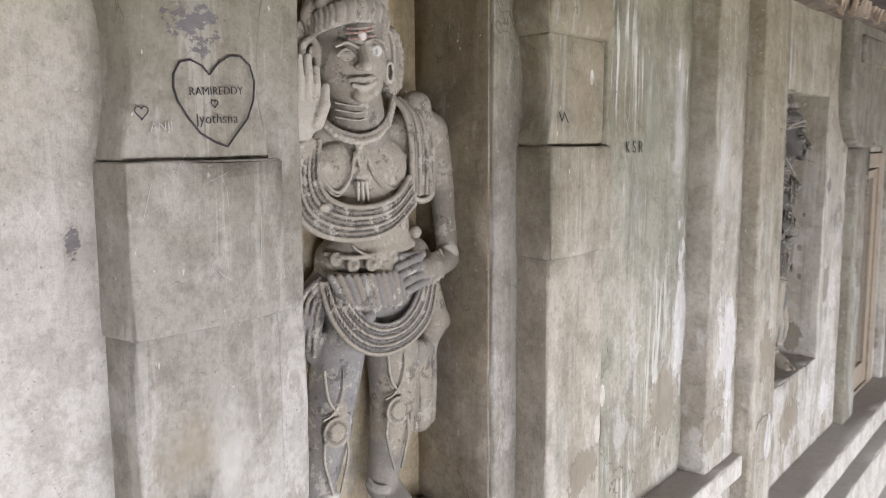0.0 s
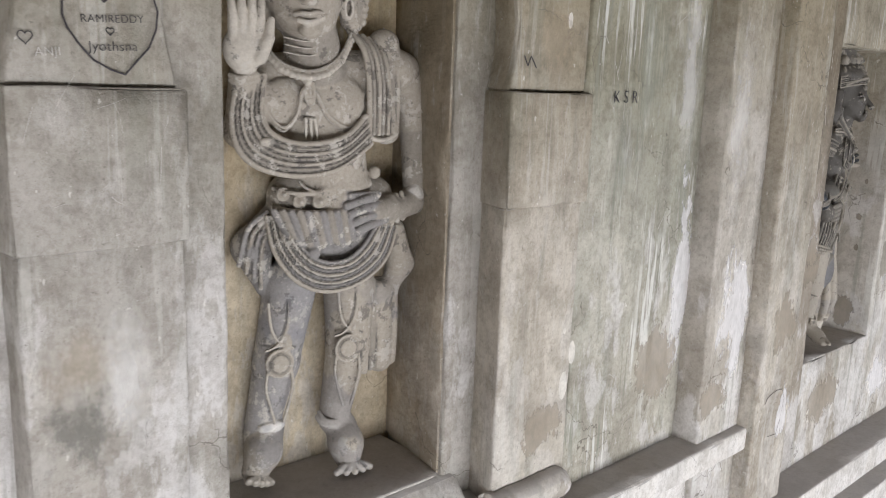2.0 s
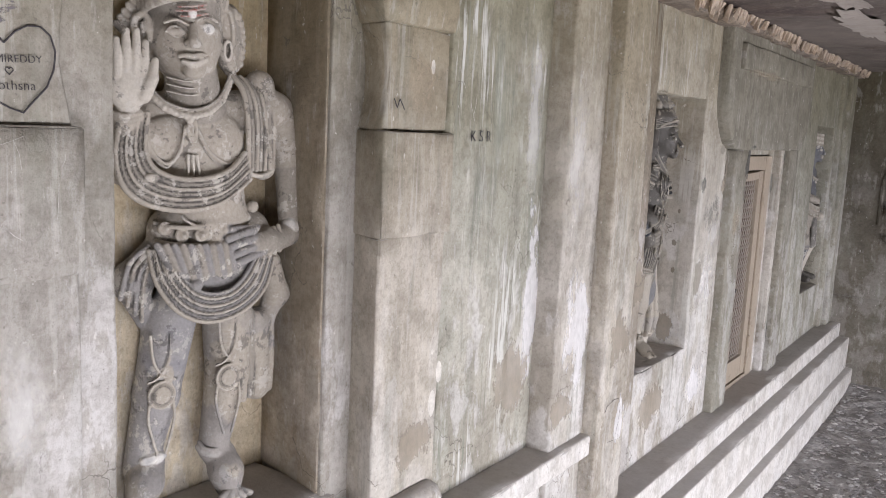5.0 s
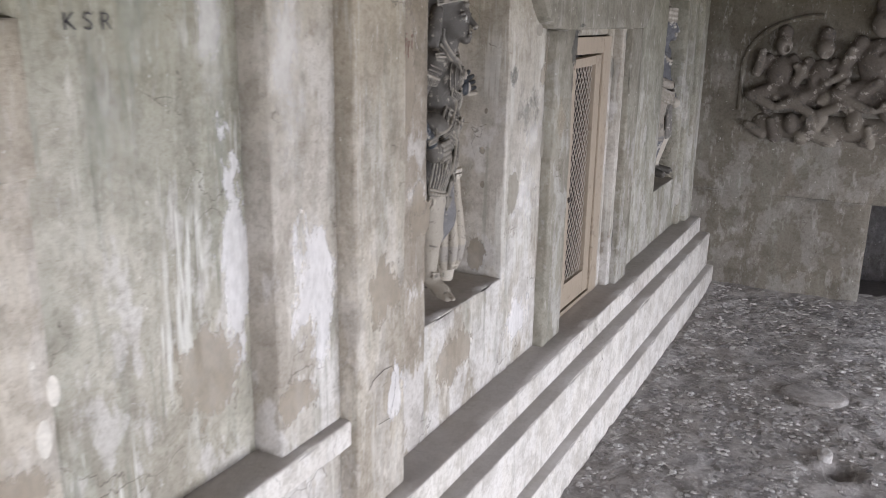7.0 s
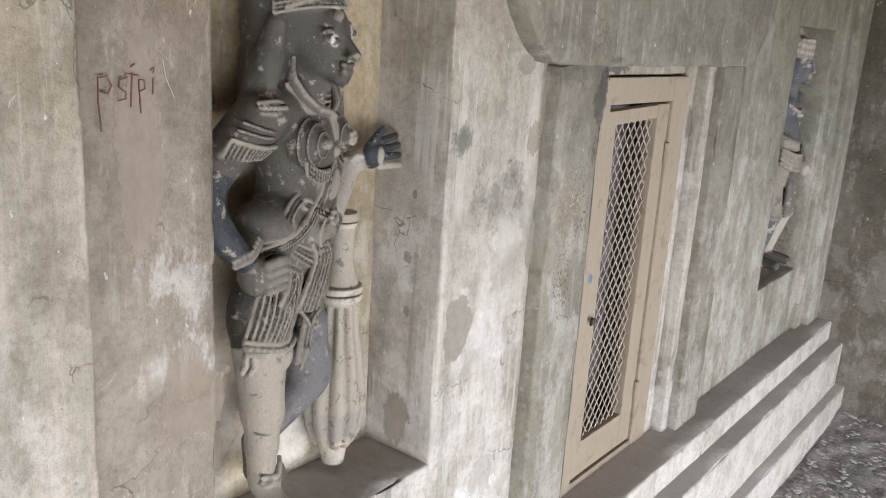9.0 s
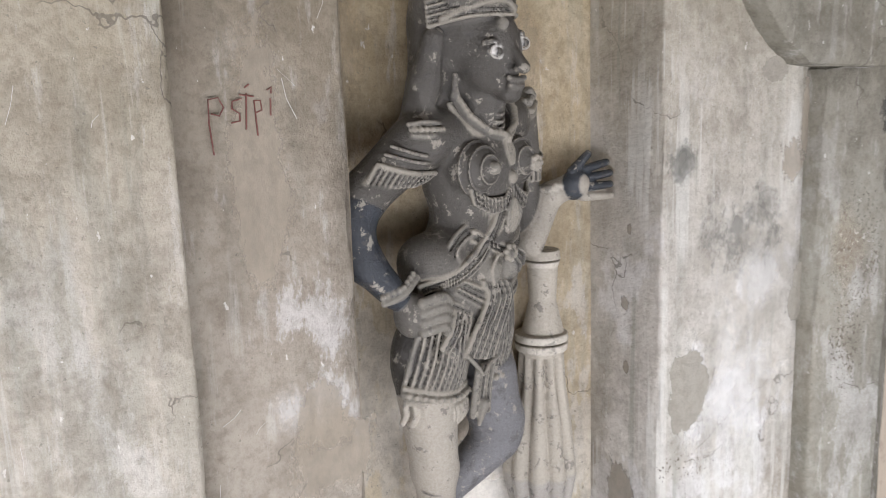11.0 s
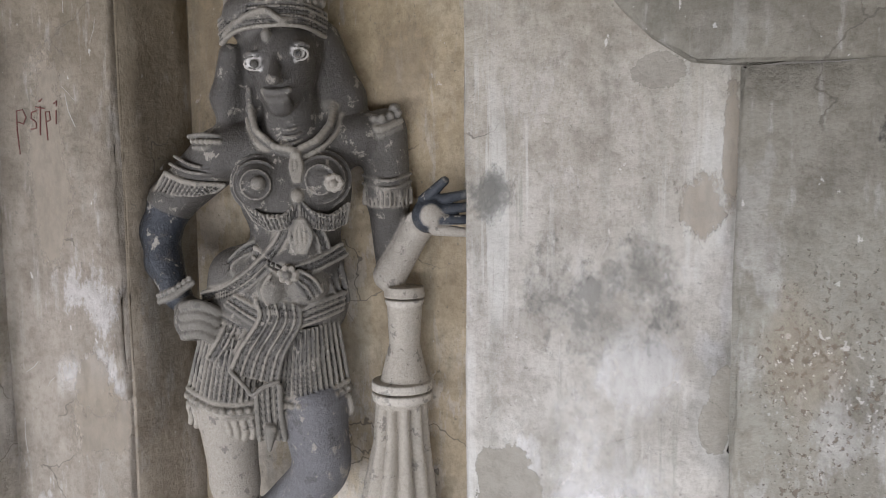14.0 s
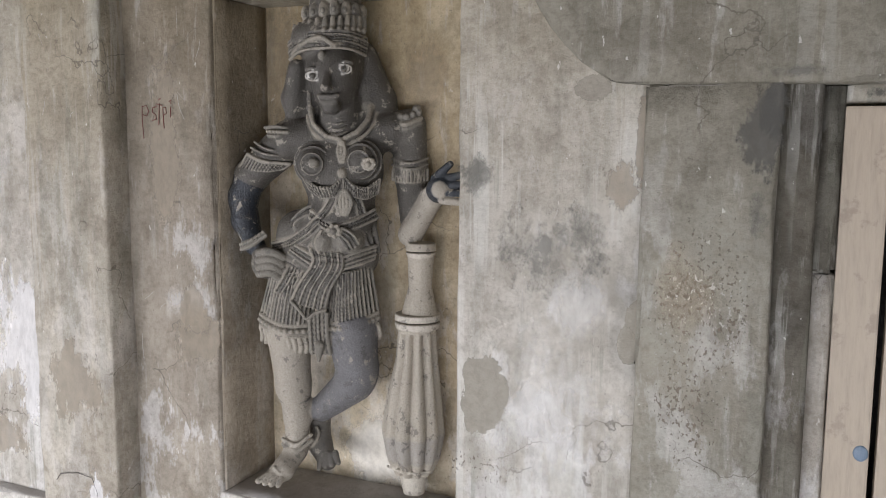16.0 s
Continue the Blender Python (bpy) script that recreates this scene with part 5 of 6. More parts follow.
    c.limb((0.000, -0.171, 1.607), (0.055, -0.185, 1.714), 0.0350, 0.0275, L_STONE)
    c.blob((0.075, -0.190, 1.764), (0.020, 0.0413, 0.0450), L_BONE, 0.006)
    for q, e in (((0.080, -0.213, 1.782), (0.082, -0.216, 1.854)), ((0.082, -0.198, 1.790), (0.086, -0.198, 1.872)), ((0.082, -0.180, 1.791), (0.084, -0.177, 1.874)), ((0.080, -0.164, 1.785), (0.080, -0.157, 1.853))):
        m = Vector(q).lerp(Vector(e), 0.55) + Vector((0.004, 0, 0))
        c.limb(q, tuple(m), 0.0100, 0.0093, L_BONE, 0.0008)
        c.limb(tuple(m), e, 0.0093, 0.0075, L_BONE, 0.0008)
    c.limb((0.084, -0.163, 1.752), (0.090, -0.147, 1.786), 0.0163, 0.0125, L_BONE, 0.002)
    c.limb((0.090, -0.147, 1.786), (0.088, -0.141, 1.820), 0.0113, 0.0075, L_BONE, 0.002)
    for y in (238, 246):
        c.cord([nudge((0.070, -0.215, 1.715), 0, 238 - y), nudge((0.084, -0.198, 1.710), 0, 238 - y), nudge((0.072, -0.164, 1.718), 0, 238 - y)], 0.0055, L_STONE, 0.001)
    # neck, collar, head
    c.limb((0.020, -0.024, 1.738), (0.040, -0.042, 1.809), 0.0626, 0.0526, L_DIM)
    for y in (176, 187, 199):
        c.cord([nudge((0.066, -0.107, 1.791), 0, 176 - y), nudge((0.086, -0.062, 1.785), 0, 176 - y), nudge((0.070, -0.004, 1.803), 0, 176 - y)], 0.0020, L_STONE, 0.001)
    col = [(0.056, -0.135, 1.755), (0.076, -0.120, 1.733), (0.086, -0.094, 1.721), (0.090, -0.063, 1.717), (0.088, -0.025, 1.728), (0.076, 0.010, 1.753), (0.052, 0.042, 1.796)]
    c.cord(col, 0.0068, L_STONE, 0.001)
    c.cord([tuple(Vector(q) + Vector((0.002, 0, 0.0113))) for q in col], 0.0034, L_DIM, 0.001)
    c.beads([tuple(Vector(q) + Vector((0.005, 0, -0.0038))) for q in col], 22, 0.0065, L_BONE)
    c.blob((0.030, -0.056, 1.885), (0.078, 0.0826, 0.0951), L_DIM, 0.01)
    c.blob((0.058, -0.059, 1.866), (0.062, 0.0676, 0.0726), L_STONE, 0.012)
    c.blob((0.070, -0.057, 1.827), (0.046, 0.0475, 0.0325), L_STONE, 0.014)
    for e, s in (((0.117, -0.111, 1.877), 1.0), ((0.112, -0.042, 1.890), 0.9)):
        c.blob(e, (0.006, 0.0188 * s, 0.0069), L_STONE, 0.001)
        c.cord([nudge(e, -18 * s, -1), nudge(e, -8 * s, 8), nudge(e, 6 * s, 8), nudge(e, 17 * s, 1)], 0.0024, L_STONE, 0.001)
        c.cord([nudge(e, -17 * s, 0), nudge(e, 0, -8), nudge(e, 16 * s, 0)], 0.0018, L_STONE, 0.001)
        c.cord([nudge(e, -20 * s, 13), nudge(e, 0, 20), nudge(e, 20 * s, 14)], 0.0030, L_STONE, 0.002)
    c.limb((0.120, -0.077, 1.892), (0.138, -0.085, 1.859), 0.0075, 0.0113, L_STONE, 0.006)
    for o in (-9, 9):
        c.blob(nudge((0.130, -0.081, 1.856), o, 0), (0.008, 0.0088, 0.0075), L_STONE, 0.003)
    c.blob((0.140, -0.079, 1.858), (0.004, 0.0100, 0.0100), L_BONE, 0.001)
    c.cord([(0.114, -0.103, 1.832), (0.124, -0.090, 1.835), (0.126, -0.079, 1.834), (0.124, -0.065, 1.838), (0.110, -0.040, 1.839)], 0.0046, L_STONE, 0.001)
    c.cord([(0.115, -0.095, 1.822), (0.122, -0.076, 1.819), (0.112, -0.048, 1.829)], 0.0052, L_BONE, 0.001)
    c.cord([(0.118, -0.109, 1.830), (0.128, -0.080, 1.827), (0.112, -0.038, 1.838)], 0.0018, None, 0.0006, True)
    c.blob((0.106, -0.068, 1.805), (0.016, 0.0225, 0.0163), L_STONE, 0.01)
    c.blob((0.116, -0.041, 1.891), (0.003, 0.0138, 0.0113), WHITE, 0.001)
    c.blob((0.098, -0.023, 1.853), (0.006, 0.0100, 0.0138), WHITE, 0.001)
    c.blob((0.124, -0.080, 1.915), (0.005, 0.0100, 0.0100), WHITE, 0.001)
    for y, o in ((55, 0), (62, -3), (70, 2)):
        c.cord([nudge((0.112, -0.105, 1.921), o, 60 - y), nudge((0.126, -0.083, 1.923), o, 60 - y), nudge((0.116, -0.045, 1.932), o, 60 - y)], 0.0026, RED, 0.0006)
    # ears with scrolled plates
    c.limb((0.020, 0.044, 1.932), (0.020, 0.054, 1.835), 0.0225, 0.0200, L_STONE, 0.006)
    c.cord(arc((0.044, 0.037, 1.889), 0.0163, 0.0526, 0, 360, 22), 0.0050, L_STONE, 0.001)
    c.cord(arc((0.050, 0.038, 1.857), 0.0088, 0.0200, 0, 360, 14), 0.0036, L_BONE, 0.001)
    c.blob((0.000, 0.070, 1.884), (0.030, 0.0300, 0.0776), L_DIM, 0.006)
    c.beads([(0.022, 0.051, 1.947), (0.022, 0.073, 1.940), (0.020, 0.085, 1.912), (0.018, 0.089, 1.869), (0.020, 0.082, 1.834), (0.026, 0.060, 1.815)], 12, 0.0100, L_STONE)
    c.limb((0.010, -0.135, 1.924), (0.020, -0.129, 1.844), 0.0275, 0.0200, L_STONE, 0.006)
    c.cord([(0.046, -0.166, 1.878), (0.052, -0.166, 1.900), (0.056, -0.151, 1.910), (0.056, -0.139, 1.896), (0.050, -0.135, 1.865)], 0.0070, L_STONE, 0.001)
    c.cord([(0.050, -0.149, 1.879), (0.054, -0.150, 1.893), (0.054, -0.144, 1.884)], 0.0048, L_DIM, 0.001)
    for i in range(6):
        q = Vector((0.030, -0.194, 1.889)).lerp(Vector((0.030, -0.152, 1.952)), i / 5)
        c.limb(tuple(q + Vector((0, 0.016, -0.012))), tuple(q), 0.0100, 0.0075, L_STONE, 0.001)
    # crown: smooth brow band, fluted brim, row of pointed leaves
    c.limb((0.020, -0.057, 1.950), (0.015, -0.055, 1.991), 0.0851, 0.0776, L_DIM, 0.008)
    brim = [(0.040, -0.151, 1.922), (0.072, -0.147, 1.941), (0.104, -0.127, 1.954), (0.116, -0.097, 1.963), (0.110, -0.056, 1.968), (0.086, -0.010, 1.966), (0.050, 0.029, 1.955)]
    c.cord([tuple(Vector(q) + Vector((-0.003, 0, -0.0200))) for q in brim], 0.0050, L_STONE, 0.001)
    for i in range(21):
        q = Vector(spot(brim, i / 20))
        c.cord([tuple(q + Vector((0, 0, -0.0150))), tuple(q + Vector((0.006, 0, 0.0025))), tuple(q + Vector((0.001, 0, 0.0163)))], 0.0065, (L_STONE, L_DIM)[i % 2], 0.0008)
    leafs = [(0.045, -0.147, 1.954), (0.080, -0.127, 1.983), (0.096, -0.093, 1.997), (0.088, -0.044, 2.002), (0.055, 0.012, 1.995)]
    for i in range(6):
        q = Vector(spot(leafs, i / 5))
        c.blob(tuple(q), (0.016, 0.0188, 0.0225), L_STONE, 0.003)
        c.limb(tuple(q + Vector((0.002, 0, 0.0125))), tuple(q + Vector((-0.006, 0.0038, 0.0375))), 0.0138, 0.0050, L_STONE, 0.003)
        for o in (-8, 0, 8):
            c.limb(nudge(tuple(q + Vector((0.012, 0, 0))), o, -12), nudge(tuple(q + Vector((0.010, 0, 0))), o * 0.5, 20), 0.0032, 0.0028, (L_STONE, L_DIM)[o == 0], 0.0008)
    c.limb((0.000, -0.042, 1.995), (-0.010, -0.038, 2.048), 0.0601, 0.0325, L_DIM)
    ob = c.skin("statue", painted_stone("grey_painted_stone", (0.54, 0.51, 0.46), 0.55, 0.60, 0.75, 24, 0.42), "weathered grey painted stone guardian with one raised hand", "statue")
    ob.matrix_world = pose(*PALE_AT, 0, 0, PALE_TURN)
    return ob


PALE_AT, PALE_TURN = (-1.235, 1.30, 0.0), -12.0
L_STONE, L_BONE, L_DIM = (0.42, 0.38, 0.322), (0.55, 0.51, 0.445), (0.325, 0.296, 0.255)
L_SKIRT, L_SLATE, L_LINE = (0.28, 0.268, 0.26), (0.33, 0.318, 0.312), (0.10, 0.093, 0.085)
guardian_pale()


# the third guardian, seen at a slant in its niche
def guardian_far():
    c = Clay((-1.09, 5.64, 0.72), (-0.832, 6.24, 1.84), 0.0055)
    y = 5.94
    for s, p in ((-1, SLATE), (1, BONE)):
        c.limb((-0.942, y + 0.07 * s, 1.22), (-0.917, y + 0.075 * s, 1.06), 0.055, 0.045, DIM)
        c.limb((-0.917, y + 0.075 * s, 1.06), (-0.952, y + 0.06 * s, 0.89), 0.045, 0.030, p)
        c.limb((-0.952, y + 0.06 * s, 0.86), (-0.862, y + 0.08 * s, 0.845), 0.028, 0.020, DARK)
        c.limb((-0.962, y + 0.15 * s, 1.53), (-0.962, y + 0.19 * s, 1.40), 0.040, 0.036, SLATE)
        c.beads(arc((-0.962, y + 0.17 * s, 1.47), 0.04, 0.006, 180, 360, 8, 0.04), 9, 0.008, BONE)
    c.limb((-0.962, y - 0.19, 1.40), (-0.852, y - 0.10, 1.36), 0.034, 0.024, DIM)
    c.limb((-0.962, y + 0.19, 1.40), (-0.892, y + 0.16, 1.26), 0.034, 0.024, SLATE)
    c.blob((-0.872, y + 0.15, 1.24), (0.026, 0.024, 0.03), BONE)
    c.blob((-0.942, y, 1.24), (0.075, 0.11, 0.09), DIM, 0.015, False, 0, upright_pleats(220, 0.005))
    c.blob((-0.952, y, 1.40), (0.07, 0.10, 0.11), SLATE, 0.02)
    c.blob((-0.957, y, 1.51), (0.06, 0.15, 0.05), SLATE, 0.02)
    c.cord(arc((-0.932, y, 1.55), 0.07, 0.06, 190, 350, 12, 0.045), 0.009, TAN)
    c.limb((-0.952, y, 1.55), (-0.942, y, 1.62), 0.045, 0.04, SLATE)
    c.blob((-0.932, y, 1.665), (0.065, 0.06, 0.075), SLATE)
    face(c, (-0.874, y - 0.025, 1.68), (-0.874, y + 0.025, 1.68), (-0.857, y, 1.655), (-0.867, y, 1.635), (-0.882, y, 1.615), 0, SLATE, BONE, DIM)
    for z, r in ((1.72, 0.066), (1.745, 0.068), (1.77, 0.06)):
        c.cord(arc((-0.942, y, z), r, 0.008, 170, 370, 12, 0.06), 0.011, TAN)
        c.beads(arc((-0.940, y, z + 0.012), r, 0.008, 170, 370, 12, 0.062), 11, 0.009, BONE)
    c.limb((-0.947, y, 1.74), (-0.952, y, 1.81), 0.058, 0.03, DIM)
    for i in range(4):
        c.cord(arc((-0.902, y, 1.30 + 0.02 * i), 0.10, 0.05, 200, 340, 8, 0.045), 0.009, (TAN, DIM)[i % 2])
        c.limb((-0.872, y - 0.03 + 0.02 * i, 1.28), (-0.867, y - 0.04 + 0.026 * i, 1.06), 0.010, 0.013, GREY, 0.003)
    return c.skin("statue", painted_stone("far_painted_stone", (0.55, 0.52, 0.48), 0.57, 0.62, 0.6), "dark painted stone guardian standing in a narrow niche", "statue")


guardian_far()


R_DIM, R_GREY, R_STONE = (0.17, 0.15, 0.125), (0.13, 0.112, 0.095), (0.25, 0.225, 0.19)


# the carved group on the end wall
def end_relief():
    rnd = random.Random(11)
    c = Clay((-0.62, 6.40, 0.97), (1.05, 6.60, 1.98), 0.0085)
    c.limb((-0.42, 6.59, 1.10), (0.98, 6.59, 1.10), 0.085, 0.085, R_DIM, 0.02)
    c.limb((-0.40, 6.59, 1.28), (0.98, 6.59, 1.28), 0.085, 0.085, R_GREY, 0.02)
    for px, pz, s in ((-0.36, 1.42, 1.0), (-0.13, 1.40, 1.05), (0.16, 1.50, 1.35), (0.50, 1.44, 1.1), (0.80, 1.42, 1.0)):
        body = (px, 6.54, pz)
        c.blob(body, (0.075 * s, 0.06, 0.10 * s), R_GREY, 0.02)
        c.blob((px + 0.01, 6.51, pz + 0.16 * s), (0.048 * s, 0.05, 0.058 * s), R_DIM, 0.015)
        c.blob((px + 0.01, 6.53, pz + 0.23 * s), (0.042 * s, 0.04, 0.05 * s), R_GREY, 0.012)
        for q in (-1, 1):
            e = (px + 0.13 * s * q, 6.52, pz - 0.01 + rnd.uniform(-0.04, 0.06))
            c.limb((px + 0.07 * s * q, 6.54, pz + 0.08 * s), e, 0.032 * s, 0.026 * s, R_GREY)
            c.limb(e, (px + rnd.uniform(0.03, 0.16) * q, 6.49, pz + rnd.uniform(-0.1, 0.14)), 0.027, 0.022, R_DIM)
            c.limb((px + 0.04 * q, 6.53, pz - 0.10 * s), (px + 0.14 * s * q, 6.49, pz - 0.14 * s), 0.042, 0.036, R_GREY)
            c.limb((px + 0.14 * s * q, 6.49, pz - 0.14 * s), (px + 0.02 * q, 6.48, pz - 0.2 * s), 0.034, 0.026, R_DIM)
    for i in range(46):
        px, pz = rnd.uniform(-0.45, 0.98), rnd.uniform(1.0, 1.34)
        r = rnd.uniform(0.022, 0.05)
        if rnd.random() < 0.45:
            a = rnd.uniform(0, math.pi)
            c.limb((px, 6.515, pz), (px + 0.1 * math.cos(a), 6.50, pz + 0.1 * math.sin(a)), r, r * 0.7, (R_GREY, R_DIM, R_STONE)[i % 3], 0.01)
        else:
            c.blob((px, 6.515, pz), (r, r * rnd.uniform(0.8, 1.4), r * rnd.uniform(0.8, 1.6)), (R_GREY, R_DIM, R_STONE)[i % 3], 0.01)
    for i in range(40):
        c.blob((rnd.uniform(-0.42, 0.98), 6.475, rnd.uniform(1.0, 1.7)), (rnd.uniform(0.012, 0.03), 0.03, rnd.uniform(0.012, 0.04)), None, 0.01, True)
    c.d[:, :, : int((1.0 - 0.97) / 0.0085)] = 0.05
    return c.skin("relief", painted_stone("dark_relief_stone", (0.40, 0.37, 0.33), 0.56, 0.62, 0.85), "worn carved stone relief of a seated group on the end wall", "relief")


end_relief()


# ---- doorway: wooden frame and wire-mesh leaf ----
def box_bm(x0, x1, y0, y1, z0, z1, bev=0.004, lean=0.0):
    bm = bmesh.new()
    bmesh.ops.create_cube(bm, size=1.0, matrix=Matrix.LocRotScale(((x0 + x1) / 2, (y0 + y1) / 2, (z0 + z1) / 2), None, (x1 - x0, y1 - y0, z1 - z0)))
    if lean:
        for v in bm.verts:
            v.co.z += lean * (v.co.y - y0)
    if bev:
        bmesh.ops.bevel(bm, geom=bm.edges[:], offset=bev, segments=2, affect="EDGES", profile=0.7)
    return bm


def rod(bm, a, b, r, sides=5):
    a, b = Vector(a), Vector(b)
    m = Matrix.Translation((a + b) / 2) @ (b - a).to_track_quat("Z", "Y").to_matrix().to_4x4()
    bmesh.ops.create_cone(bm, segments=sides, radius1=r, radius2=r, depth=(b - a).length, cap_ends=True, matrix=m)


def mesh_door():
    top = new("door_1")
    top.empty_display_size = 0.1
    tagged(top, "cream painted wooden door with a diamond wire mesh panel, shut", "door", "", "structure")
    fr = part("frame_jamb", box_bm(-0.98, -0.88, 4.182, 4.246, 0.462, 1.642), WOOD_PAINT, top)
    part("frame_jamb", box_bm(-0.98, -0.88, 4.634, 4.738, 0.462, 1.642), WOOD_PAINT, top)
    part("frame_head", box_bm(-0.98, -0.882, 4.246, 4.634, 1.572, 1.642), WOOD_PAINT, top)
    part("frame_sill", box_bm(-0.98, -0.882, 4.246, 4.634, 0.462, 0.482), WOOD_PAINT, top)
    part("stile", box_bm(-0.925, -0.888, 4.256, 4.303, 0.488, 1.555), WOOD_PAINT, top)
    part("stile", box_bm(-0.925, -0.888, 4.556, 4.631, 0.488, 1.565), WOOD_PAINT, top)
    part("rail", box_bm(-0.923, -0.889, 4.303, 4.556, 1.518, 1.555, 0.003, 0.03), WOOD_PAINT, top)
    part("rail", box_bm(-0.923, -0.889, 4.303, 4.556, 0.488, 0.598), WOOD_PAINT, top)
    bm = bmesh.new()
    y0, y1, z0, z1 = 4.300, 4.560, 0.594, 1.524
    pitch, slope = 0.046, 1.25
    for sign in (1, -1):
        k = -40
        while k < 60:
            # wires z = z0 + k*pitch + sign*slope*(y-y0), clipped to the panel
            pts = []
            for y in (y0, y1):
                pts.append((y, z0 + k * pitch + sign * slope * (y - y0)))
            (ya, za), (yb, zb) = pts
            lo, hi = max(z0, min(za, zb)), min(z1, max(za, zb))
            if hi - lo > 0.004:
                f = lambda z: ya + (z - za) / (zb - za) * (yb - ya)
                rod(bm, (-0.906 + 0.0014 * sign, f(lo), lo), (-0.906 + 0.0014 * sign, f(hi), hi), 0.0021, 4)
            k += 1
    part("wire_mesh", bm, WIRE, top, "painted diamond wire mesh")
    bm = bmesh.new()
    rod(bm, (-0.878, 4.262, 0.985), (-0.868, 4.262, 0.985), 0.010, 10)
    rod(bm, (-0.872, 4.262, 0.985), (-0.872, 4.250, 0.975), 0.004, 6)
    part("latch", bm, STEEL, top, "small dark iron latch")
    for z in (0.66, 1.42):
        bm = box_bm(-0.886, -0.877, 4.624, 4.640, z - 0.03, z + 0.03, 0.002)
        rod(bm, (-0.876, 4.632, z - 0.032), (-0.876, 4.632, z + 0.032), 0.0035, 8)
        part("hinge", bm, WOOD_PAINT, top, "painted butt hinge")
    bm = bmesh.new()
    bmesh.ops.create_uvsphere(bm, u_segments=12, v_segments=8, radius=0.013, matrix=Matrix.LocRotScale((-0.880, 4.234, 1.11), None, (0.25, 0.85, 1)))
    part("paint_blot", bm, painted("blue_paint", (0.16, 0.22, 0.30), (0.3, 0.32, 0.34), 0.5), top, "spot of blue paint")


mesh_door()
LAVENDER = plaster("lavender_limewash", (0.70, 0.67, 0.74), (0.60, 0.57, 0.64), 0.2, 0.1, 0.1, 33.0)
slabs("wall_inner_jamb", LAVENDER, [(-1.9, -1.016, 4.66, 4.80, 0.3, 1.7)], "lavender limewashed inner jamb behind the door", step=0.1)
# near-black strip gives the dark band beside the lavender jamb
slabs("wall_inner_liner", STEEL, [(-1.014, -0.985, 4.62, 4.76, 0.3, 1.7)], "dark liner strip behind the door", step=0.1)
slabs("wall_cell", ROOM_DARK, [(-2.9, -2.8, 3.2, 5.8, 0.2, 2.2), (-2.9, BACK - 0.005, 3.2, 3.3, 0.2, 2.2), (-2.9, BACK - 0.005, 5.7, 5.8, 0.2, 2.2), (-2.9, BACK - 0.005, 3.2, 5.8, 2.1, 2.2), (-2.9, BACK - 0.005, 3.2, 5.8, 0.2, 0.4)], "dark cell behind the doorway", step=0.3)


# ---- stains, patches and chips on the plaster ----
def stain_material(name, colour, soft, ragged, strength, stretch):
    """A stain with uneven edges: it thins out towards its rim and leaves the wall bare between blotches."""
    m, nodes, links, bsdf = material(name)
    nt = m.node_tree
    tc = nt.nodes.new("ShaderNodeTexCoord")
    ln = nt.nodes.new("ShaderNodeVectorMath")
    ln.operation = "LENGTH"
    nt.links.new(tc.outputs["Object"], ln.inputs[0])
    pos = place_of(nt)[0]
    n = noise_at(nt, pos, 14, 8, 0.68, (1, 1, stretch), len(name) * 1.3)
    f = noise_at(nt, pos, 60, 5, 0.7, (1, 1, stretch), 2.0)
    edge = calc(nt, "ADD", calc(nt, "SUBTRACT", 0.8, ln.outputs["Value"]), calc(nt, "MULTIPLY", calc(nt, "SUBTRACT", n, 0.5), ragged))
    edge = calc(nt, "ADD", edge, calc(nt, "MULTIPLY", calc(nt, "SUBTRACT", f, 0.5), ragged * 0.35))
    a = calc(nt, "MULTIPLY", step_of(nt, edge, 0.0, soft), strength)
    nt.links.new(a, bsdf.inputs["Alpha"])
    nt.links.new(blend(nt, step_of(nt, f, 0.35, 0.7), colour, tuple(0.78 * v for v in colour)), bsdf.inputs["Base Color"])
    bsdf.inputs["Roughness"].default_value = 0.88
    bump_of(nt, bsdf, calc(nt, "ADD", n, f), 0.5, 0.01)
    return m


ST_WHITE = stain_material("lime_bloom", (0.78, 0.77, 0.78), 0.22, 2.6, 0.75, 0.45)
ST_LOWPLASTER = stain_material("fresh_white_plaster", (0.78, 0.75, 0.69), 0.35, 0.8, 0.85, 1.0)
ST_HAZE = stain_material("thin_lime_haze", (0.76, 0.75, 0.74), 0.8, 2.2, 0.5, 0.6)
ST_BROWN = stain_material("brown_damp_stain", (0.33, 0.285, 0.225), 0.20, 2.2, 0.7, 0.6)
ST_GREY = stain_material("grey_mould_stain", (0.17, 0.165, 0.145), 0.7, 2.4, 0.7, 0.8)
ST_GREEN = stain_material("green_algae_streaks", (0.30, 0.32, 0.265), 0.8, 2.8, 0.45, 0.10)
ST_PATCH = stain_material("bare_render_patch", (0.34, 0.315, 0.265), 0.03, 1.1, 0.9, 1.0)
ST_PALE = stain_material("pale_filler_spot", (0.74, 0.71, 0.65), 0.03, 0.5, 0.95, 1.0)
ST_PURPLE = stain_material("violet_ink_blotch", (0.17, 0.155, 0.175), 0.3, 5.0, 0.75, 1.8)
ST_MOULD = stain_material("grey_mould_bloom", (0.21, 0.205, 0.185), 0.6, 2.8, 0.66, 0.8)
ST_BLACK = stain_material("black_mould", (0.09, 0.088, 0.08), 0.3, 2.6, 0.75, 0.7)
ST_RUST = stain_material("ochre_stain", (0.36, 0.29, 0.20), 0.6, 2.0, 0.42, 0.7)


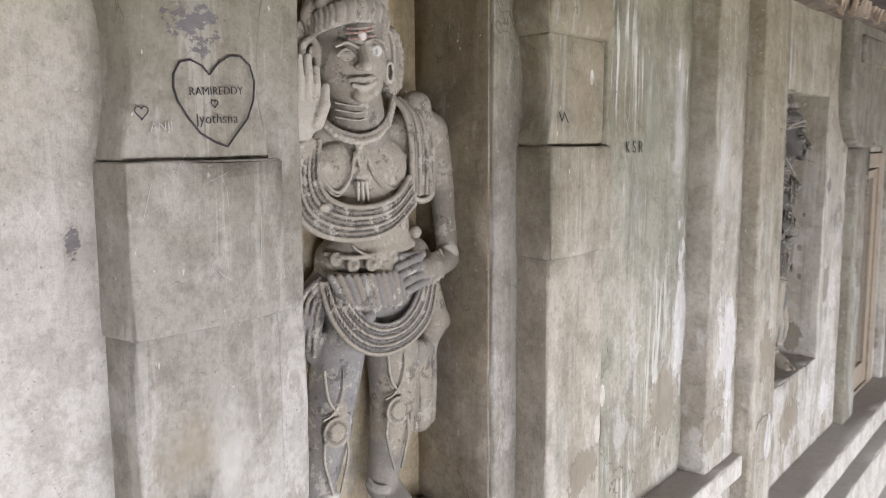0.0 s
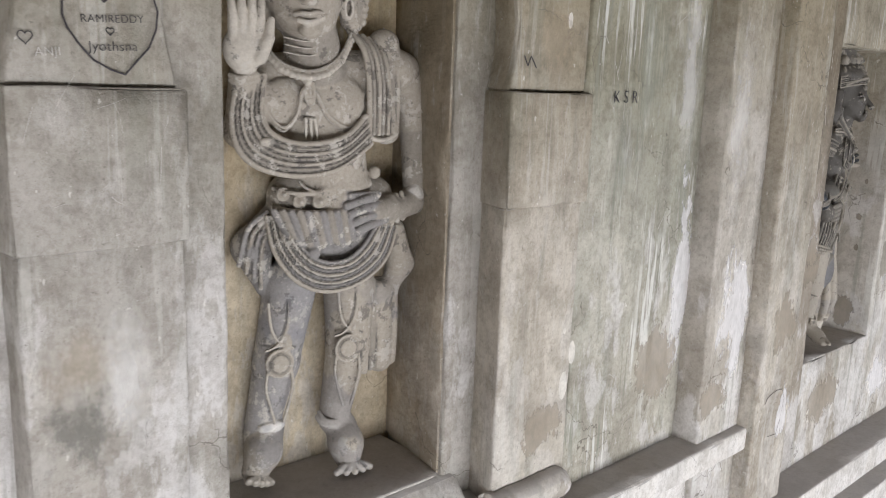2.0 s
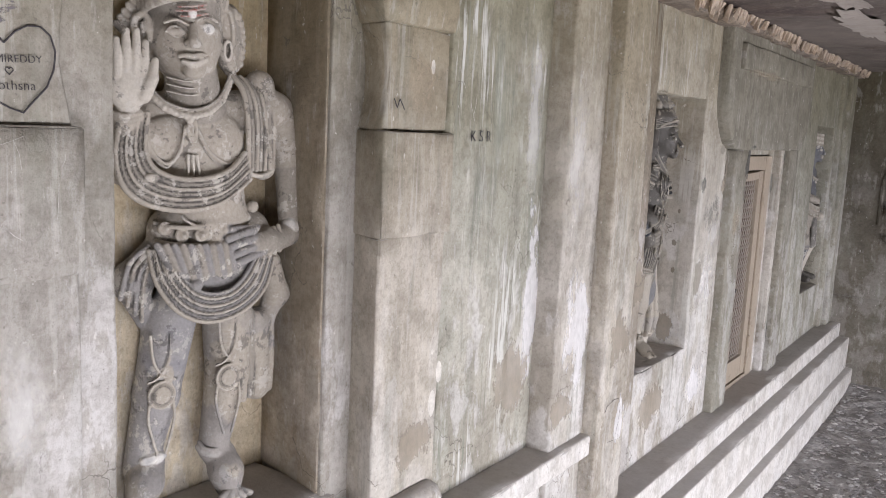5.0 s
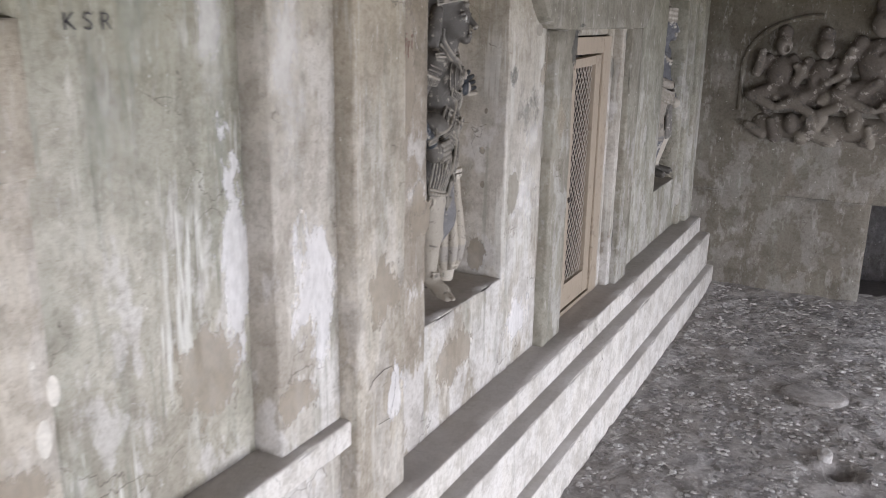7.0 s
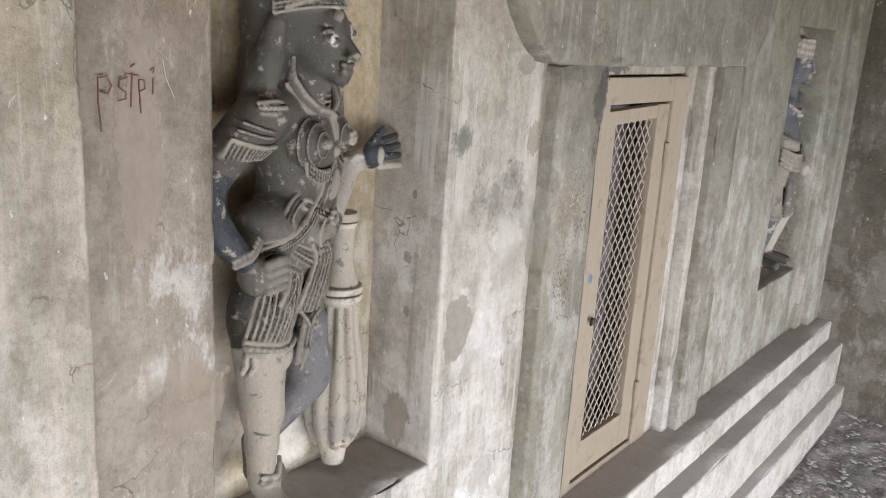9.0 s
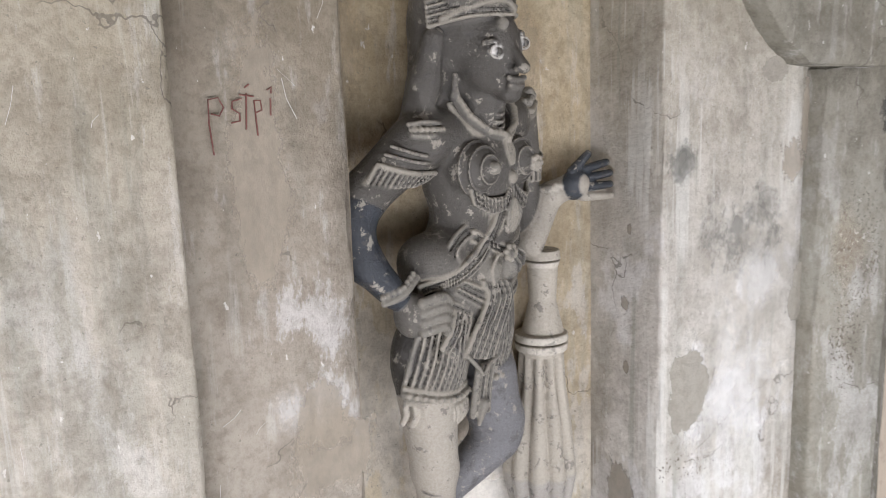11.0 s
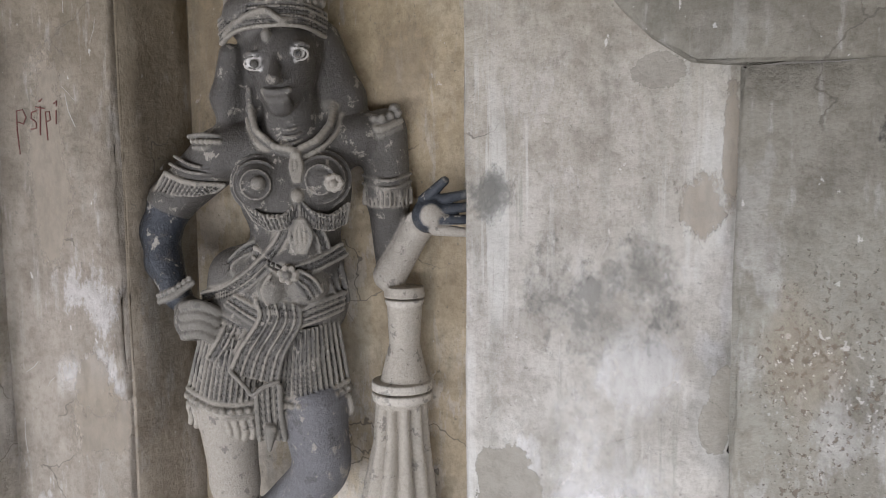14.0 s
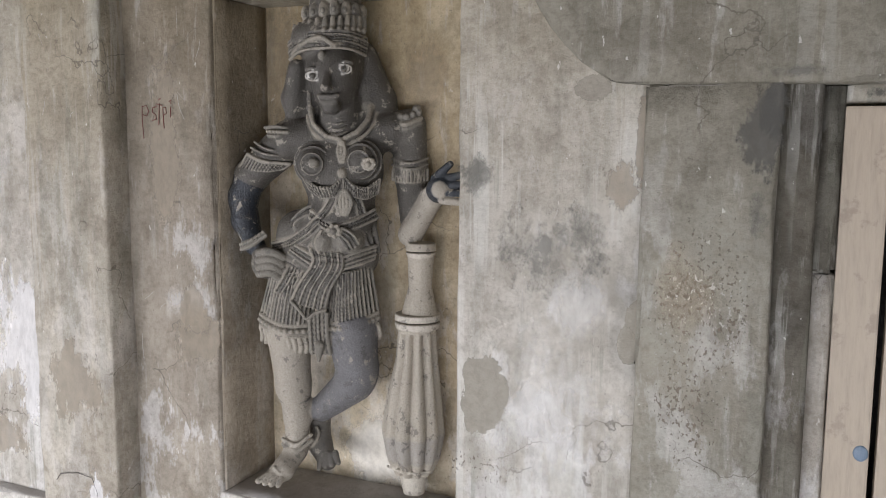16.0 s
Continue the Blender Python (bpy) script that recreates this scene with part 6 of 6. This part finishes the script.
def pit_material(name, colour, scale, lo):
    """Scattered pits or chips, thinning out towards the rim of their patch."""
    m, nodes, links, bsdf = material(name)
    nt = m.node_tree
    tc = nt.nodes.new("ShaderNodeTexCoord")
    ln = nt.nodes.new("ShaderNodeVectorMath")
    ln.operation = "LENGTH"
    nt.links.new(tc.outputs["Object"], ln.inputs[0])
    pos = place_of(nt)[0]
    n = noise_at(nt, pos, scale, 3, 0.6, (1, 1, 0.8), 5.0)
    w = noise_at(nt, pos, 12, 5, 0.7, seed=2.0)
    v = calc(nt, "ADD", n, calc(nt, "MULTIPLY", calc(nt, "SUBTRACT", w, 0.5), 0.35))
    v = calc(nt, "SUBTRACT", v, step_of(nt, ln.outputs["Value"], 0.5, 1.3, 0.0, 0.2))
    nt.links.new(step_of(nt, v, lo, lo + 0.04, 0.0, 0.8), bsdf.inputs["Alpha"])
    nt.links.new(blend(nt, w, colour, tuple(0.7 * q for q in colour)), bsdf.inputs["Base Color"])
    bsdf.inputs["Roughness"].default_value = 0.95
    bump_of(nt, bsdf, n, 0.6, -0.006)
    return m


ST_PITS = pit_material("pitted_plaster", (0.20, 0.165, 0.125), 150, 0.585)
ST_CHIPS = pit_material("chipped_plaster", (0.66, 0.63, 0.58), 170, 0.62)


import itertools

coats = itertools.count()


def stain(x, y, z, ry, rz, mat, label, facing="x"):
    """A thin coat on the wall at x, or on a jamb at y; the coat is a shallow dome."""
    verts, faces = [(0.0, 0.0, 0.0)], []
    rings, n = 3, 20
    for k in range(1, rings + 1):
        for i in range(n):
            a = 2 * math.pi * i / n
            f = 1.45 * k / rings
            verts.append((0.0, f * math.cos(a), f * math.sin(a)))
    for i in range(n):
        faces.append((0, 1 + i, 1 + (i + 1) % n))
        for k in range(rings - 1):
            a, b = 1 + k * n + i, 1 + k * n + (i + 1) % n
            faces.append((a, a + n, b + n, b))
    ob = from_lists("wall_stain", verts, faces, mat, True)
    turn = 0 if facing == "x" else -90
    lift = 0.0003 * (next(coats) % 9)
    ob.matrix_world = Matrix.LocRotScale((x + (lift if facing == "x" else 0), y - (0 if facing == "x" else lift), z), Euler((0, 0, radians(turn))), (1, ry, rz))
    ob.visible_shadow = False
    return tagged(ob, label, "stain", "", "structure")


stain(-0.9265, 2.277, 1.218, 0.062, 0.309, ST_WHITE, "white lime bloom on the streaked panel")
stain(-0.9265, 2.237, 1.753, 0.072, 0.360, ST_HAZE, "pale lime streaks on the streaked panel")
stain(-0.8485, 2.444, 1.103, 0.090, 0.239, ST_WHITE, "white lime bloom on the narrow pilaster")
stain(-0.8485, 2.368, 1.646, 0.100, 0.349, ST_HAZE, "pale bloom high on the narrow pilaster")
stain(-0.9265, 2.185, 0.992, 0.124, 0.144, ST_BROWN, "brown damp stain low on the panel")
stain(-0.9265, 2.373, 0.801, 0.062, 0.062, ST_BROWN, "brown damp stain at the panel's foot")
stain(-0.8485, 2.381, 0.862, 0.090, 0.070, ST_BROWN, "brown damp stain at the pilaster's foot")
stain(-0.9265, 2.057, 1.748, 0.113, 0.329, ST_GREEN, "green algae streaks on the panel")
stain(-0.9265, 1.966, 1.523, 0.082, 0.257, ST_GREEN, "green algae streaks beside the block")
stain(-0.7960, 2.665, 1.046, 0.090, 0.120, ST_BROWN, "brown damp stain on the tall pilaster")
stain(-0.7960, 2.720, 0.746, 0.060, 0.120, ST_WHITE, "lime bloom at the foot of the tall pilaster")
stain(-0.8615, 2.957, 1.166, 0.080, 0.090, ST_BROWN, "brown damp stain beside the niche")
stain(-0.8615, 2.884, 1.571, 0.050, 0.220, ST_BROWN, "darker brown patch on the narrow strip")
stain(-0.8615, 2.907, 1.241, 0.045, 0.055, ST_HAZE, "flaked white spot beside the niche")
stain(-0.8615, 2.951, 1.222, 0.050, 0.070, ST_BROWN, "brown damp stain below the spot")
stain(-0.8615, 3.593, 1.537, 0.030, 0.040, ST_GREY, "small grey mould spot")
stain(-0.8615, 3.748, 1.124, 0.140, 0.160, ST_HAZE, "pale lime wash low on the wall")
stain(-0.8615, 3.697, 0.636, 0.120, 0.100, ST_WHITE, "white bloom under the niche")
stain(-0.8615, 3.200, 0.668, 0.160, 0.100, ST_BROWN, "brown damp under the niche")
stain(-0.8610, 3.726, 1.401, 0.114, 0.086, ST_MOULD, "dark grey mould stain on the wall")
stain(-0.8605, 3.790, 1.423, 0.056, 0.068, ST_GREY, "grey mould stain fading into the wall")
stain(-0.8610, 3.598, 1.537, 0.038, 0.048, ST_MOULD, "small grey mould stain")
stain(-0.8600, 3.618, 1.128, 0.056, 0.094, ST_PATCH, "oval bare render patch with a hard edge")
stain(-0.8600, 3.802, 1.675, 0.037, 0.025, ST_PATCH, "flaked render under the shoulder")
stain(-0.8600, 3.887, 1.285, 0.024, 0.051, ST_PATCH, "flaked patch at the bay's edge")
stain(-0.8596, 3.871, 1.247, 0.024, 0.041, ST_PATCH, "flaked patch at the bay's edge")
stain(-0.8610, 3.854, 1.514, 0.037, 0.060, ST_BROWN, "brown damp beside the bay's edge")
stain(-0.8613, 3.721, 1.106, 0.196, 0.205, ST_HAZE, "white lime wash low on the wall")
stain(-0.8612, 3.792, 1.304, 0.090, 0.104, ST_HAZE, "white lime wash on the wall")
stain(-0.8606, 3.612, 0.990, 0.089, 0.039, ST_PITS, "pitted brown patch under the niche side")
# narrow brown coat that darkens the inner corner beside the bay
stain(-0.8606, 3.886, 1.592, 0.015, 0.116, ST_BROWN, "brown crease beside the door bay")
stain(-0.8215, 3.994, 1.330, 0.095, 0.175, ST_PITS, "pitted rough plaster beside the door")
stain(-0.8210, 3.977, 1.157, 0.069, 0.119, ST_PITS, "pitted rough plaster low beside the door")
stain(-0.8220, 3.995, 1.296, 0.105, 0.135, ST_CHIPS, "pale chips in the pitted plaster")
stain(-0.8225, 3.970, 1.345, 0.077, 0.114, ST_RUST, "ochre patch beside the door")
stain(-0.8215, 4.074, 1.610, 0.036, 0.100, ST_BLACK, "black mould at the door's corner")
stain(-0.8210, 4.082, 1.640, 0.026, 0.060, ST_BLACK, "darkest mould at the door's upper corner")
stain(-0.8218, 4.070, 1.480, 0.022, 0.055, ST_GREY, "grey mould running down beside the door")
stain(-0.8960, 4.270, 1.662, 0.090, 0.016, ST_BLACK, "black streak over the door frame")
stain(-0.8105, 4.120, 1.690, 0.050, 0.012, ST_GREY, "grey mould over the door's corner")
stain(-0.8405, 4.825, 1.638, 0.035, 0.050, ST_GREY, "black mould in the door reveal")
stain(-0.8805, 4.772, 1.487, 0.030, 0.100, ST_GREY, "grey streak down the door reveal")
stain(-0.8405, 4.822, 0.669, 0.020, 0.100, ST_GREY, "bare grey strip low in the reveal")
stain(-0.7890, 4.163, 2.013, 0.450, 0.035, ST_RUST, "ochre water stain under the ceiling")
stain(-0.9300, 1.789, 1.014, 0.018, 0.044, ST_PALE, "pale filler spot on the pilaster")
stain(-0.9300, 1.818, 1.094, 0.016, 0.036, ST_PALE, "pale filler spot on the pilaster")
stain(-0.9300, 1.785, 1.152, 0.007, 0.010, ST_PALE, "small pale filler spot")
stain(-0.9300, 1.734, 1.857, 0.010, 0.022, ST_PALE, "pale flake on the neck")
stain(-0.9300, 1.713, 0.930, 0.090, 0.070, ST_BROWN, "brown damp at the pilaster's foot")
stain(-0.9300, 1.689, 1.813, 0.100, 0.100, ST_RUST, "ochre tint on the pilaster's neck")
stain(-1.0310, 0.746, 1.882, 0.043, 0.036, ST_PURPLE, "violet ink blotch above the drawn heart")
stain(-1.0950, 0.579, 1.587, 0.015, 0.032, ST_PURPLE, "dark ink smear on the wall")
stain(-1.0235, 0.783, 1.221, 0.052, 0.146, ST_HAZE, "white bloom on the pilaster shaft")
stain(-1.0235, 0.709, 1.162, 0.094, 0.104, ST_GREY, "dark blotches on the pilaster shaft")
stain(-1.0235, 0.706, 1.267, 0.105, 0.084, ST_RUST, "brown tint on the pilaster shaft")
stain(-1.0505, 3.058, 1.745, 0.099, 0.298, ST_RUST, "ochre stain on the niche back")
stain(-1.0505, 3.402, 1.701, 0.070, 0.159, ST_RUST, "ochre stain beside the head")
stain(-1.0505, 3.337, 0.961, 0.099, 0.119, ST_HAZE, "white plaster low in the niche")
stain(-1.0490, 3.300, 0.905, 0.130, 0.105, ST_LOWPLASTER, "fresh white plaster filling low in the niche")
stain(-1.0505, 2.947, 1.055, 0.040, 0.249, ST_GREY, "dark coat along the edge of the niche back")
stain(-0.9500, 3.553, 1.277, 0.016, 0.026, ST_BROWN, "brown spot on the niche jamb", "y")
stain(-0.9390, 3.553, 1.410, 0.008, 0.013, ST_BROWN, "brown spot on the niche jamb", "y")
stain(-0.9460, 3.553, 1.161, 0.010, 0.016, ST_BROWN, "brown spot on the niche jamb", "y")
stain(-0.9620, 3.553, 0.909, 0.050, 0.080, ST_BROWN, "brown spot on the niche jamb", "y")


# ---- scrawls ----
def scrawl(points, width, mat, label):
    cu = bpy.data.curves.new("graffiti", "CURVE")
    cu.dimensions, cu.bevel_depth, cu.bevel_resolution = "3D", width, 1
    sp = cu.splines.new("POLY")
    sp.points.add(len(points) - 1)
    for p, q in zip(sp.points, points):
        p.co = (*q, 1)
    cu.materials.append(mat)
    return tagged(new("graffiti", cu), label, "graffiti")


def lettering(text, x, y, z, size, mat, label, lean=0.0):
    cu = bpy.data.curves.new("graffiti", "FONT")
    cu.body, cu.size, cu.extrude, cu.space_character, cu.offset = text, size, 0.0006, 1.05, -size * 0.018
    cu.materials.append(mat)
    ob = new("graffiti", cu)
    turn = Matrix(((0, 0, 1, 0), (1, 0, 0, 0), (0, 1, 0, 0), (0, 0, 0, 1)))
    ob.matrix_world = Matrix.Translation((x, y, z)) @ turn @ Matrix.Rotation(radians(lean), 4, "Z")
    return tagged(ob, label, "graffiti")


def heart(x, y, z, w, h, r, mat, label):
    pts = []
    for i in range(57):
        a = 2 * math.pi * i / 56
        u = 16 * math.sin(a) ** 3 / 16
        v = (13 * math.cos(a) - 5 * math.cos(2 * a) - 2 * math.cos(3 * a) - math.cos(4 * a)) / 17
        wob = noise.noise(Vector((u * 2.0, v * 2.0, 3.0))) * 0.03
        pts.append((x, y + (u + wob) * w / 2, z + (v + wob) * h / 2))
    return scrawl(pts, r, mat, label)


scrawl([(-1.0315, _y, _z) for _y, _z in ((0.769, 1.814), (0.757, 1.826), (0.738, 1.833), (0.720, 1.829), (0.709, 1.812), (0.708, 1.793), (0.714, 1.775), (0.730, 1.752), (0.750, 1.730), (0.775, 1.717), (0.797, 1.710),
    (0.815, 1.730), (0.836, 1.752), (0.848, 1.780), (0.851, 1.808), (0.843, 1.832), (0.827, 1.844), (0.806, 1.843), (0.786, 1.832), (0.769, 1.814))], 0.0015, INK, "large heart drawn in charcoal on the pilaster")
heart(-1.0310, 0.776, 1.773, 0.012, 0.013, 0.0008, INK, "small heart drawn inside the large one")
heart(-1.0310, 0.656, 1.758, 0.020, 0.022, 0.0008, INK, "small heart outline in charcoal")
lettering("RAMIREDDY", -1.0310, 0.733, 1.783, 0.0168, INK, "name in capitals inside the drawn heart", 3)
lettering("Jyothsna", -1.0310, 0.743, 1.743, 0.021, INK, "name in script inside the drawn heart", 2)
lettering("ANJI", -1.0310, 0.668, 1.732, 0.018, SCRATCH, "faint scratched word beside the heart", 4)
lettering("K S R", -0.9270, 1.906, 1.684, 0.042, INK, "initials on the streaked panel")
scrawl([(-0.928, 1.589, 1.776), (-0.928, 1.601, 1.756)], 0.0012, INK, "short charcoal strokes on the pilaster neck")
scrawl([(-0.928, 1.601, 1.756), (-0.928, 1.610, 1.776)], 0.0012, INK, "short charcoal strokes on the pilaster neck")
scrawl([(-0.928, 1.610, 1.776), (-0.928, 1.628, 1.753)], 0.0012, INK, "short charcoal strokes on the pilaster neck")
for _pts in (
    ((2.834, 1.588), (2.831, 1.626), (2.832, 1.655), (2.844, 1.657), (2.850, 1.645), (2.844, 1.635), (2.834, 1.638)),
    ((2.873, 1.655), (2.861, 1.652), (2.860, 1.643), (2.869, 1.637), (2.869, 1.628), (2.858, 1.626)),
    ((2.879, 1.661), (2.876, 1.617)), ((2.870, 1.660), (2.888, 1.657)), ((2.877, 1.668), (2.883, 1.672)),
    ((2.890, 1.609), (2.888, 1.652), (2.896, 1.652), (2.897, 1.640), (2.889, 1.637)),
    ((2.909, 1.654), (2.908, 1.633)), ((2.905, 1.664), (2.911, 1.668), (2.910, 1.660)),
):
    scrawl([(-0.8600, _y, _z) for _y, _z in _pts], 0.0011, RED_INK, "red-brown scrawled letter on the brown plaster strip")
scrawl([(-0.796, 2.597, 0.812), (-0.796, 2.611, 0.830), (-0.796, 2.665, 0.840), (-0.796, 2.707, 0.835), (-0.796, 2.721, 0.802), (-0.796, 2.715, 0.748), (-0.796, 2.692, 0.692), (-0.796, 2.636, 0.698)], 0.0007, INK, "thin pencil loop on the tall pilaster")

_rnd = random.Random(5)
for _x, _ya, _yb, _za, _zb, _n in ((-1.0160, 0.64, 0.87, 1.49, 1.67, 9), (-0.8620, 2.80, 2.99, 0.95, 1.8, 8), (-0.9285, 1.85, 2.29, 0.9, 1.9, 14), (-0.797, 2.58, 2.76, 0.7, 1.9, 6), (-0.865, 3.58, 3.86, 0.9, 1.8, 6)):
    for _i in range(_n):
        _y, _z, _a, _l = _rnd.uniform(_ya, _yb), _rnd.uniform(_za, _zb), _rnd.gauss(1.5, 0.5), _rnd.uniform(0.015, 0.06)
        scrawl([(_x, _y, _z), (_x, _y + 0.5 * _l * math.cos(_a) + _rnd.uniform(-0.004, 0.004), _z + 0.5 * _l * math.sin(_a)), (_x, _y + _l * math.cos(_a), _z + _l * math.sin(_a))], _rnd.uniform(0.0002, 0.00045), SCRATCH, "fine pale scratch in the plaster")["kind"] = "structure"

# ---- ledge roll, arch moulding, floor grit ----
def roll_moulding():
    verts, faces = [], []
    n, m = 16, 12
    for j in range(n + 1):
        y = 1.555 + (1.812 - 1.555) * j / n
        for i in range(m):
            a = 2 * math.pi * i / m
            end = math.sqrt(max(0.0, 1 - max(0.0, (j - n + 2) / 2.2) ** 2))
            p = Vector((-0.926 + 0.046 * end * math.cos(a), y, 0.776 + 0.036 * end * math.sin(a)))
            p += Vector((1, 0, 1)) * noise.noise(p * 30) * 0.003
            verts.append(p)
    for j in range(n):
        for i in range(m):
            a, b = j * m + i, j * m + (i + 1) % m
            faces.append((a, b, b + m, a + m))
    faces.append(tuple(n * m + i for i in range(m)))
    return tagged(from_lists("roll_moulding", verts, faces, PLASTER_PALE), "rounded plaster roll at the pilaster's foot", "moulding", "", "structure")


roll_moulding()
slabs("pilaster_base", PLASTER_STEP, [
    (BACK, -0.90, 1.52, 1.80, 0.70, 0.768),
    (BACK, -0.92, 0.3, 1.54, 0.55, 0.834, dict(shape=lambda p: Vector((p.x, p.y, p.z - max(0.0, p.x + 1.03) * 1.3 * (p.z > 0.6))), r=0.012)),
], "worn plaster footing sloping out below the first niche")


def arch_moulding():
    bm = bmesh.new()
    pts = [(-0.575, 6.545, 1.18)] + [(-0.575 + 0.42 * (1 - math.cos(radians(a))), 6.545, 1.45 + 0.30 * math.sin(radians(a))) for a in range(0, 91, 9)]
    for a, b in zip(pts[:-1], pts[1:]):
        rod(bm, a, b, 0.016, 8)
    return tagged(part("arch_moulding", bm, PLASTER_END), "raised plaster arch around the carved group", "moulding", "", "structure")


arch_moulding()


def grit(name, n, mat, lo, hi, seed, label):
    rnd = random.Random(seed)
    verts, faces = [], []
    for i in range(n):
        x = -0.6 + 2.2 * rnd.random() ** 1.3
        y = 1.8 + 4.7 * rnd.random()
        p = Vector((x, y, 0))
        z = noise.fractal(p * 2.2, 0.9, 2.0, 3) * 0.012 + noise.fractal(p * 14, 0.8, 2.1, 5) * 0.013 - 0.008 + 0.06 * max(0, y - 5.6) ** 2
        if (Vector((x, y)) - Vector((0.29, 4.37))).length < 0.09 or noise.fractal(p * 6 + Vector((seed, 0, 0)), 0.8, 2.0, 3) < -0.05:
            continue
        s, a = rnd.uniform(lo, hi), rnd.uniform(0, 6.28)
        tilt = rnd.uniform(-0.4, 0.4)
        k = len(verts)
        m = 5
        for h, f in ((-0.1, 1.0), (rnd.uniform(0.15, 0.45), rnd.uniform(0.5, 0.85))):
            for j in range(m):
                q = a + 6.283 * j / m
                r = s * f * rnd.uniform(0.7, 1.2)
                verts.append((x + r * math.cos(q), y + 0.7 * r * math.sin(q), z + h * s + tilt * r * math.cos(q) * 0.5))
        faces.append(tuple(k + m + j for j in range(m)))
        for j in range(m):
            faces.append((k + j, k + (j + 1) % m, k + m + (j + 1) % m, k + m + j))
    return tagged(from_lists(name, verts, faces, mat, False), label, "grit", "", "stuff")


GRIT_PALE = rock("pale_grit", (0.50, 0.49, 0.49), (0.66, 0.65, 0.65), (0.36, 0.35, 0.35), 40, 0.01)
GRIT_DARK = rock("dark_grit", (0.20, 0.19, 0.19), (0.32, 0.31, 0.31), (0.36, 0.35, 0.35), 40, 0.01)
grit("pale_chippings", 9000, GRIT_PALE, 0.004, 0.019, 3, "pale stone chippings strewn over the floor")
grit("dark_chippings", 7000, GRIT_DARK, 0.005, 0.022, 4, "dark stone chippings strewn over the floor")


def flat_stone(x, y, sx, sy, h, mat, label, seed):
    verts, faces = [], []
    m = 14
    for z, f in ((-0.02, 1.0), (h * 0.7, 1.0), (h, 0.88), (h, 0.4)):
        for j in range(m):
            a = 6.283 * j / m
            r = f * (1 + 0.22 * noise.noise(Vector((math.cos(a) + seed, math.sin(a), 0.0))))
            verts.append((x + sx * r * math.cos(a), y + sy * r * math.sin(a), z))
    for k in range(3):
        for j in range(m):
            a, b = k * m + j, k * m + (j + 1) % m
            faces.append((a, b, b + m, a + m))
    faces.append(tuple(3 * m + j for j in range(m)))
    return tagged(from_lists("flat_stone", verts, faces, mat), label, "stone")


flat_stone(0.13, 5.05, 0.15, 0.10, 0.014, FLOOR_ROCK, "flat worn stone set in the rocky floor", 1.0)
flat_stone(0.22, 4.46, 0.03, 0.05, 0.016, GRIT_PALE, "pale stone lump beside the floor hole", 3.0)


def ceiling_peel(x, y, sx, sy, seed):
    verts, faces = [(x, y, 2.212)], []
    m = 60
    for j in range(m):
        a = 6.283 * j / m
        r = 1 + 0.45 * noise.fractal(Vector((2.6 * math.cos(a) + seed, 2.6 * math.sin(a), seed)), 0.7, 2.1, 5)
        verts.append((x + sx * r * math.cos(a), y + sy * r * math.sin(a), 2.209))
    for j in range(m):
        faces.append((0, 1 + (j + 1) % m, 1 + j))
    return tagged(from_lists("ceiling_skin", verts, faces, PEEL, False), "pale skin of old plaster left on the ceiling", "ceiling", "", "structure")


_rnd = random.Random(9)
for _i in range(16):
    ceiling_peel(_rnd.uniform(-0.5, 0.6), 1.8 + _i * 0.28, _rnd.uniform(0.05, 0.16), _rnd.uniform(0.25, 0.6), _i * 3.7)
